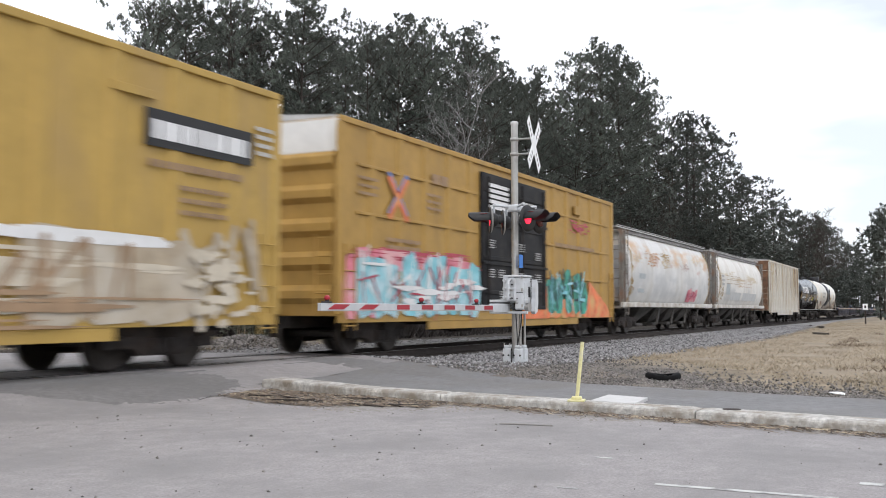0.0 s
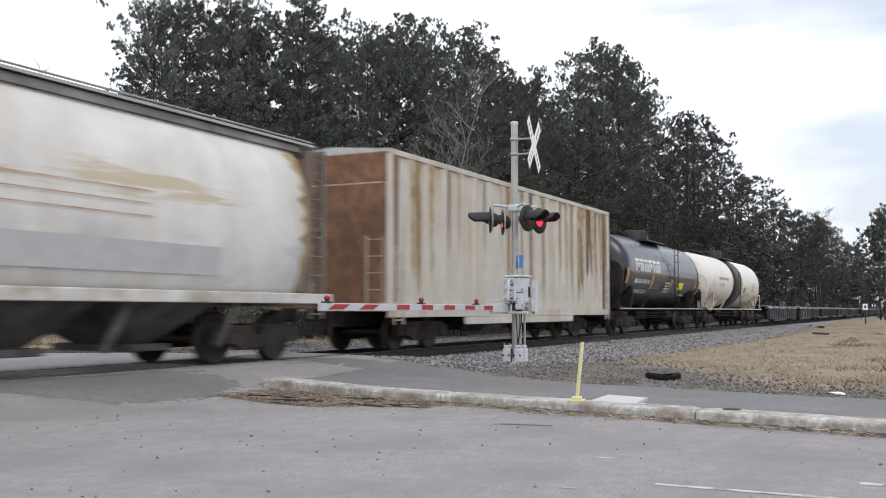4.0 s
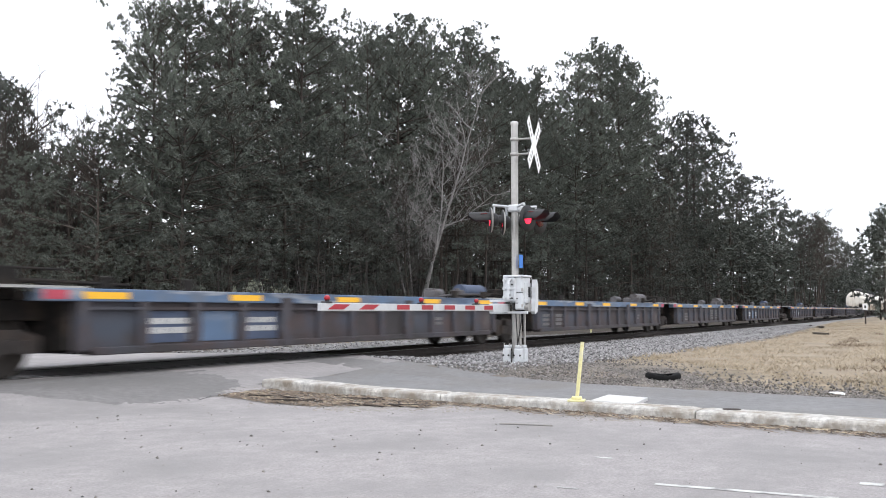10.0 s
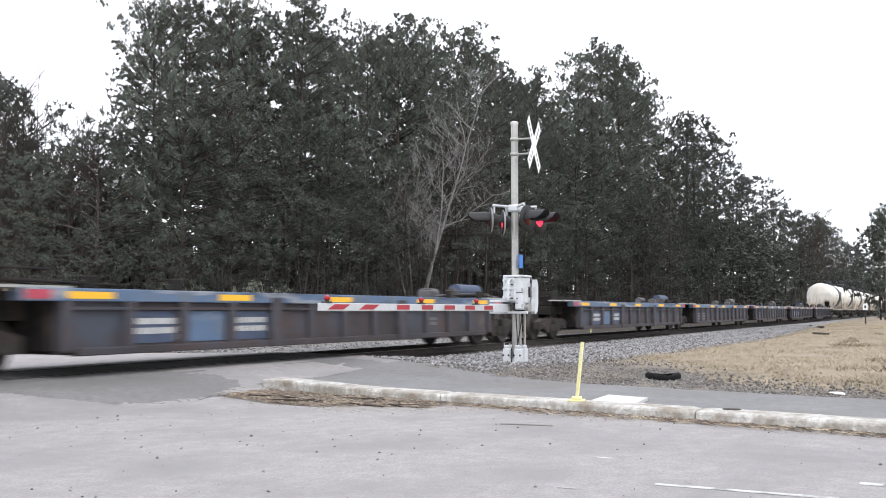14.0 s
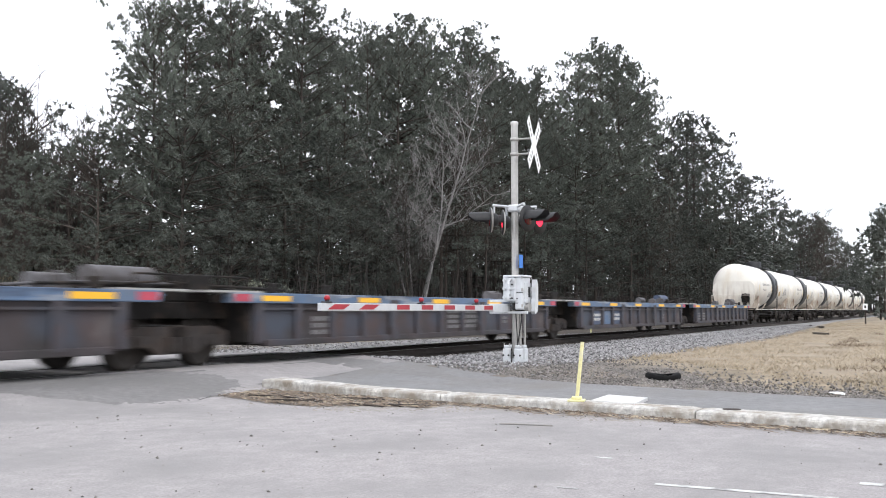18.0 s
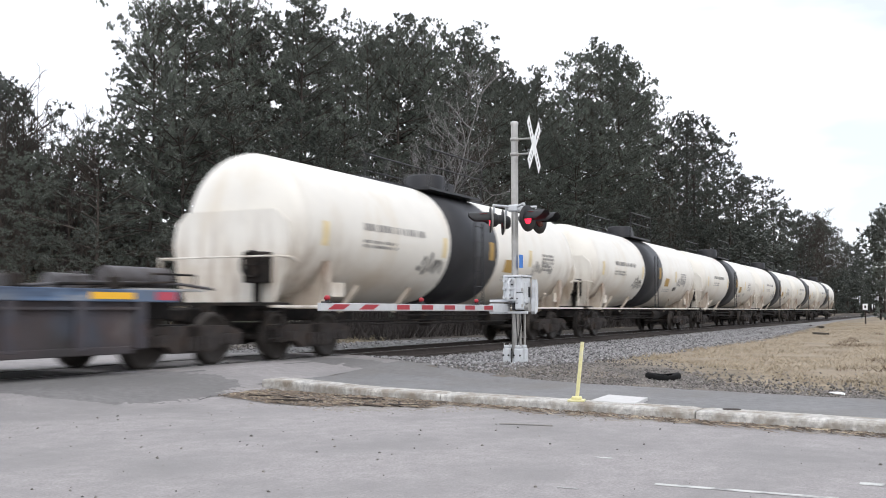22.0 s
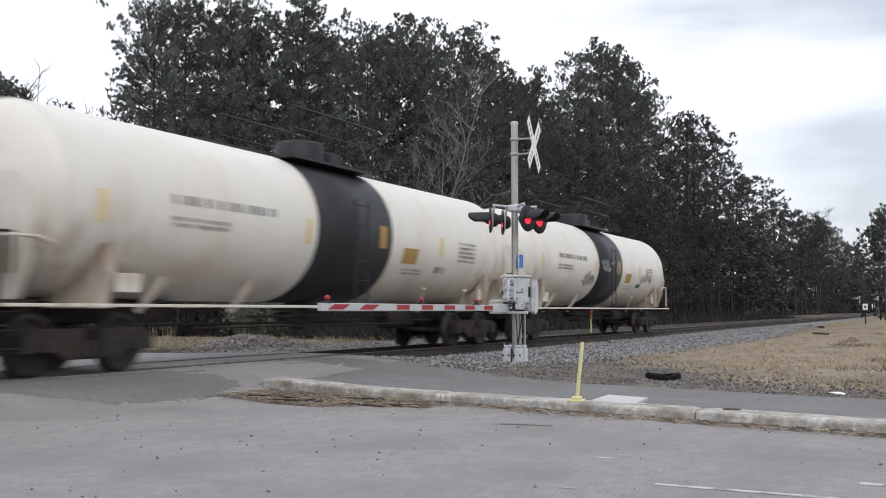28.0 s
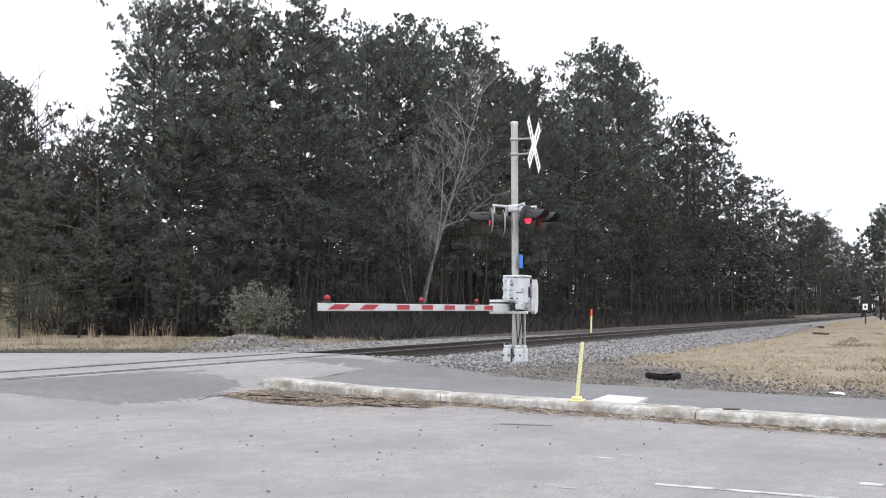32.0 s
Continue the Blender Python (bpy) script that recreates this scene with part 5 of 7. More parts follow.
RUST_PALE = mat("pale_red_rust", (0.46, 0.27, 0.17), 0.8, var=0.3, scale=4, stain=(0.56, 0.42, 0.32), stain_at=0.5, stain_scale=3)
MAUVE_FADE = mat("faded_mauve_paint", (0.50, 0.40, 0.38), 0.7, var=0.15, scale=3)
GREY_PATCH = mat("grey_green_touch_up_paint", (0.38, 0.41, 0.42), 0.65, var=0.12, scale=3)
GREY_PALE = mat("pale_grey_touch_up_paint", (0.52, 0.53, 0.53), 0.65, var=0.1, scale=3)
G_WHITE = mat("white_spray_paint", (0.70, 0.70, 0.69), 0.6, var=0.1, scale=3)



def streak_ends(m, colour):
    """Adds rust streaks round the saddles of a tank's shell."""
    n, l = m.node_tree.nodes, m.node_tree.links
    b = n["Principled BSDF"]
    base = b.inputs["Base Color"].links[0].from_socket
    tc, sep = n.new("ShaderNodeTexCoord"), n.new("ShaderNodeSeparateXYZ")
    l.new(tc.outputs["Object"], sep.inputs[0])
    ab = n.new("ShaderNodeMath")
    ab.operation = "ABSOLUTE"
    l.new(sep.outputs["X"], ab.inputs[0])
    near = n.new("ShaderNodeMapRange")
    near.interpolation_type = "SMOOTHSTEP"
    near.inputs["From Min"].default_value, near.inputs["From Max"].default_value = 5.2, 7.4
    l.new(ab.outputs[0], near.inputs[0])
    low = n.new("ShaderNodeMapRange")
    low.interpolation_type = "SMOOTHSTEP"
    low.inputs["From Min"].default_value, low.inputs["From Max"].default_value = 3.3, 1.6
    l.new(sep.outputs["Z"], low.inputs[0])
    mp, nz = n.new("ShaderNodeMapping"), n.new("ShaderNodeTexNoise")
    mp.inputs["Scale"].default_value = (2.4, 2.4, 0.5)
    nz.inputs["Scale"].default_value, nz.inputs["Detail"].default_value = 1.6, 6
    l.new(tc.outputs["Object"], mp.inputs[0])
    l.new(mp.outputs[0], nz.inputs[0])
    sh = n.new("ShaderNodeMapRange")
    sh.inputs["From Min"].default_value, sh.inputs["From Max"].default_value = 0.46, 0.72
    l.new(nz.outputs[0], sh.inputs[0])
    m1, m2 = n.new("ShaderNodeMath"), n.new("ShaderNodeMath")
    m1.operation = m2.operation = "MULTIPLY"
    l.new(near.outputs[0], m1.inputs[0])
    l.new(low.outputs[0], m1.inputs[1])
    l.new(m1.outputs[0], m2.inputs[0])
    l.new(sh.outputs[0], m2.inputs[1])
    mx = n.new("ShaderNodeMixRGB")
    mx.inputs[2].default_value = (*colour, 1)
    m3 = n.new("ShaderNodeMath")
    m3.operation = "MULTIPLY"
    m3.inputs[1].default_value = 0.7
    l.new(m2.outputs[0], m3.inputs[0])
    l.new(m3.outputs[0], mx.inputs[0])
    l.new(base, mx.inputs[1])
    l.new(mx.outputs[0], b.inputs["Base Color"])


def patches(m, colour, lo, hi, size, at, soft, edge=0.35, most=1.0):
    """Adds patches of another colour, weathered ones among them, between two heights of a car's side."""
    n, l = m.node_tree.nodes, m.node_tree.links
    b = n["Principled BSDF"]
    base = b.inputs["Base Color"].links[0].from_socket
    tc, sep, mp, nz = n.new("ShaderNodeTexCoord"), n.new("ShaderNodeSeparateXYZ"), n.new("ShaderNodeMapping"), n.new("ShaderNodeTexNoise")
    mp.inputs["Scale"].default_value, mp.inputs["Location"].default_value = size, (lo * 3.7, 0, hi * 5.1)
    nz.inputs["Scale"].default_value, nz.inputs["Detail"].default_value, nz.inputs["Roughness"].default_value = 1.0, 5, 0.6
    l.new(tc.outputs["Object"], sep.inputs[0])
    l.new(tc.outputs["Object"], mp.inputs[0])
    l.new(mp.outputs[0], nz.inputs[0])
    shape = n.new("ShaderNodeMapRange")
    shape.inputs["From Min"].default_value, shape.inputs["From Max"].default_value = at - soft, at + soft
    shape.inputs["To Max"].default_value = most
    l.new(nz.outputs[0], shape.inputs[0])
    out = shape.outputs[0]
    for a, c in ((lo - edge, lo + edge), (hi + edge, hi - edge)):
        band, mul = n.new("ShaderNodeMapRange"), n.new("ShaderNodeMath")
        mul.operation = "MULTIPLY"
        band.interpolation_type = "SMOOTHSTEP"
        band.inputs["From Min"].default_value, band.inputs["From Max"].default_value = a, c
        l.new(sep.outputs["Z"], band.inputs[0])
        l.new(band.outputs[0], mul.inputs[0])
        l.new(out, mul.inputs[1])
        out = mul.outputs[0]
    mx = n.new("ShaderNodeMixRGB")
    mx.inputs[2].default_value = (*colour, 1)
    l.new(out, mx.inputs[0])
    l.new(base, mx.inputs[1])
    l.new(mx.outputs[0], b.inputs["Base Color"])


patches(WELL_BLUE, (0.30, 0.31, 0.32), 1.0, 1.4, (0.5, 0.5, 3.0), 0.57, 0.04)
patches(WELL_BLUE, (0.035, 0.045, 0.075), 1.0, 1.4, (0.35, 0.35, 2.0), 0.56, 0.05)
patches(WELL_GREY, (0.075, 0.052, 0.05), 0.4, 1.0, (0.45, 0.45, 0.3), 0.52, 0.07)
patches(WELL_GREY, (0.055, 0.065, 0.085), 0.4, 1.0, (0.5, 0.5, 0.4), 0.58, 0.05)
patches(WELL_GREY, (0.12, 0.11, 0.105), 0.4, 0.9, (0.9, 0.9, 0.6), 0.62, 0.05)
# Brown blotches along the tank's underside put its shade into the paint.
patches(TANK_WHITE, (0.50, 0.41, 0.31), 1.1, 2.0, (0.5, 0.5, 0.8), 0.45, 0.16, 0.5, 0.75)
streak_ends(TANK_WHITE, (0.27, 0.18, 0.115))
HOPPER_C = mat("pale_grey_hopper_side", (0.66, 0.655, 0.64), 0.6, var=0.1, scale=1.6, stain=(0.52, 0.50, 0.46), stain_at=0.60, stain_scale=0.9, streak=1)
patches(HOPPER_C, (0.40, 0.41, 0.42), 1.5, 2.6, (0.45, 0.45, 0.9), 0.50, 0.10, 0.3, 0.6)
patches(HOPPER_C, (0.56, 0.36, 0.20), 3.0, 3.8, (0.55, 0.55, 1.3), 0.55, 0.06, 0.15, 0.8)
patches(HOPPER_C, (0.50, 0.30, 0.24), 2.7, 3.4, (0.7, 0.7, 1.6), 0.62, 0.05, 0.15, 0.6)
HOPPER_D = mat("off_white_hopper_side", (0.70, 0.685, 0.65), 0.6, var=0.08, scale=1.6, stain=(0.56, 0.52, 0.46), stain_at=0.62, stain_scale=0.9, streak=1)
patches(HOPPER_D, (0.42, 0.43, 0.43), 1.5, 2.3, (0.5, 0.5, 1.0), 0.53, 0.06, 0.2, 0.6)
patches(HOPPER_D, (0.50, 0.40, 0.24), 2.7, 3.3, (0.35, 0.35, 3.5), 0.56, 0.04, 0.15, 0.7)
CARS = []      # every car with the place of its middle at the clip's start


def side_frame_geo():
    out = [(-1.28, 0.36), (-1.28, 0.60), (-0.95, 0.70), (0.95, 0.70), (1.28, 0.60), (1.28, 0.36), (1.0, 0.36), (0.86, 0.47), (0.5, 0.24), (-0.5, 0.24), (-0.86, 0.47), (-1.0, 0.36)]
    g = Geo()
    g.prism(out, -0.09, 0.09, "y")
    for s in (-1, 1):
        g.box(s * 0.89 - 0.16, s * 0.89 + 0.16, -0.13, 0.13, 0.36, 0.56, 0.03)
        g.tube((s * 0.89, -0.17, 0.457), (s * 0.89, 0.13, 0.457), 0.1, 0.1, 10)
    for i in range(4):
        g.tube((-0.24 + 0.16 * i, -0.11, 0.28), (-0.24 + 0.16 * i, -0.11, 0.52), 0.06, 0.06, 8)
    return g


SIDE_FRAME = side_frame_geo().mesh("side_frame", TRUCK)
WHEELSET = Geo().tube((0, -0.85, 0.457), (0, 0.85, 0.457), 0.08, 0.08, 10)
for s in (-1, 1):
    WHEELSET.lathe([(s * 0.815, 0.0), (s * 0.815, 0.10), (s * 0.775, 0.14), (s * 0.775, 0.36), (s * 0.815, 0.395), (s * 0.815, 0.455), (s * 0.715, 0.468), (s * 0.69, 0.49), (s * 0.675, 0.475), (s * 0.68, 0.40), (s * 0.74, 0.36), (s * 0.74, 0.0)], "y", 28, (0, 0, 0.457))
WHEELSET = WHEELSET.mesh("wheelset", WHEEL)
BOLSTER = Geo().box(-0.22, 0.22, -1.12, 1.12, 0.42, 0.72, 0.03).box(-1.0, 1.0, -0.5, -0.4, 0.3, 0.38).box(-1.0, 1.0, 0.4, 0.5, 0.3, 0.38).mesh("truck", GRIME)


def truck(car, x):
    t = part("truck", BOLSTER, GRIME, car, at=(x, 0, 0))
    for s in (-1, 1):
        part("side_frame", SIDE_FRAME, TRUCK, t, at=pose(0, s * 1.03, 0, 0, 0, 0 if s < 0 else 180))
        part("wheelset", WHEELSET, WHEEL, t, at=(s * 0.89, 0, 0))
    return t


def coupler(car, x, s):
    part("coupler", Geo().box(min(x, x + s * 0.7), max(x, x + s * 0.7), -0.09, 0.09, 0.78, 0.98, 0.02).box(min(x + s * 0.5, x + s * 0.8), max(x + s * 0.5, x + s * 0.8), -0.16, 0.16, 0.72, 1.02, 0.04), GRIME, car)


def ladder(x, y, z0, z1, w=0.42, step=0.38, along="x"):
    g = Geo()
    dx, dy = (w / 2, 0) if along == "x" else (0, w / 2)
    g.tube((x - dx, y - dy, z0), (x - dx, y - dy, z1), 0.02, 0.02, 6).tube((x + dx, y + dy, z0), (x + dx, y + dy, z1), 0.02, 0.02, 6)
    z = z0 + 0.1
    while z < z1:
        g.tube((x - dx, y - dy, z), (x + dx, y + dy, z), 0.014, 0.014, 5)
        z += step
    return g


def bars(x, z, w, h, rows, y, r, gap=0.35, broken=True):
    """Lines of unreadable stencilled writing on a side, as plain bars."""
    g = Geo()
    lh = h / rows
    for k in range(rows):
        zz = z - k * lh
        if not broken:
            g.box(x, x + w, y - 0.003, y, zz - lh * (1 - gap), zz)
            continue
        xx = x
        while xx < x + w - 0.02:
            ww = min(r.uniform(0.5, 1.6) * lh, x + w - xx)
            g.box(xx, xx + ww, y - 0.003, y, zz - lh * (1 - gap), zz)
            xx += ww + 0.18 * lh
    return g


def scrawl(x, z, w, h, y, r, n=9):
    """Bubble letters of a spray-painted piece: overlapping rounded strokes on a side."""
    g = Geo()
    for k in range(n):
        cx = x + w * (k + 0.5) / n + r.gauss(0, w / n * 0.12)
        top = z + h * r.uniform(0.8, 1.08)
        wd = w / n * r.uniform(0.50, 0.72)
        pts = []
        for i in range(14):
            a = math.tau * i / 14
            ca, sa = math.cos(a), math.sin(a)
            pts.append((cx + wd * math.copysign(abs(ca) ** 0.5, ca) * r.uniform(0.8, 1.1), (z + top) / 2 + (top - z) / 2 * math.copysign(abs(sa) ** 0.5, sa) * r.uniform(0.85, 1.06)))
        g.add([(px, y - 0.0005 * k, pz) for px, pz in pts], [tuple(range(14))])
    return g


def strokes(x, z, w, h, y, r, n=9, thick=0.07):
    """Crossing strokes of sprayed letters on a side."""
    g = Geo()
    for k in range(n):
        cx = x + w * (k + 0.5) / n
        for q in range(3):
            a = r.choice((90, 90, 70, 110, 40, 140, 5)) + r.gauss(0, 8)
            ln = (h if 60 < a < 120 else w / n) * r.uniform(0.35, 0.5)
            px, pz = cx + r.gauss(0, w / n * 0.2), z + h * r.uniform(0.3, 0.75)
            m = pose(px, y - 0.0004 * (3 * k + q), pz, 0, -a, 0)
            t = thick * r.uniform(0.6, 1.3)
            pts = [(-ln, -t * 0.6), (ln * 0.9, -t), (ln, 0), (ln * 0.9, t), (-ln, t * 0.6), (-ln * 1.05, 0)]
            g.add([m @ Vector((u, 0, v)) for u, v in pts], [tuple(range(6))])
    return g


def scribble(x, z, w, h, y, r, n=6, thick=0.04):
    """One unbroken looping line of sprayed writing on a side."""
    c = []
    for i in range(2 * n + 3):
        up = i % 2 if r.random() < 0.85 else r.random()
        c.append((x + w * (i - 1) / (2 * n) + r.gauss(0, 0.28 * w / n), z + h * min(1.0, max(0.0, up * r.uniform(0.6, 1.0) + r.uniform(0, 0.3) * (1 - up)))))
    pts = []
    for i in range(1, len(c) - 2):
        for k in range(7):
            t = k / 7
            pts.append(tuple(0.5 * (2 * c[i][d] + (c[i + 1][d] - c[i - 1][d]) * t + (2 * c[i - 1][d] - 5 * c[i][d] + 4 * c[i + 1][d] - c[i + 2][d]) * t * t
                                    + (3 * c[i][d] - c[i - 1][d] - 3 * c[i + 1][d] + c[i + 2][d]) * t ** 3) for d in (0, 1)))
    m = len(pts) - 1
    g = Geo()
    vs = []
    for i, (px, pz) in enumerate(pts):
        (xa, za), (xb, zb) = pts[max(0, i - 1)], pts[min(m, i + 1)]
        d = math.hypot(xb - xa, zb - za) + 1e-6
        t = thick * (0.7 + 0.5 * abs(math.sin(i * 0.37)))
        nx, nz = -(zb - za) / d * t, (xb - xa) / d * t
        vs += [(px - nx, y - 0.00004 * i, pz - nz), (px + nx, y - 0.00004 * i, pz + nz)]
    return g.add(vs, [(2 * i, 2 * i + 2, 2 * i + 3, 2 * i + 1) for i in range(m)])


def smudge(x, z, w, h, y, r, n=14):
    """A faded patch of paint or rust in ragged slivers, thick in the middle and thin at its rim."""
    n *= 3
    g = Geo()
    for k in range(n):
        cx, cz = x + w * (r.random() + r.random()) / 2, z - h * (r.random() + r.random()) / 2
        ww, hh = w * r.uniform(0.03, 0.15), h * r.uniform(0.02, 0.08)
        pts = [(cx + ww * math.cos(a) * r.uniform(0.6, 1.1), cz + hh * math.sin(a) * r.uniform(0.6, 1.1)) for a in lin(0, 5.5, 9)]
        g.add([(px, y - 0.0001 * k, pz) for px, pz in pts], [tuple(range(9))])
    return g


def boxcar(name, label, length, body_mat, end_mat, door, r, z0=0.85, z1=5.0, ribs=13, roof_mat=None, half=1.55, rails=True):
    """A tall boxcar: side sheets between posts, ribbed ends, roof, doors, sill, trucks."""
    car = thing(name, label, "freight car", "cars of the train")
    L = length / 2
    part("body", Geo().box(-L, L, -half, half, z0, z1, 0.02), body_mat, car)
    post_geo = Geo().prism([(-0.17, 0.0), (-0.10, -0.05), (0.10, -0.05), (0.17, 0.0)], z0 + 0.05, z1 - 0.1, "z").mesh("post", body_mat)
    dl, dr = door
    for s in (-1, 1):
        for i in range(ribs + 1):
            x = -L + 0.06 + (length - 0.12) * i / ribs
            if dl - 0.1 < x < dr + 0.1:
                continue
            part("post", post_geo, body_mat, car, at=pose(x, s * half, 0, 0, 0, 0 if s < 0 else 180))
    if rails:
        for z in (z0 + (z1 - z0) * 0.28, z0 + (z1 - z0) * 0.53, z0 + (z1 - z0) * 0.78):
            for a, b in ((-L + 0.7, dl - 0.15), (dr + 0.15, L - 0.7)):
                part("side_rail", Geo().box(a, b, -half - 0.052, -half, z - 0.035, z + 0.035, 0.012), body_mat, car)
    part("eave", Geo().box(-L - 0.03, L + 0.03, -half - 0.06, -half + 0.02, z1 - 0.1, z1 + 0.03, 0.015).box(-L - 0.03, L + 0.03, half - 0.02, half + 0.06, z1 - 0.1, z1 + 0.03, 0.015), roof_mat or body_mat, car)
    g = Geo().prism([(-half, z1), (half, z1), (half, z1 + 0.03), (0, z1 + 0.16), (-half, z1 + 0.03)], -L, L)
    for i in range(17):
        x = -L + 0.3 + (length - 0.6) * i / 16
        g.prism([(-half, z1 + 0.03), (0, z1 + 0.16), (half, z1 + 0.03), (half, z1 + 0.06), (0, z1 + 0.2), (-half, z1 + 0.06)], x - 0.04, x + 0.04)
    part("roof", g, roof_mat or GALV, car)
    for s in (-1, 1):
        for i in range(5):
            z = z0 + 0.45 + (z1 - z0 - 1.35) * i / 4
            part("end_rib", Geo().add([(s * (L + dx), y, zz) for y in (-half + 0.1, half - 0.1) for zz, dx in ((z - 0.2, 0), (z - 0.08, 0.1), (z + 0.08, 0.1), (z + 0.2, 0))],
                           [(0, 1, 5, 4), (1, 2, 6, 5), (2, 3, 7, 6), (0, 3, 2, 1), (4, 5, 6, 7)]), body_mat, car)
        part("end_panel", Geo().box(s * (L + 0.012) - 0.01, s * (L + 0.012) + 0.01, -half + 0.02, half - 0.02, z1 - 0.72, z1 - 0.03, 0.004), end_mat, car, "white-painted upper end")
        part("end_ladder", ladder(s * (L + 0.1), -half + 0.3, z0, z0 + 1.7, along="y"), body_mat, car)
        part("side_ladder", ladder(s * (L - 0.35), -half - 0.07, z0 - 0.3, z0 + 1.5), body_mat, car)
        coupler(car, s * L, s)
        truck(car, s * (L - 2.5))
    part("side_sill", Geo().box(-L, L, -half - 0.03, -half + 0.05, z0 - 0.14, z0 + 0.06, 0.01).box(-L + 4, L - 4, -half - 0.02, -half + 0.04, z0 - 0.34, z0 - 0.14, 0.01), body_mat, car)
    part("centre_sill", Geo().box(-L, L, -0.3, 0.3, 0.6, z0), GRIME, car)
    for x in (-3.0, 2.2):
        part("brake_gear", Geo().tube((x, -0.9, 0.6), (x + 1.1, -0.9, 0.6), 0.2, 0.2, 12).box(x - 0.6, x - 0.2, -1.2, -0.6, 0.45, 0.8), GRIME, car)
    return car


def plug_door(car, x0, x1, z0, z1, half, material, r, label):
    d = part("door", Geo().box(x0, x1, -half - 0.09, -half - 0.01, z0, z1, 0.02), material, car, label)
    for k in range(4):
        z = z0 + (z1 - z0) * (k + 0.5) / 4
        part("door_rib", Geo().box(x0 + 0.12, x1 - 0.12, -half - 0.12, -half - 0.09, z - 0.06, z + 0.06, 0.015), material, d)
    for x in (x0 + 0.35, x1 - 0.35):
        part("lock_rod", Geo().tube((x, -half - 0.14, z0 + 0.1), (x, -half - 0.14, z1 - 0.1), 0.025, 0.025, 6), GRIME, d)
    return d


r = random.Random(11)
# first yellow boxcar
A = boxcar("boxcar", "yellow hi-cube boxcar with beige spray paint along its lower side", 19.0, YELLOW_LIGHT, WHITE_CAR, (-2.6, 2.6), r, ribs=14, rails=False)
plug_door(A, -2.55, 0.0, 1.0, 4.7, 1.55, YELLOW_LIGHT, r, "yellow sliding door")
plug_door(A, 0.0, 2.55, 1.0, 4.7, 1.55, YELLOW_LIGHT, r, "yellow sliding door")
part("graffiti", scrawl(-7.5, 0.75, 14.6, 1.35, -1.604, r, 12), G_BEIGE, A, "beige spray-painted lettering")
part("graffiti", smudge(-7.4, 2.05, 14.4, 1.25, -1.609, r, 30), GREY_CREAM, A, "pale cream smears in the lettering")
part("graffiti", smudge(-7.4, 1.4, 14.2, 0.8, -1.640, r, 14), G_RUSTY, A, "brown shading under the lettering")
part("graffiti", scrawl(-7.3, 1.93, 14.0, 0.2, -1.612, r, 9), G_WHITE, A, "white sprayed top edge of the lettering")
part("graffiti", strokes(-7.3, 0.75, 14.0, 1.2, -1.622, r, 9, 0.07), G_RUSTY, A, "brown sprayed outlines")
part("graffiti", strokes(6.2, 0.9, 2.8, 1.4, -1.612, r, 5, 0.12), G_BEIGE, A, "pale sprayed patches")
part("name_panel", Geo().box(6.0, 8.7, -1.614, -1.602, 3.55, 4.15, 0.004), BLACKPAINT, A, "black panel with a white name bar")
part("lettering", bars(6.15, 3.98, 2.4, 0.3, 1, -1.616, r, 0.0), INK_WHITE, A)
part("lettering", bars(6.1, 3.35, 2.3, 0.2, 1, -1.606, r, 0.4), G_RUSTY, A)
part("lettering", bars(6.8, 3.0, 1.2, 0.6, 3, -1.606, r, 0.6), G_RUSTY, A)
part("lettering", bars(8.8, 4.3, 0.5, 0.6, 4, -1.606, r, 0.5), INK_FADE, A)
part("graffiti", smudge(6.9, 2.2, 1.9, 1.5, -1.67, r, 14), GREY_CREAM, A, "pale worn patch of spray paint")
part("placard_board", Geo().box(5.3, 6.2, -1.64, -1.60, 4.28, 4.42, 0.01), YELLOW_LIGHT, A)
CARS.append((A, 5.55))
# second yellow boxcar, black doors
B = boxcar("boxcar", "yellow hi-cube boxcar with black doors and turquoise spray paint", 19.0, YELLOW_CAR, WHITE_CAR, (-2.6, 2.35), r, ribs=15)
for x0, x1 in ((-2.55, -0.12), (-0.12, 2.3)):
    d = plug_door(B, x0, x1, 1.0, 4.72, 1.55, DOOR_BLACK, r, "black sliding door")
    for z in (2.25, 3.5):
        part("door_rail", Geo().box(x0 + 0.02, x1 - 0.02, -1.70, -1.64, z - 0.04, z + 0.04, 0.01), DOOR_BLACK, d)
part("graffiti", scrawl(-9.3, 0.8, 1.6, 1.35, -1.606, r, 3), G_PINK, B, "pink spray paint")
part("graffiti", scrawl(-8.8, 1.85, 5.6, 0.5, -1.606, r, 10), G_PINK, B, "pink spray-painted outline")
part("graffiti", scrawl(-8.8, 0.8, 6.1, 1.45, -1.612, r, 10), G_TEAL, B, "turquoise bubble lettering")
part("graffiti", strokes(-8.7, 0.85, 5.9, 1.35, -1.620, r, 7, 0.045), G_WHITE, B, "pale highlights of the lettering")
part("graffiti", strokes(-8.7, 0.85, 5.9, 1.35, -1.636, r, 6, 0.03), G_RED, B, "dark red outlines of the lettering")
part("graffiti", scrawl(0.2, 0.72, 2.1, 0.45, -1.606, r, 4), G_ORANGE, B, "orange spray paint below the doors")
part("graffiti", scrawl(2.4, 0.72, 5.6, 0.75, -1.606, r, 8), G_ORANGE, B, "orange spray paint")
part("graffiti", scrawl(2.5, 0.85, 3.7, 1.4, -1.612, r, 5), G_GREEN, B, "green bubble lettering")
part("graffiti", strokes(2.5, 0.9, 3.6, 1.3, -1.620, r, 6, 0.06), G_DARK, B, "dark outlines of the lettering")
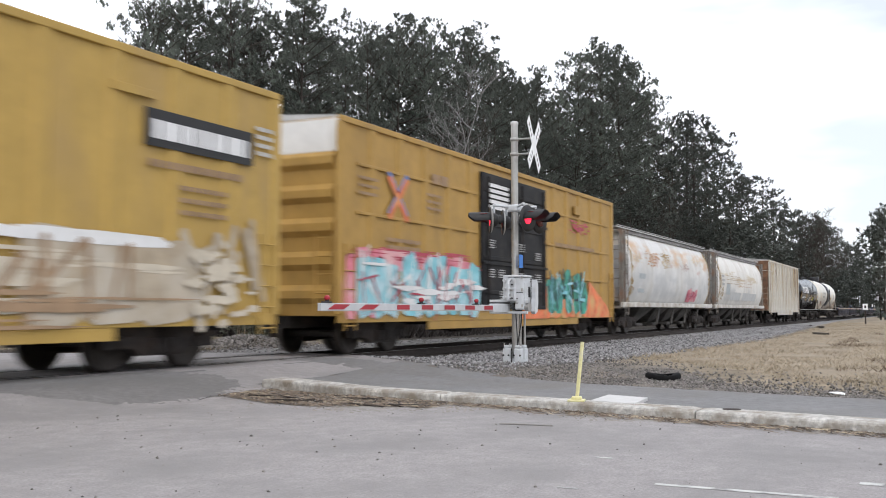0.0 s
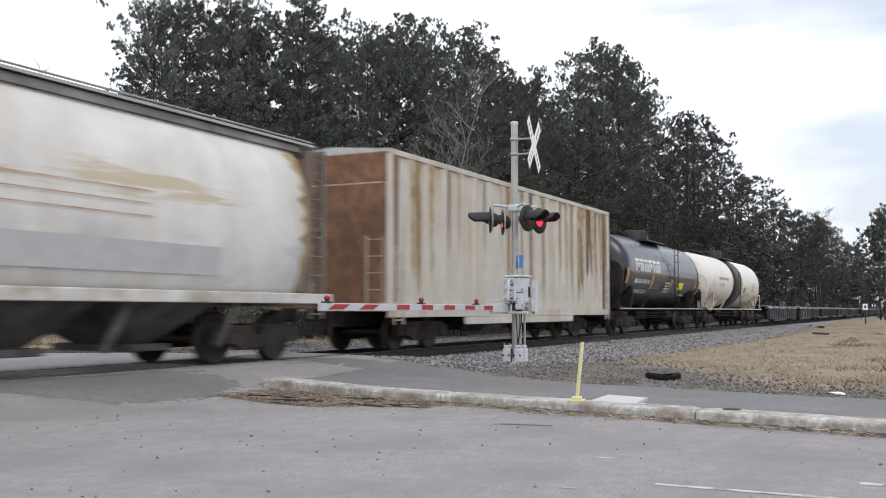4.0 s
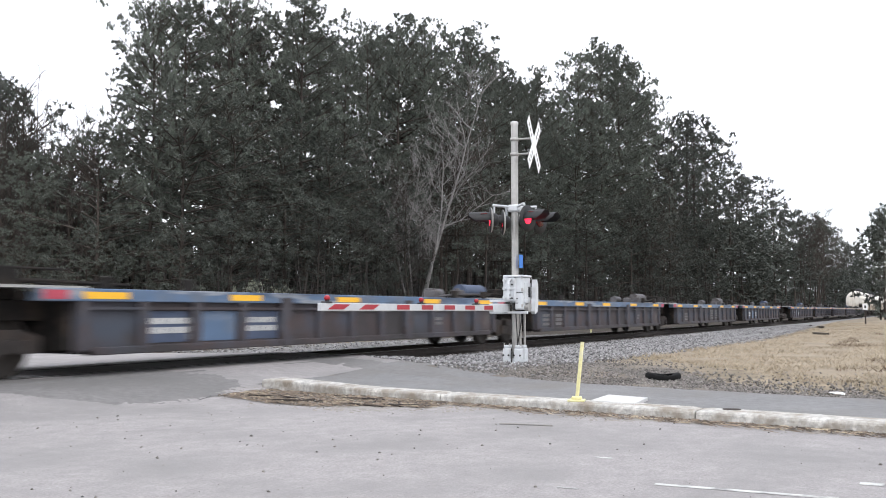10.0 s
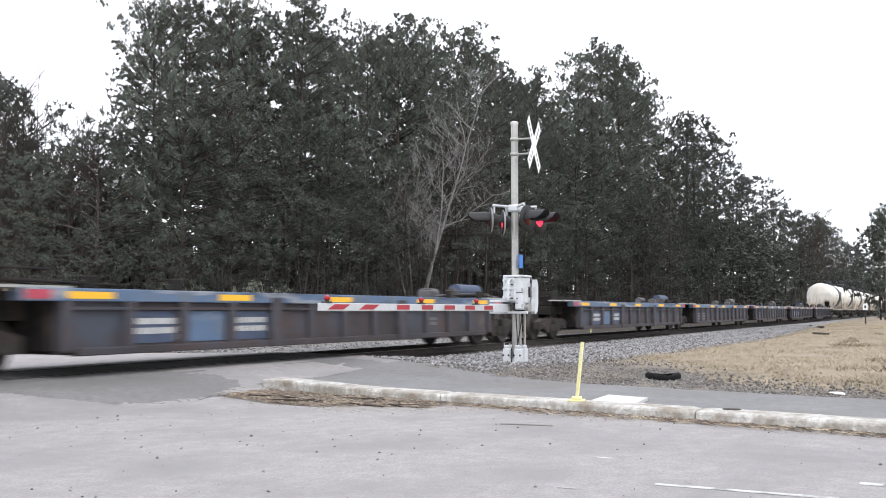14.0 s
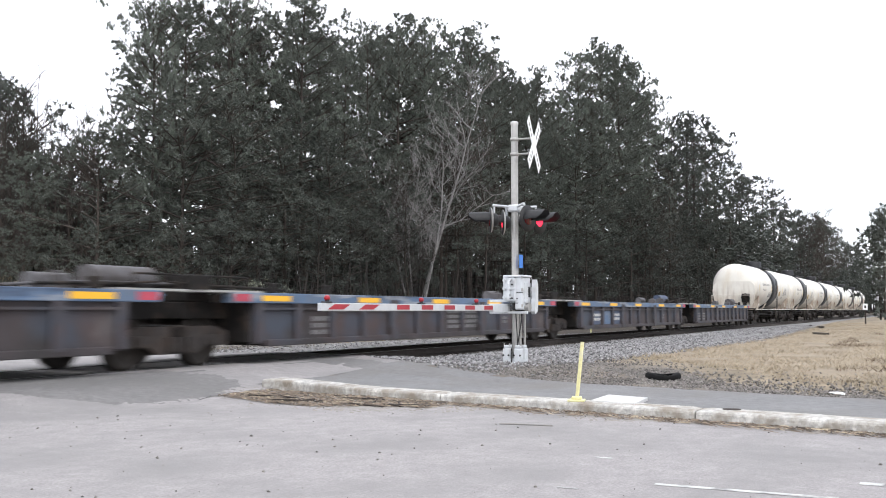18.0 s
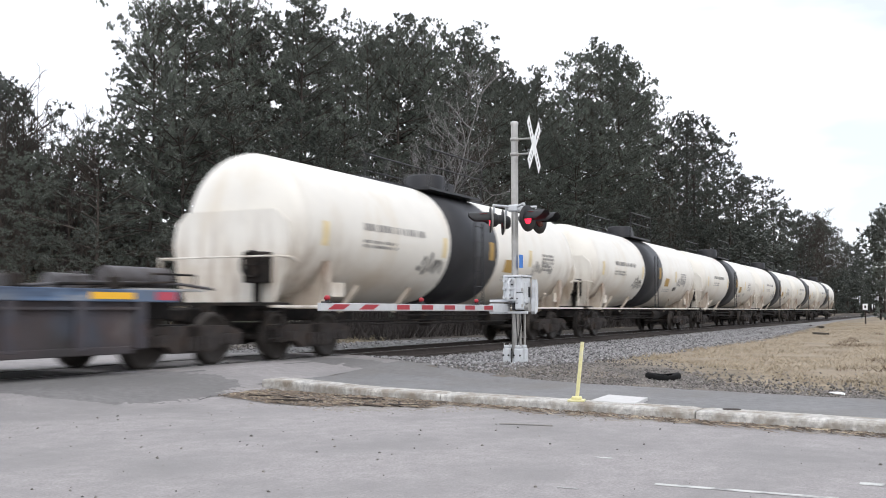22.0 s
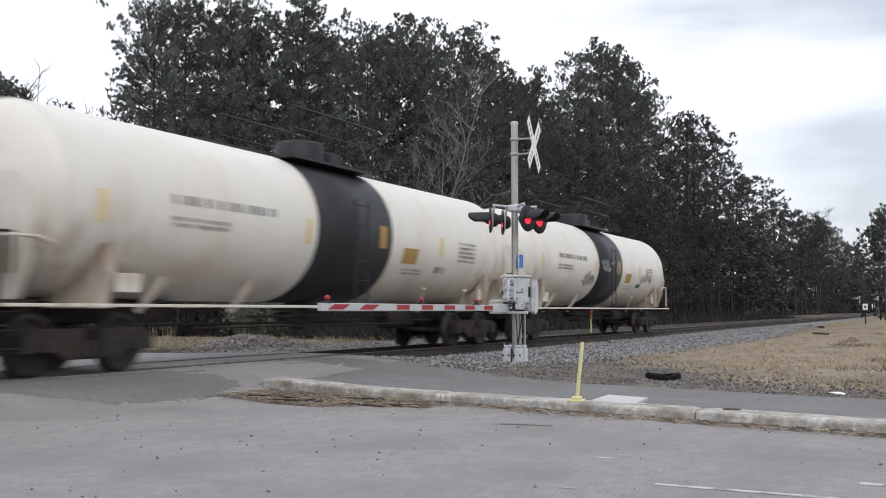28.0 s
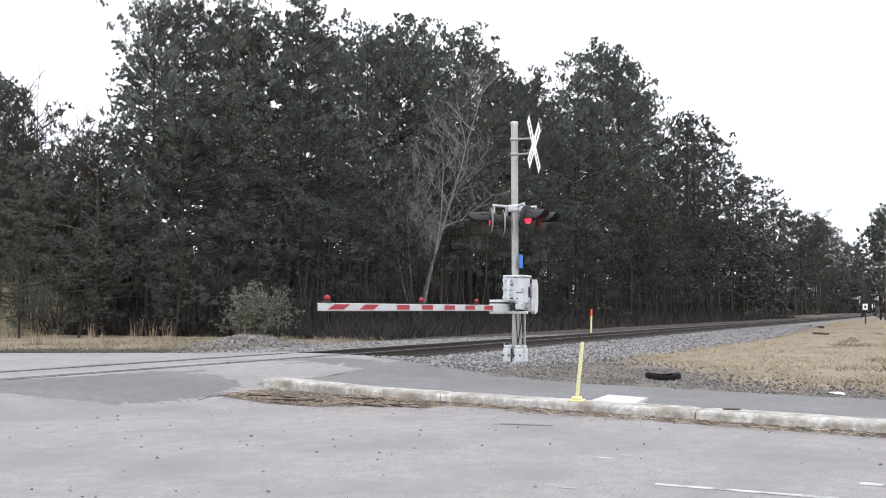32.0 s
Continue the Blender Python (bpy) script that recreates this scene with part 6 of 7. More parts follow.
part("graffiti", strokes(2.5, 0.9, 3.6, 1.3, -1.632, r, 6, 0.05), G_TEAL, B, "pale strokes of the lettering")
for dz, m in ((0.0, G_ORANGE), (0.1, G_BLUE)):
    g = Geo()
    for sgn in (-1, 1):
        pts = [(-7.1 - 0.5, 3.5 - sgn * 0.44 + dz), (-7.1 - 0.36, 3.5 - sgn * 0.5 + dz), (-7.1 + 0.5, 3.5 + sgn * 0.44 + dz), (-7.1 + 0.36, 3.5 + sgn * 0.52 + dz)]
        g.add([(x, -1.616 + dz * 0.06, z) for x, z in pts], [(0, 1, 2, 3)])
    part("emblem", g, m, B, "orange and blue cross emblem")
part("lettering", bars(-8.8, 3.85, 0.8, 0.5, 3, -1.606, r, 0.6), G_RUSTY, B)
part("lettering", bars(-5.7, 3.8, 0.8, 0.5, 3, -1.606, r, 0.6), G_RUSTY, B)
part("lettering", bars(-7.6, 2.6, 1.6, 0.34, 2, -1.606, r, 0.5), G_RUSTY, B)
part("lettering", bars(-5.4, 4.3, 0.9, 0.3, 1, -1.606, r, 0.2), G_RUSTY, B)
part("lettering", bars(-2.1, 4.45, 1.3, 0.75, 5, -1.675, r, 0.35, False), INK_WHITE, B)
part("lettering", bars(0.3, 4.15, 0.9, 0.3, 2, -1.675, r), INK_FADE, B)
for x, z in ((-2.2, 2.1), (-1.5, 2.1), (-1.4, 1.5), (0.0, 2.9), (0.0, 2.05), (0.9, 1.75), (1.3, 2.7), (1.3, 2.05), (-2.2, 2.9), (0.6, 2.0), (-0.7, 1.9)):
    part("lettering", bars(x, z, 0.42, 0.26, 4, -1.675, r, 0.5), INK_FADE, B)
part("lettering", bars(3.2, 3.15, 4.0, 0.2, 1, -1.606, r, 0.4), G_RUSTY, B)
part("graffiti", smudge(4.4, 4.1, 2.3, 0.55, -1.606, r, 12), G_RED, B, "faded red tag")
for pts in (((0.2, 0.72), (2.7, 0.72), (2.7, 2.0)), ((6.4, 0.72), (9.2, 0.72), (8.6, 1.15), (6.6, 2.0))):
    part("graffiti", Geo().add([(px, -1.605, pz) for px, pz in pts], [tuple(range(len(pts)))]), G_ORANGE, B, "orange wedge beside the lettering")
part("graffiti", smudge(-9.3, 2.2, 1.3, 1.5, -1.603, r, 14), G_PINK, B, "pink overspray at the car's end")
part("graffiti", smudge(-8.9, 2.45, 6.3, 0.5, -1.604, r, 22), G_RED, B, "dark red overspray above the lettering")
part("graffiti", smudge(-8.6, 2.1, 6.0, 1.3, -1.640, r, 5), G_WHITE, B, "white highlights across the lettering")
part("placard_board", Geo().box(5.0, 5.6, -1.66, -1.60, 4.2, 4.5, 0.01), YELLOW_CAR, B)
CARS.append((B, 26.7))


def hopper_y(z):
    """Half width of a hopper's bulging side at the height z."""
    return 1.57 - 0.62 * abs((z - 2.58) / 1.74) ** 2.6


def hug(g):
    """Lays marks made for a flat side onto the hopper's curve."""
    g.v = [(x, y + 1.56 - hopper_y(z), z) for x, y, z in g.v]
    return g


def hopper(label, length, r, rusty):
    """A rounded-side covered hopper with sloping ends, hatches and discharge chutes."""
    car = thing("covered_hopper", label, "freight car", "cars of the train")
    L = length / 2
    z0, z1 = 1.15, 4.32
    prof = []
    n = 18
    for i in range(n + 1):
        u = i / n
        z = z0 + (z1 - z0) * u
        prof.append((hopper_y(z), z))
    outline = [(-y, z) for y, z in prof] + [(y, z) for y, z in reversed(prof)]
    g = Geo()
    stations = [(-L + 0.85, 0.93), (-L + 0.97, 1.0)] + [(x, 1.0) for x in lin(-L + 2.2, L - 2.2, 6)] + [(L - 0.97, 1.0), (L - 0.85, 0.93)]
    vs, fs, m = [], [], len(outline)
    for x, k in stations:
        vs += [(x, y * k if k < 1 else y, 2.8 + (z - 2.8) * k) for y, z in outline]
    for j in range(len(stations) - 1):
        fs += [(j * m + i, j * m + (i + 1) % m, (j + 1) * m + (i + 1) % m, (j + 1) * m + i) for i in range(m)]
    g.add(vs, fs, True)
    g.add(vs[:m], [tuple(range(m))]).add(vs[-m:], [tuple(range(m))])
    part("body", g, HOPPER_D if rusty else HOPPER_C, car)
    for s in (-1, 1):
        part("slope_sheet", Geo().prism([(s * (L - 0.85), 3.6), (s * (L - 0.30), 1.35), (s * (L - 0.85), 1.35)], -1.25, 1.25, "y"), HOPPER_END, car, "rust-streaked sloping end sheet")
        part("end_post", Geo().box(s * (L - 0.25) - 0.06, s * (L - 0.25) + 0.06, -1.45, -1.33, 1.15, 4.2).box(s * (L - 0.25) - 0.06, s * (L - 0.25) + 0.06, 1.33, 1.45, 1.15, 4.2).box(s * (L - 0.25) - 0.05, s * (L - 0.25) + 0.05, -1.4, 1.4, 4.1, 4.2), HOPPER_DARK, car)
        for q, yy in ((0.25, -1.37), (0.72, -1.37), (0.72, 1.37)):
            part("end_post", Geo().box(s * (L - q) - 0.05, s * (L - q) + 0.05, yy - 0.04, yy + 0.04, 1.15, 4.15), HOPPER_DARK, car)
        part("end_crossbar", Geo().box(min(s * (L - 0.9), s * (L - 0.25)), max(s * (L - 0.9), s * (L - 0.25)), -1.4, -1.34, 2.55, 2.63), HOPPER_DARK, car)
        g, vs = Geo(), []
        for i in range(25):
            z = 1.2 + 3.05 * i / 24
            y = -hopper_y(z) - 0.006
            vs += [(s * (L - 0.965), y, z), (s * (L - 1.06 - 0.32 * r.random() ** 2), y, z)]
        part("rust_edge", g.add(vs, [(2 * i, 2 * i + 1, 2 * i + 3, 2 * i + 2) for i in range(24)]), OCHRE_RUST, car, "orange-brown rust along the end seam")
        part("end_ladder", ladder(s * (L - 0.2), -1.1, 1.0, 4.2, along="y"), HOPPER_DARK, car)
        part("side_ladder", ladder(s * (L - 0.55), -1.5, 0.8, 4.2), HOPPER_DARK, car)
        part("end_platform", Geo().box(s * (L - 0.65) - 0.65, s * (L - 0.65) + 0.65, -1.4, 1.4, 1.05, 1.15), HOPPER_DARK, car)
        coupler(car, s * L, s)
        truck(car, s * (L - 1.9))
    part("side_sill", Geo().box(-L, L, -1.52, -1.40, 1.10, 1.30, 0.02).box(-L, L, 1.40, 1.52, 1.10, 1.30, 0.02), HOPPER_SILL, car, "dirty pale grey side sill")
    for s in (-1, 1):
        part("running_board", Geo().box(-L + 0.2, L - 0.2, s * 0.95 - 0.25, s * 0.95 + 0.25, z1 - 0.03, z1 + 0.02), GALV, car, "galvanised roof walkway")
        part("handrail", Geo().tube((-L + 0.3, s * 1.2, z1 + 0.06), (L - 0.3, s * 1.2, z1 + 0.06), 0.02, 0.02, 5), GALV, car)
    part("roof", Geo().prism([(-1.20, z1 - 0.20), (-1.14, z1 - 0.05), (-0.7, z1 + 0.05), (0.7, z1 + 0.05), (1.14, z1 - 0.05), (1.20, z1 - 0.20)], -L + 0.7, L - 0.7), HOPPER_ROOF, car, "dull grey roof sheet")
    for i in range(10):
        x = -L + 2 + (length - 4) * i / 9
        part("hatch", Geo().box(x - 0.5, x + 0.5, -0.35, 0.35, z1 - 0.05, z1 + 0.12, 0.03), HOPPER, car)
    for k in range(4):
        x = (k - 1.5) * (length - 6.4) / 4
        part("chute", Geo().add([(x + sx * a, sy * b, z) for z, a, b in ((1.15, 1.2, 1.3), (0.35, 0.28, 0.5)) for sx in (-1, 1) for sy in (-1, 1)],
                                [(0, 1, 5, 4), (2, 6, 7, 3), (0, 4, 6, 2), (1, 3, 7, 5), (4, 5, 7, 6)]).box(x - 0.45, x + 0.45, -0.9, 0.9, 0.3, 0.42, 0.02), CHUTE, car)
        part("brace", Geo().box(-0.06, 0.06, -0.03, 0.03, -0.55, 0.45, 0, pose(x + 1.45, -1.35, 0.8, 0, 35, 0)), CHUTE, car)
    return car


C = hopper("pale grey covered hopper with faded orange marks and a pink tag", 16.9, r, False)
for x, z, w, h, m, n in ((-7.2, 3.45, 1.5, 0.6, G_FADE, 10), (-5.3, 3.55, 2.4, 0.75, RUST_PALE, 14), (-3.0, 3.6, 2.4, 0.5, OCHRE_RUST, 12), (-2.8, 3.3, 1.8, 0.5, G_FADE, 10), (0.8, 3.25, 2.3, 0.5, MAUVE_FADE, 10), (3.3, 3.6, 2.1, 0.4, G_FADE, 8), (-7.7, 2.4, 0.7, 1.0, OCHRE_RUST, 10)):
    part("faded_mark", hug(smudge(x, z, w, h, -1.574, r, n)), m, C, "faded orange-brown mark")
part("grey_patch", hug(bars(-6.3, 2.5, 0.95, 0.84, 1, -1.578, r, 0.06, False)), GREY_PATCH, C, "grey-green repainted rectangle")
part("graffiti", hug(scrawl(2.5, 1.38, 2.2, 0.66, -1.580, r, 4)), G_PINK, C, "bright pink sprayed tag")
part("graffiti", hug(strokes(2.5, 1.4, 2.2, 0.6, -1.588, r, 5, 0.03)), G_PINKER, C, "darker pink outlines of the tag")
CARS.append((C, 46.25))
D = hopper("pale grey covered hopper with rust-brown ends", 16.9, r, True)
part("lettering", hug(bars(-6.8, 3.0, 0.8, 0.7, 3, -1.574, r, 0.4)), INK_FADE, D)
part("grey_patch", hug(bars(-5.4, 2.55, 1.1, 0.7, 1, -1.578, r, 0.06, False)), GREY_PATCH, D, "grey repainted rectangle")
part("grey_patch", hug(bars(-4.0, 2.05, 3.3, 0.5, 1, -1.578, r, 0.04, False)), GREY_PALE, D, "pale grey repainted strip")
part("grey_patch", hug(bars(-0.05, 2.05, 5.0, 0.5, 1, -1.578, r, 0.04, False)), GREY_PALE, D, "pale grey repainted strip")
part("faded_mark", hug(bars(-5.5, 3.0, 4.4, 0.66, 3, -1.582, r, 0.88)), OCHRE_RUST, D, "thin ochre sprayed lines")
part("faded_mark", hug(bars(-2.0, 2.85, 5.2, 0.6, 3, -1.584, r, 0.9)), RUST_PALE, D, "thin brown sprayed lines")
part("faded_mark", hug(smudge(-2.6, 2.9, 2.6, 0.6, -1.584, r, 6)), G_FADE, D, "faded ochre smear")
for x, z, w, h in ((-6.9, 2.7, 0.8, 1.3), (-7.4, 3.9, 0.5, 2.2)):
    part("faded_mark", hug(smudge(x, z, w, h, -1.574, r, 12)), OCHRE_RUST, D, "ochre rust bloom beside the end")
CARS.append((D, 64.0))
E_ = boxcar("boxcar", "dirty cream boxcar streaked with ochre-brown rust", 16.4, GREYBOX, RUST, (0.3, 0.3), r, z0=0.95, z1=4.6, ribs=18, rails=False)
for k in range(30):
    x = -8.1 + 16.2 * (k + r.uniform(0.0, 0.6)) / 30
    w, top = r.uniform(0.05, 0.26) * (1.7 if k > 20 or k < 5 else 0.8), r.uniform(3.0, 4.48)
    if -6.0 < x < 2.5 and k % 3 == 1:
        continue
    part("rust_streak", Geo().prism([(x, 4.48), (x + w, 4.48), (x + w * 0.8, 4.48 - (top - 1.0) * 0.8), (x + w * 0.5, 4.48 - (top - 1.0)), (x + w * 0.25, 4.48 - (top - 1.0) * 0.7)], -1.604, -1.60, "y"), OCHRE_RUST if k % 5 else RUST, E_, "ochre-brown rust streak")
for x0, x1 in ((-8.18, -7.85), (7.55, 8.18)):
    part("rust_streak", Geo().box(x0, x1, -1.566, -1.556, 0.98, 4.45), RUST, E_, "brown rusted end panel")
for sd in (-1, 1):
    part("end_sheet", Geo().box(sd * 8.305 - 0.004, sd * 8.305 + 0.004, -1.5, 1.5, 1.0, 3.85), RUST, E_, "rust-brown end sheet")
CARS.append((E_, 82.9))


def tank(label, length, shell, band, r, dark=False):
    """A tank car: domed shell on saddles, top platform and rails, side rail, end platforms, trucks."""
    car = thing("tank_car", label, "tank car", "cars of the train")
    L, R, zc = length / 2, 1.52, 2.66
    body = L - 0.95
    dome = [(R * 0.36 * math.sin(a), R * math.cos(a)) for a in lin(0, math.pi / 2, 9)]
    end = body - R * 0.36
    prof = [(-end - d, q) for d, q in reversed(dome)] + [(x, R) for x in lin(-end + 0.4, end - 0.4, 9)] + [(end + d, q) for d, q in dome]
    part("shell", Geo().lathe(prof, "x", 48, (0, 0, zc)), shell, car)
    for x in ((-end, end) if not dark else (-end, 0, end)):
        part("weld_seam", Geo().lathe([(x - 0.03, R), (x - 0.02, R + 0.006), (x + 0.02, R + 0.006), (x + 0.03, R)], "x", 48, (0, 0, zc)), shell, car)
    if band:
        part("band", Geo().lathe([(-1.5, R + 0.002), (-1.5, R + 0.006), (1.5, R + 0.006), (1.5, R + 0.002)], "x", 48, (0, 0, zc)), BAND_BLACK, car, "broad black band round the middle")
        part("step", ladder(0.0, -R - 0.10, 1.1, 3.3, 0.5, 0.4), BAND_BLACK, car)
    else:
        part("side_ladder", ladder(1.2, -R - 0.10, 1.0, 4.0, 0.7, 0.35), GRIME, car)
    dk = BAND_BLACK
    part("platform", Geo().box(-1.6, 1.6, -0.95, -0.45, zc + R - 0.10, zc + R - 0.04).box(-1.6, 1.6, 0.45, 0.95, zc + R - 0.10, zc + R - 0.04).box(-3.6, 3.6, -0.12, 0.12, zc + R + 0.02, zc + R + 0.07), dk, car, "black top walkway")
    part("manway", Geo().lathe([(zc + R - 0.1, 0.55), (zc + R + 0.42, 0.55), (zc + R + 0.47, 0.5), (zc + R + 0.5, 0.0)], "z", 24), dk, car, "black manway dome")
    part("valve_box", Geo().box(0.7, 1.25, -0.3, 0.3, zc + R - 0.05, zc + R + 0.36, 0.03), dk, car)
    for s in (-1, 1):
        y = s * 0.95
        g = Geo().path([(-1.6, y, zc + R - 0.05), (-1.6, y, zc + R + 0.95), (1.6, y, zc + R + 0.95), (1.6, y, zc + R - 0.05)], 0.022)
        g.path([(-1.6, y, zc + R + 0.5), (1.6, y, zc + R + 0.5)], 0.018)
        for x in (-0.5, 0.5):
            g.tube((x, y, zc + R - 0.05), (x, y, zc + R + 0.95), 0.018, 0.018, 5)
        part("handrail", g, GRIME if dark else dk, car, "pipe handrail on top")
    part("side_rail", Geo().box(-L + 0.3, L - 0.3, -1.5, -1.44, 1.02, 1.07, 0.01).box(-L + 0.3, L - 0.3, 1.44, 1.5, 1.02, 1.07, 0.01), TANK_WHITE if not dark else GALV, car, "thin horizontal side rail")
    for x in lin(-L + 0.6, L - 0.6, 9):
        part("rail_bracket", Geo().box(x - 0.025, x + 0.025, -1.46, -0.9, 0.96, 1.02), GRIME, car)
    for s in (-1, 1):
        x = s * (L - 2.3)
        part("saddle", Geo().prism([(-1.30, 1.05), (1.30, 1.05), (1.42, 1.55), (1.40, 1.98), (1.1, 1.5), (0.5, 1.22), (-0.5, 1.22), (-1.1, 1.5), (-1.40, 1.98), (-1.42, 1.55)], x - 0.13, x + 0.13).box(x - 0.24, x + 0.24, -1.28, 1.28, 1.0, 1.08, 0.01), GRIME if dark else TANK_SOILED, car, "stained saddle under the shell")
        part("stub_sill", Geo().box(min(s * (L - 5.0), s * (L - 0.1)), max(s * (L - 5.0), s * (L - 0.1)), -0.32, 0.32, 0.76, 1.12, 0.02), GRIME, car)
        part("end_platform", Geo().box(min(s * (L - 0.95), s * (L - 0.1)), max(s * (L - 0.95), s * (L - 0.1)), -1.45, 1.45, 1.06, 1.12), GRIME, car)
        g = Geo()
        for y in (-1.4, 1.4):
            g.path([(s * (L - 0.48), y, 1.08), (s * (L - 0.48), y, 2.0), (s * (L - 1.0), y, 2.0), (s * (L - 1.3), y, 1.9)], 0.028)
        g.path([(s * (L - 0.48), -1.4, 2.0), (s * (L - 0.48), 1.4, 2.0)], 0.02)
        part("end_rail", g, GRIME if dark else TANK_WHITE, car)
        part("end_ladder", ladder(s * (L - 0.45), -1.46, 0.35, 1.1, 0.5, 0.25), GRIME, car)
        for k in (0.32, 0.62):
            xx = s * (end * k + 1.0)
            part("strut", Geo().box(-0.05, 0.05, -0.03, 0.03, -0.35, 0.35, 0, pose(xx, -1.18, 1.22, 0, s * -25, 0) @ pose(0, 0, 0, 28, 0, 0)), GRIME if dark else TANK_SOILED, car)
        hx = s * (end + R * 0.36 + 0.03)
        shield = [(-1.12, 1.13), (1.12, 1.13), (1.34, 1.7), (1.44, 2.3), (1.36, 2.72), (1.1, 2.95), (-1.1, 2.95), (-1.36, 2.72), (-1.44, 2.3), (-1.34, 1.7)]
        part("head_shield", Geo().prism(shield, hx - 0.025, hx + 0.025), shell, car, "half-height head shield plate")
        for y, z in ((-1.1, 1.9), (1.1, 1.9), (0, 1.35)):
            part("shield_bracket", Geo().box(min(hx, hx - s * 0.4), max(hx, hx - s * 0.4), y - 0.04, y + 0.04, z - 0.04, z + 0.04), GRIME if dark else TANK_SOILED, car)
        if not dark:
            part("placard", Geo().box(s * (L - 2.6) - 0.02, s * (L - 2.6) + 0.5, -1.30, -1.24, 1.25, 1.55, 0.01), TANK_WHITE, car)
        coupler(car, s * (L - 0.3), s)
        truck(car, s * (L - 2.3))
    part("brake_housing", Geo().box(-L + 0.62, -L + 0.9, -1.05, -0.55, 1.5, 2.1, 0.03).box(-L + 0.7, -L + 0.8, -0.86, -0.74, 1.1, 1.5), GRIME, car)
    part("brake_wheel", Geo().lathe([(-0.02, 0.24), (0.0, 0.28), (0.02, 0.24), (0.0, 0.22), (-0.02, 0.24)], "x", 18, (-L + 0.56, -0.8, 1.85)).box(-L + 0.55, -L + 0.6, -1.03, -0.57, 1.835, 1.865).box(-L + 0.55, -L + 0.6, -0.815, -0.785, 1.62, 2.08), GRIME, car)
    part("bottom_outlet", Geo().tube((0, 0, 1.2), (0, 0, 0.55), 0.3, 0.16, 14).box(-0.5, 0.5, -0.25, 0.25, 0.7, 0.95, 0.03).tube((-2.6, -0.7, 0.85), (2.6, -0.7, 0.85), 0.03, 0.03, 6), GRIME, car)
    part("brake_rod", Geo().tube((-5.5, -0.5, 0.72), (5.5, -0.5, 0.72), 0.028, 0.028, 6).tube((-4.5, -0.95, 0.66), (3.5, -0.95, 0.66), 0.022, 0.022, 6).tube((2.6, -0.6, 0.75), (3.7, -0.6, 0.75), 0.22, 0.22, 12), GRIME, car)

    def decal(name, x, z, w, h, m, rows=1, solid=False, gap=0.35):
        """Marks that follow the shell's curve at the height z."""
        g = Geo()
        lh = h / rows
        for k in range(rows):
            za, zb = z - k * lh, z - k * lh - lh * (1 - (0 if solid else gap))
            cuts = max(2, int((za - zb) / 0.06) + 1)
            zs = lin(za, zb, cuts)
            ys = [math.sqrt(max(0.05, (R + 0.009) ** 2 - (q - zc) ** 2)) for q in zs]
            xx = x
            while xx < x + w - 0.01:
                ww = w if solid else min(r.uniform(0.14, 0.5) * lh, x + w - xx)
                vs = [p for y_, z_ in zip(ys, zs) for p in ((xx, -y_, z_), (xx + ww, -y_, z_))]
                g.add(vs, [(2 * i, 2 * i + 1, 2 * i + 3, 2 * i + 2) for i in range(cuts - 1)])
                xx += ww + r.choice((0.16, 0.2, 0.24, 0.6)) * lh
        part(name, g, m, car)

    return car, decal


F_, dec = tank("glossy black tank car with white lettering and a yellow placard", 15.6, TANK_BLACK, False, r, True)
for k in range(6):
    dec("letter_block", -5.3 + 0.68 * k, 3.12, 0.56, 0.12, INK_WHITE, 1, True)
    dec("letter_block", -5.3 + 0.68 * k, 2.98, 0.2, 0.38, INK_WHITE, 1, True)
    dec("letter_block", -5.3 + 0.68 * k + (0.3 if k % 2 else 0.36), 2.96, 0.2, 0.2 if k % 3 == 0 else 0.36, INK_WHITE, 1, True)
dec("lettering", -5.3, 2.28, 2.5, 0.26, INK_WHITE)
dec("lettering", -5.5, 1.84, 2.5, 0.16, INK_WHITE, 2)
dec("lettering", -2.0, 2.15, 0.7, 0.3, INK_GREY, 2)
dec("lettering", -0.2, 2.25, 0.8, 0.5, INK_WHITE, 4)
dec("lettering", 5.3, 2.75, 0.8, 0.7, INK_GREY, 4)
dec("lettering", 3.2, 1.75, 1.0, 0.14, INK_WHITE)
dec("lettering", 1.9, 2.2, 0.5, 0.3, INK_GREY, 2)
dec("placard", 2.3, 2.28, 0.9, 0.32, YELLOW_SIGN, 1, True)
for x, z in ((-6.6, 2.68), (-2.7, 2.5), (0.7, 2.4), (6.4, 2.4)):
    dec("reflector", x, z, 0.32, 0.62, OCHRE, 1, True)
CARS.append((F_, 100.4))


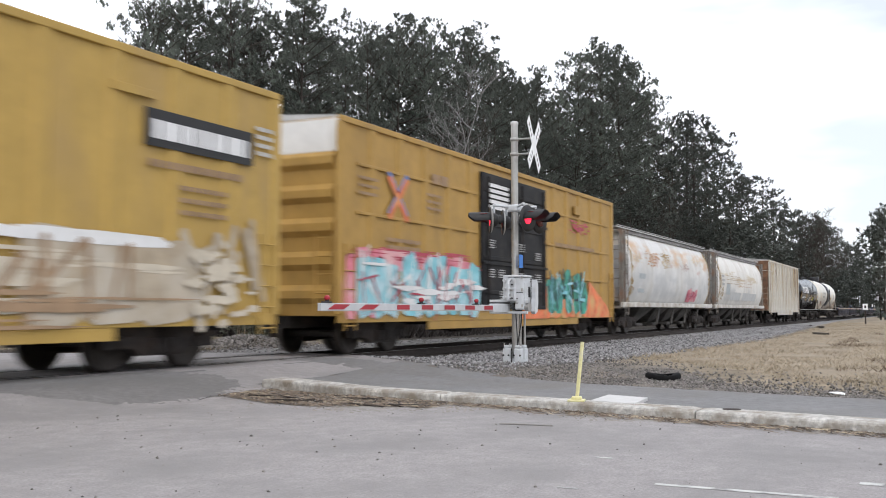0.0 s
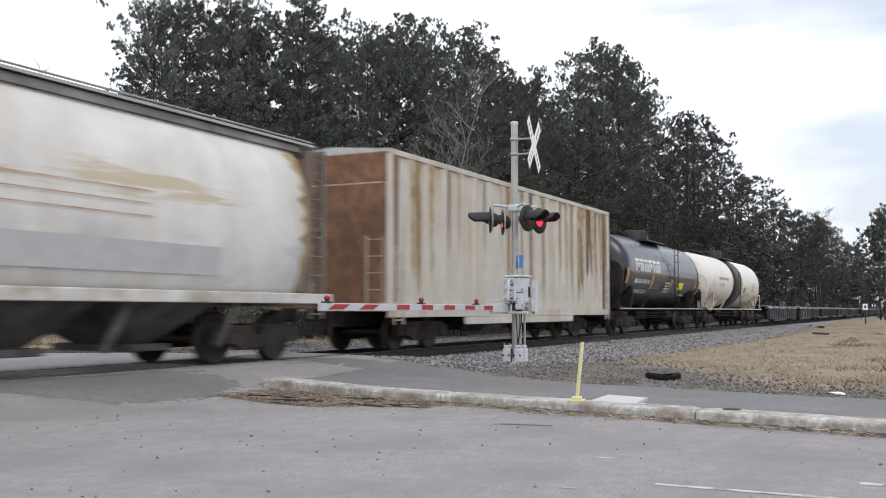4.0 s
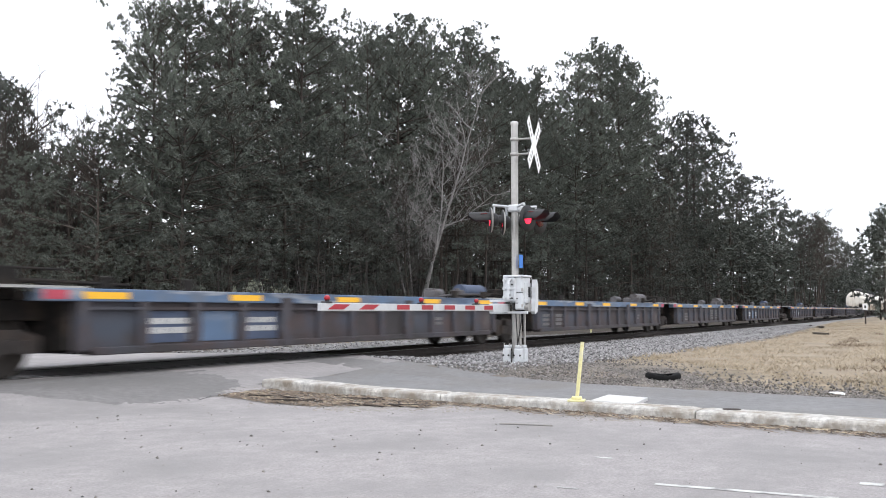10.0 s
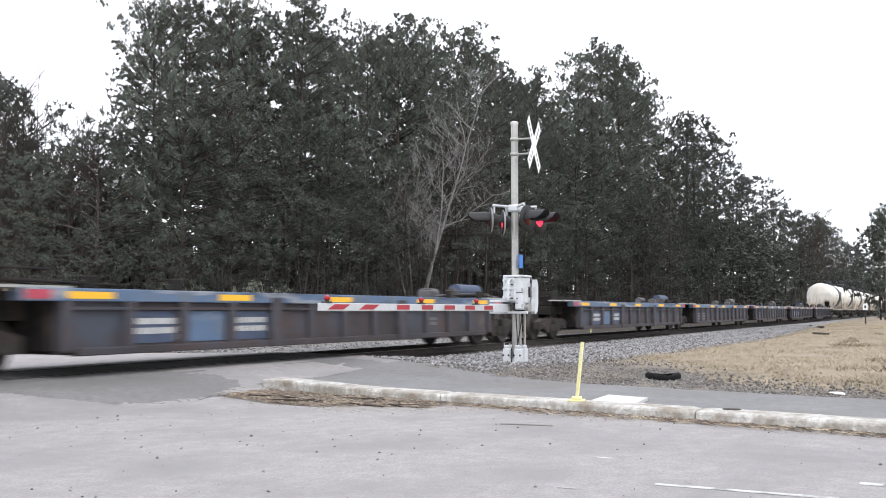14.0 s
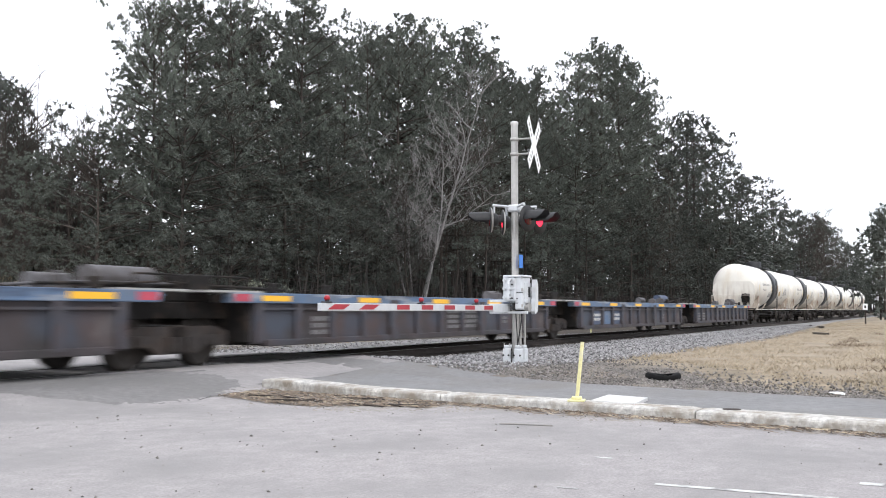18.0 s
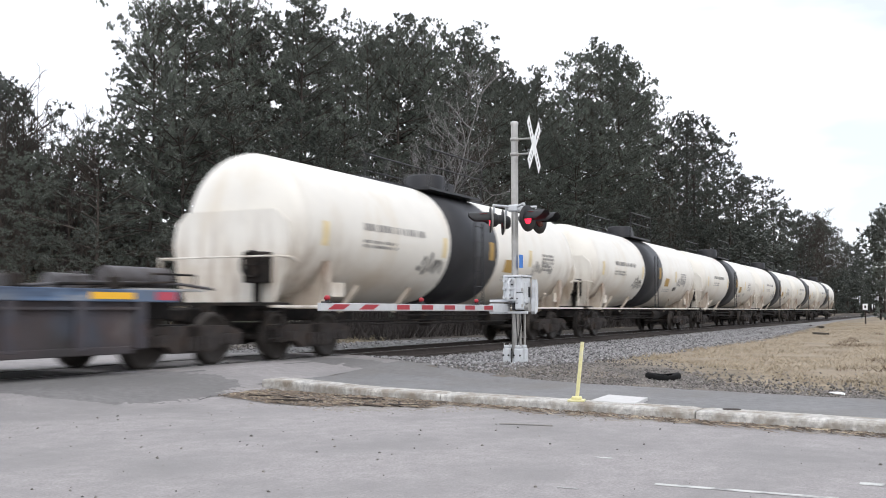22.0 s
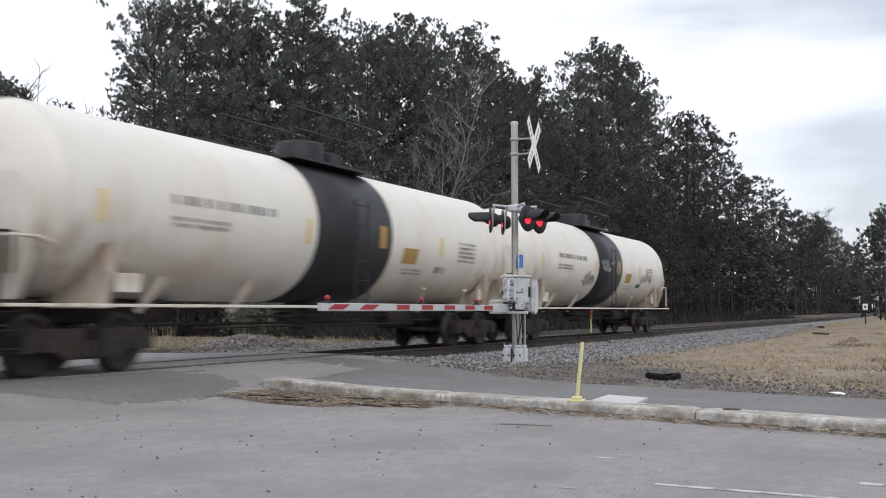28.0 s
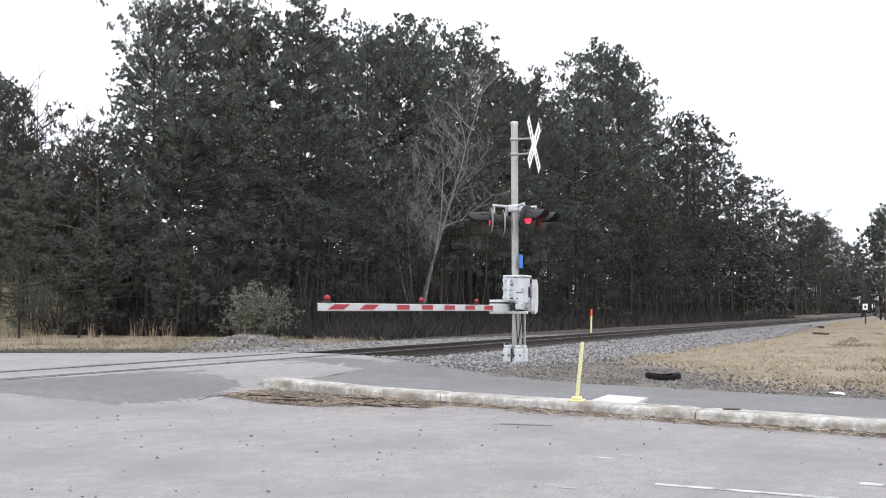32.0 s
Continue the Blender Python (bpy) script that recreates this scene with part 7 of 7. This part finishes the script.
def white_tank(r, label, soiled):
    car, dec = tank(label, 18.5, TANK_WHITE, True, r)
    dec("lettering", -5.7, 2.86, 2.8, 0.24, INK_GREY)
    dec("lettering", -5.7, 2.5, 1.5, 0.2, INK_GREY, 2)
    dec("lettering", 2.2, 1.95, 1.0, 0.16, INK_GREY, 2)
    dec("lettering", 3.9, 2.05, 0.5, 0.24, INK)
    dec("lettering", 5.0, 2.72, 1.0, 0.55, INK_GREY, 5)
    dec("reflector", 2.1, 2.42, 0.72, 0.36, OCHRE, 1, True)
    dec("reflector", 0.95, 2.85, 0.3, 0.5, OCHRE, 1, True)
    for x in (-7.3, -1.9, 3.9):
        dec("reflector", x, 2.78, 0.2, 0.5, PALE_OCHRE, 1, True)
    if soiled:
        for x, z, w, h, n in ((-3.1, 1.85, 1.3, 0.55, 5), (4.2, 2.0, 1.7, 0.5, 6)):
            g = scribble(x, z, w, h, 0.0, r, n, 0.024)
            g.v = [(px, -math.sqrt(1.535 ** 2 - (pz - 2.66) ** 2), pz) for px, py, pz in g.v]
            part("graffiti_tag", g, INK if x < 0 else INK_GREY, car, "scrawled sprayed tag")
    return car


G_ = white_tank(r, "off-white tank car with a black band and rust-stained saddles", False)
CARS.append((G_, 117.9))
H_ = white_tank(r, "off-white tank car with a black band and sprayed tags", True)
TANK_AT = [324.45 + 18.53 * k for k in range(6)]
for k, q in enumerate(TANK_AT):
    q -= 0.3 if k == 5 else 0.0
    CARS.append((H_ if k == 0 else copy_thing(H_ if k % 2 else G_, Matrix()), q))
g = scribble(-1.1, 2.4, 1.9, 0.5, 0.0, r, 6, 0.03)
g.v = [(px, -math.sqrt(1.535 ** 2 - (pz - 2.66) ** 2), pz) for px, py, pz in g.v]
part("graffiti_tag", g, INK_FADE, CARS[-1][0], "pale sprayed tag across the band")


def well(r, variant):
    """One unit of an articulated well car: deep side sills with posts, blue top chord, end decks."""
    car = thing("well_car", "empty container well car, weathered grey with a faded blue top edge", "well car", "cars of the train")
    P = 9.04
    W = 7.45
    for s in (-1, 1):
        y0, y1 = sorted((s * 1.38, s * 1.46))
        part("side_sheet", Geo().box(-W, W, y0, y1, 0.36, 1.1), WELL_GREY, car, "weathered grey side sheet")
        y0, y1 = sorted((s * 1.32, s * 1.54))
        part("top_chord", Geo().box(-W - 0.7, W + 0.7, y0, y1, 1.10, 1.29, 0.015), WELL_BLUE, car, "faded blue top chord")
        part("bottom_chord", Geo().box(-W + 0.3, W - 0.3, y0, y1, 0.31, 0.43, 0.015), WELL_GREY, car)
    part("ledge", Geo().box(-W, W, -1.53, -1.46, 0.98, 1.02), WELL_GREY, car)
    post_geo = Geo().box(-0.09, 0.09, -0.10, 0.0, 0.38, 1.1, 0.015).mesh("post", WELL_GREY)
    for i in range(13):
        x = -W + 0.1 + (2 * W - 0.2) * i / 12
        part("post", post_geo, WELL_GREY, car, at=(x, -1.45, 0))
    wide = Geo().box(-0.16, 0.16, -0.13, 0.0, 0.31, 1.2, 0.015).mesh("post", WELL_GREY)
    for x in (-2.4, 2.4):
        part("post", wide, WELL_GREY, car, "broad side post", at=(x, -1.45, 0))
    refl = Geo().box(-0.44, 0.44, -0.006, 0.0, -0.052, 0.052).mesh("reflector", REFLECT)
    for x in (-7.0, -3.6, -0.2, 3.4, 6.7):
        part("reflector", refl, REFLECT, car, at=(x + r.uniform(-.2, .2), -1.541, 1.19))
    part("floor", Geo().box(-W + 0.2, W - 0.2, -1.38, 1.38, 0.33, 0.40), GRIME, car)
    for s in (-1, 1):
        part("end_deck", Geo().box(min(s * W, s * (P - 0.35)), max(s * W, s * (P - 0.35)), -0.9, 0.9, 0.82, 1.12, 0.02).box(min(s * W, s * (W + 0.12)), max(s * W, s * (W + 0.12)), -1.4, 1.4, 0.4, 1.25), GRIME, car)
        for q in (-1, 1):
            part("walkway", Geo().box(min(s * (W - 0.2), s * (P - 0.2)), max(s * (W - 0.2), s * (P - 0.2)), q * 1.2 - 0.3, q * 1.2 + 0.3, 1.28, 1.32), GALV, car, "galvanised end walkway")
        part("handrail", Geo().path([(s * (W + 0.2), -1.45, 1.3), (s * (W + 0.2), -1.45, 1.55), (s * (P - 0.4), -1.45, 1.55), (s * (P - 0.4), -1.45, 1.3)], 0.02), GRIME, car)
        part("red_patch", Geo().box(s * (W + 0.42) - 0.22, s * (W + 0.42) + 0.22, -1.546, -1.540, 1.13, 1.26), G_RED, car, "dull red patch on the chord")
        part("brake_pipe", Geo().path([(s * (W - 1.4), -1.1, 1.36), (s * (W + 0.2), -1.0, 1.40), (s * (P - 0.5), -0.6, 1.42), (s * (P - 0.1), -0.3, 1.36)], 0.03).path([(s * (W - 0.5), -0.7, 1.34), (s * (P - 0.1), -0.8, 1.46)], 0.022), GRIME, car)
        for q in (0.6, 2.4):
            part("guide", Geo().box(s * (W - q) - 0.1, s * (W - q) + 0.1, -1.5, -1.38, 1.29, 1.48, 0.02), GRIME, car)
    part("air_reservoir", Geo().tube((W + 0.35, -0.25, 1.52), (P + 0.2, -0.25, 1.52), 0.2, 0.2, 14), RESERVOIR if variant == 1 else GEAR_GREY, car)
    part("brake_cylinder", Geo().tube((W - 0.1, 0.55, 1.45), (W + 0.7, 0.55, 1.45), 0.15, 0.15, 12), GEAR_GREY, car)
    part("brake_line", Geo().path([(W - 1.6, -0.4, 1.33), (W - 0.3, -0.5, 1.42), (P + 0.3, -0.45, 1.44), (P + 1.2, -0.5, 1.36)], 0.03), GEAR_GREY, car)
    for xx, hh in ((W - 2.2, 0.2), (W - 0.75, 0.24)):
        part("valve_block", Geo().box(xx, xx + 0.3, -0.8, -0.5, 1.2, 1.29 + hh, 0.03).box(xx + 0.08, xx + 0.2, -0.7, -0.6, 1.29 + hh, 1.34 + hh, 0.01), GEAR_GREY, car)
    part("brake_housing", Geo().box(-P + 0.5, -P + 1.1, -0.9, -0.3, 1.12, 1.6, 0.03), GRIME, car)
    part("lettering", bars(-5.6, 0.85, 0.9, 0.4, 3, -1.465, r), INK_DIM, car)
    part("lettering", bars(3.6, 0.8, 0.7, 0.22, 2, -1.465, r), INK_DIM, car)
    if variant == 1:
        for k, x in enumerate((-6.15, -4.9, -3.65)):
            part("blue_panel", Geo().box(x, x + 1.06, -1.470, -1.464, 0.46, 0.96), WELL_BLUE if k == 1 else RESERVOIR, car, "blue side panel")
        part("lettering", bars(-6.05, 0.85, 0.95, 0.3, 2, -1.476, r), INK_FADE, car)
        part("lettering", bars(-3.6, 0.85, 0.95, 0.3, 2, -1.476, r), INK_FADE, car)
    if variant == 0:
        part("lettering", bars(0.45, 0.98, 0.75, 0.5, 4, -1.470, r), INK_DIM, car)
        part("lettering", bars(1.4, 0.98, 0.8, 0.5, 4, -1.470, r), INK_DIM, car)
    if variant == 2:
        part("tag_plate", Geo().box(-1.2, -0.9, -1.470, -1.464, 0.6, 0.9), YELLOW_SIGN, car)
        part("lettering", bars(-6.8, 0.85, 0.9, 0.4, 3, -1.470, r), INK_DIM, car)
    truck(car, P)
    return car


WELLS = [well(r, v) for v in range(3)]
for base in (128.6, 223.4):
    for k in range(5):
        q = base + 18.08 * k + 9.04
        src = WELLS[(k + (1 if base > 200 else 0)) % 3]
        car = copy_thing(src, Matrix())
        CARS.append((car, q))
        if k == 0:
            truck(car, -9.04)
            coupler(car, -9.6, -1)
        if k == 4:
            coupler(car, 9.6, 1)

for w in WELLS:
    for o in [w, *w.children_recursive]:
        bpy.data.objects.remove(o)


def flash_rows(first):
    """Added flaps imitate flashing: they swing up by turns, 48 times a minute."""
    period, rows = 1.238, []
    t = 28.0 - 23 * period - (0.0 if first else period / 2)
    up, down = pose(0.026, 0, 0.122, 0, -86, 0), pose(0.026, 0, 0.122)
    rows.append((0.0, up if (0.0 - t) % period < period / 2 else down))
    while t < 32:
        for when, a, b in ((t, down, up), (t + period / 2, up, down)):
            if 0.1 < when < 31.85:
                rows += [(when - 0.034, a), (when + 0.034, b)]
        t += period
    rows.append((32.0, up if (32.0 - t) % period < period / 2 else down))
    return rows


def motions():
    """The whole train rolls towards -x, slowing a little; added flaps make the signal flash."""
    for flap, first in LENS_FLAPS:
        walk(flap, flash_rows(first))
    for car, q in CARS:
        walk(car, [(t, pose(q - SPEED * t + 0.5 * SLOWING * t * t, TRACK_Y, RAIL_Z)) for t in lin(0.0, 32.0, 17)])


motions()
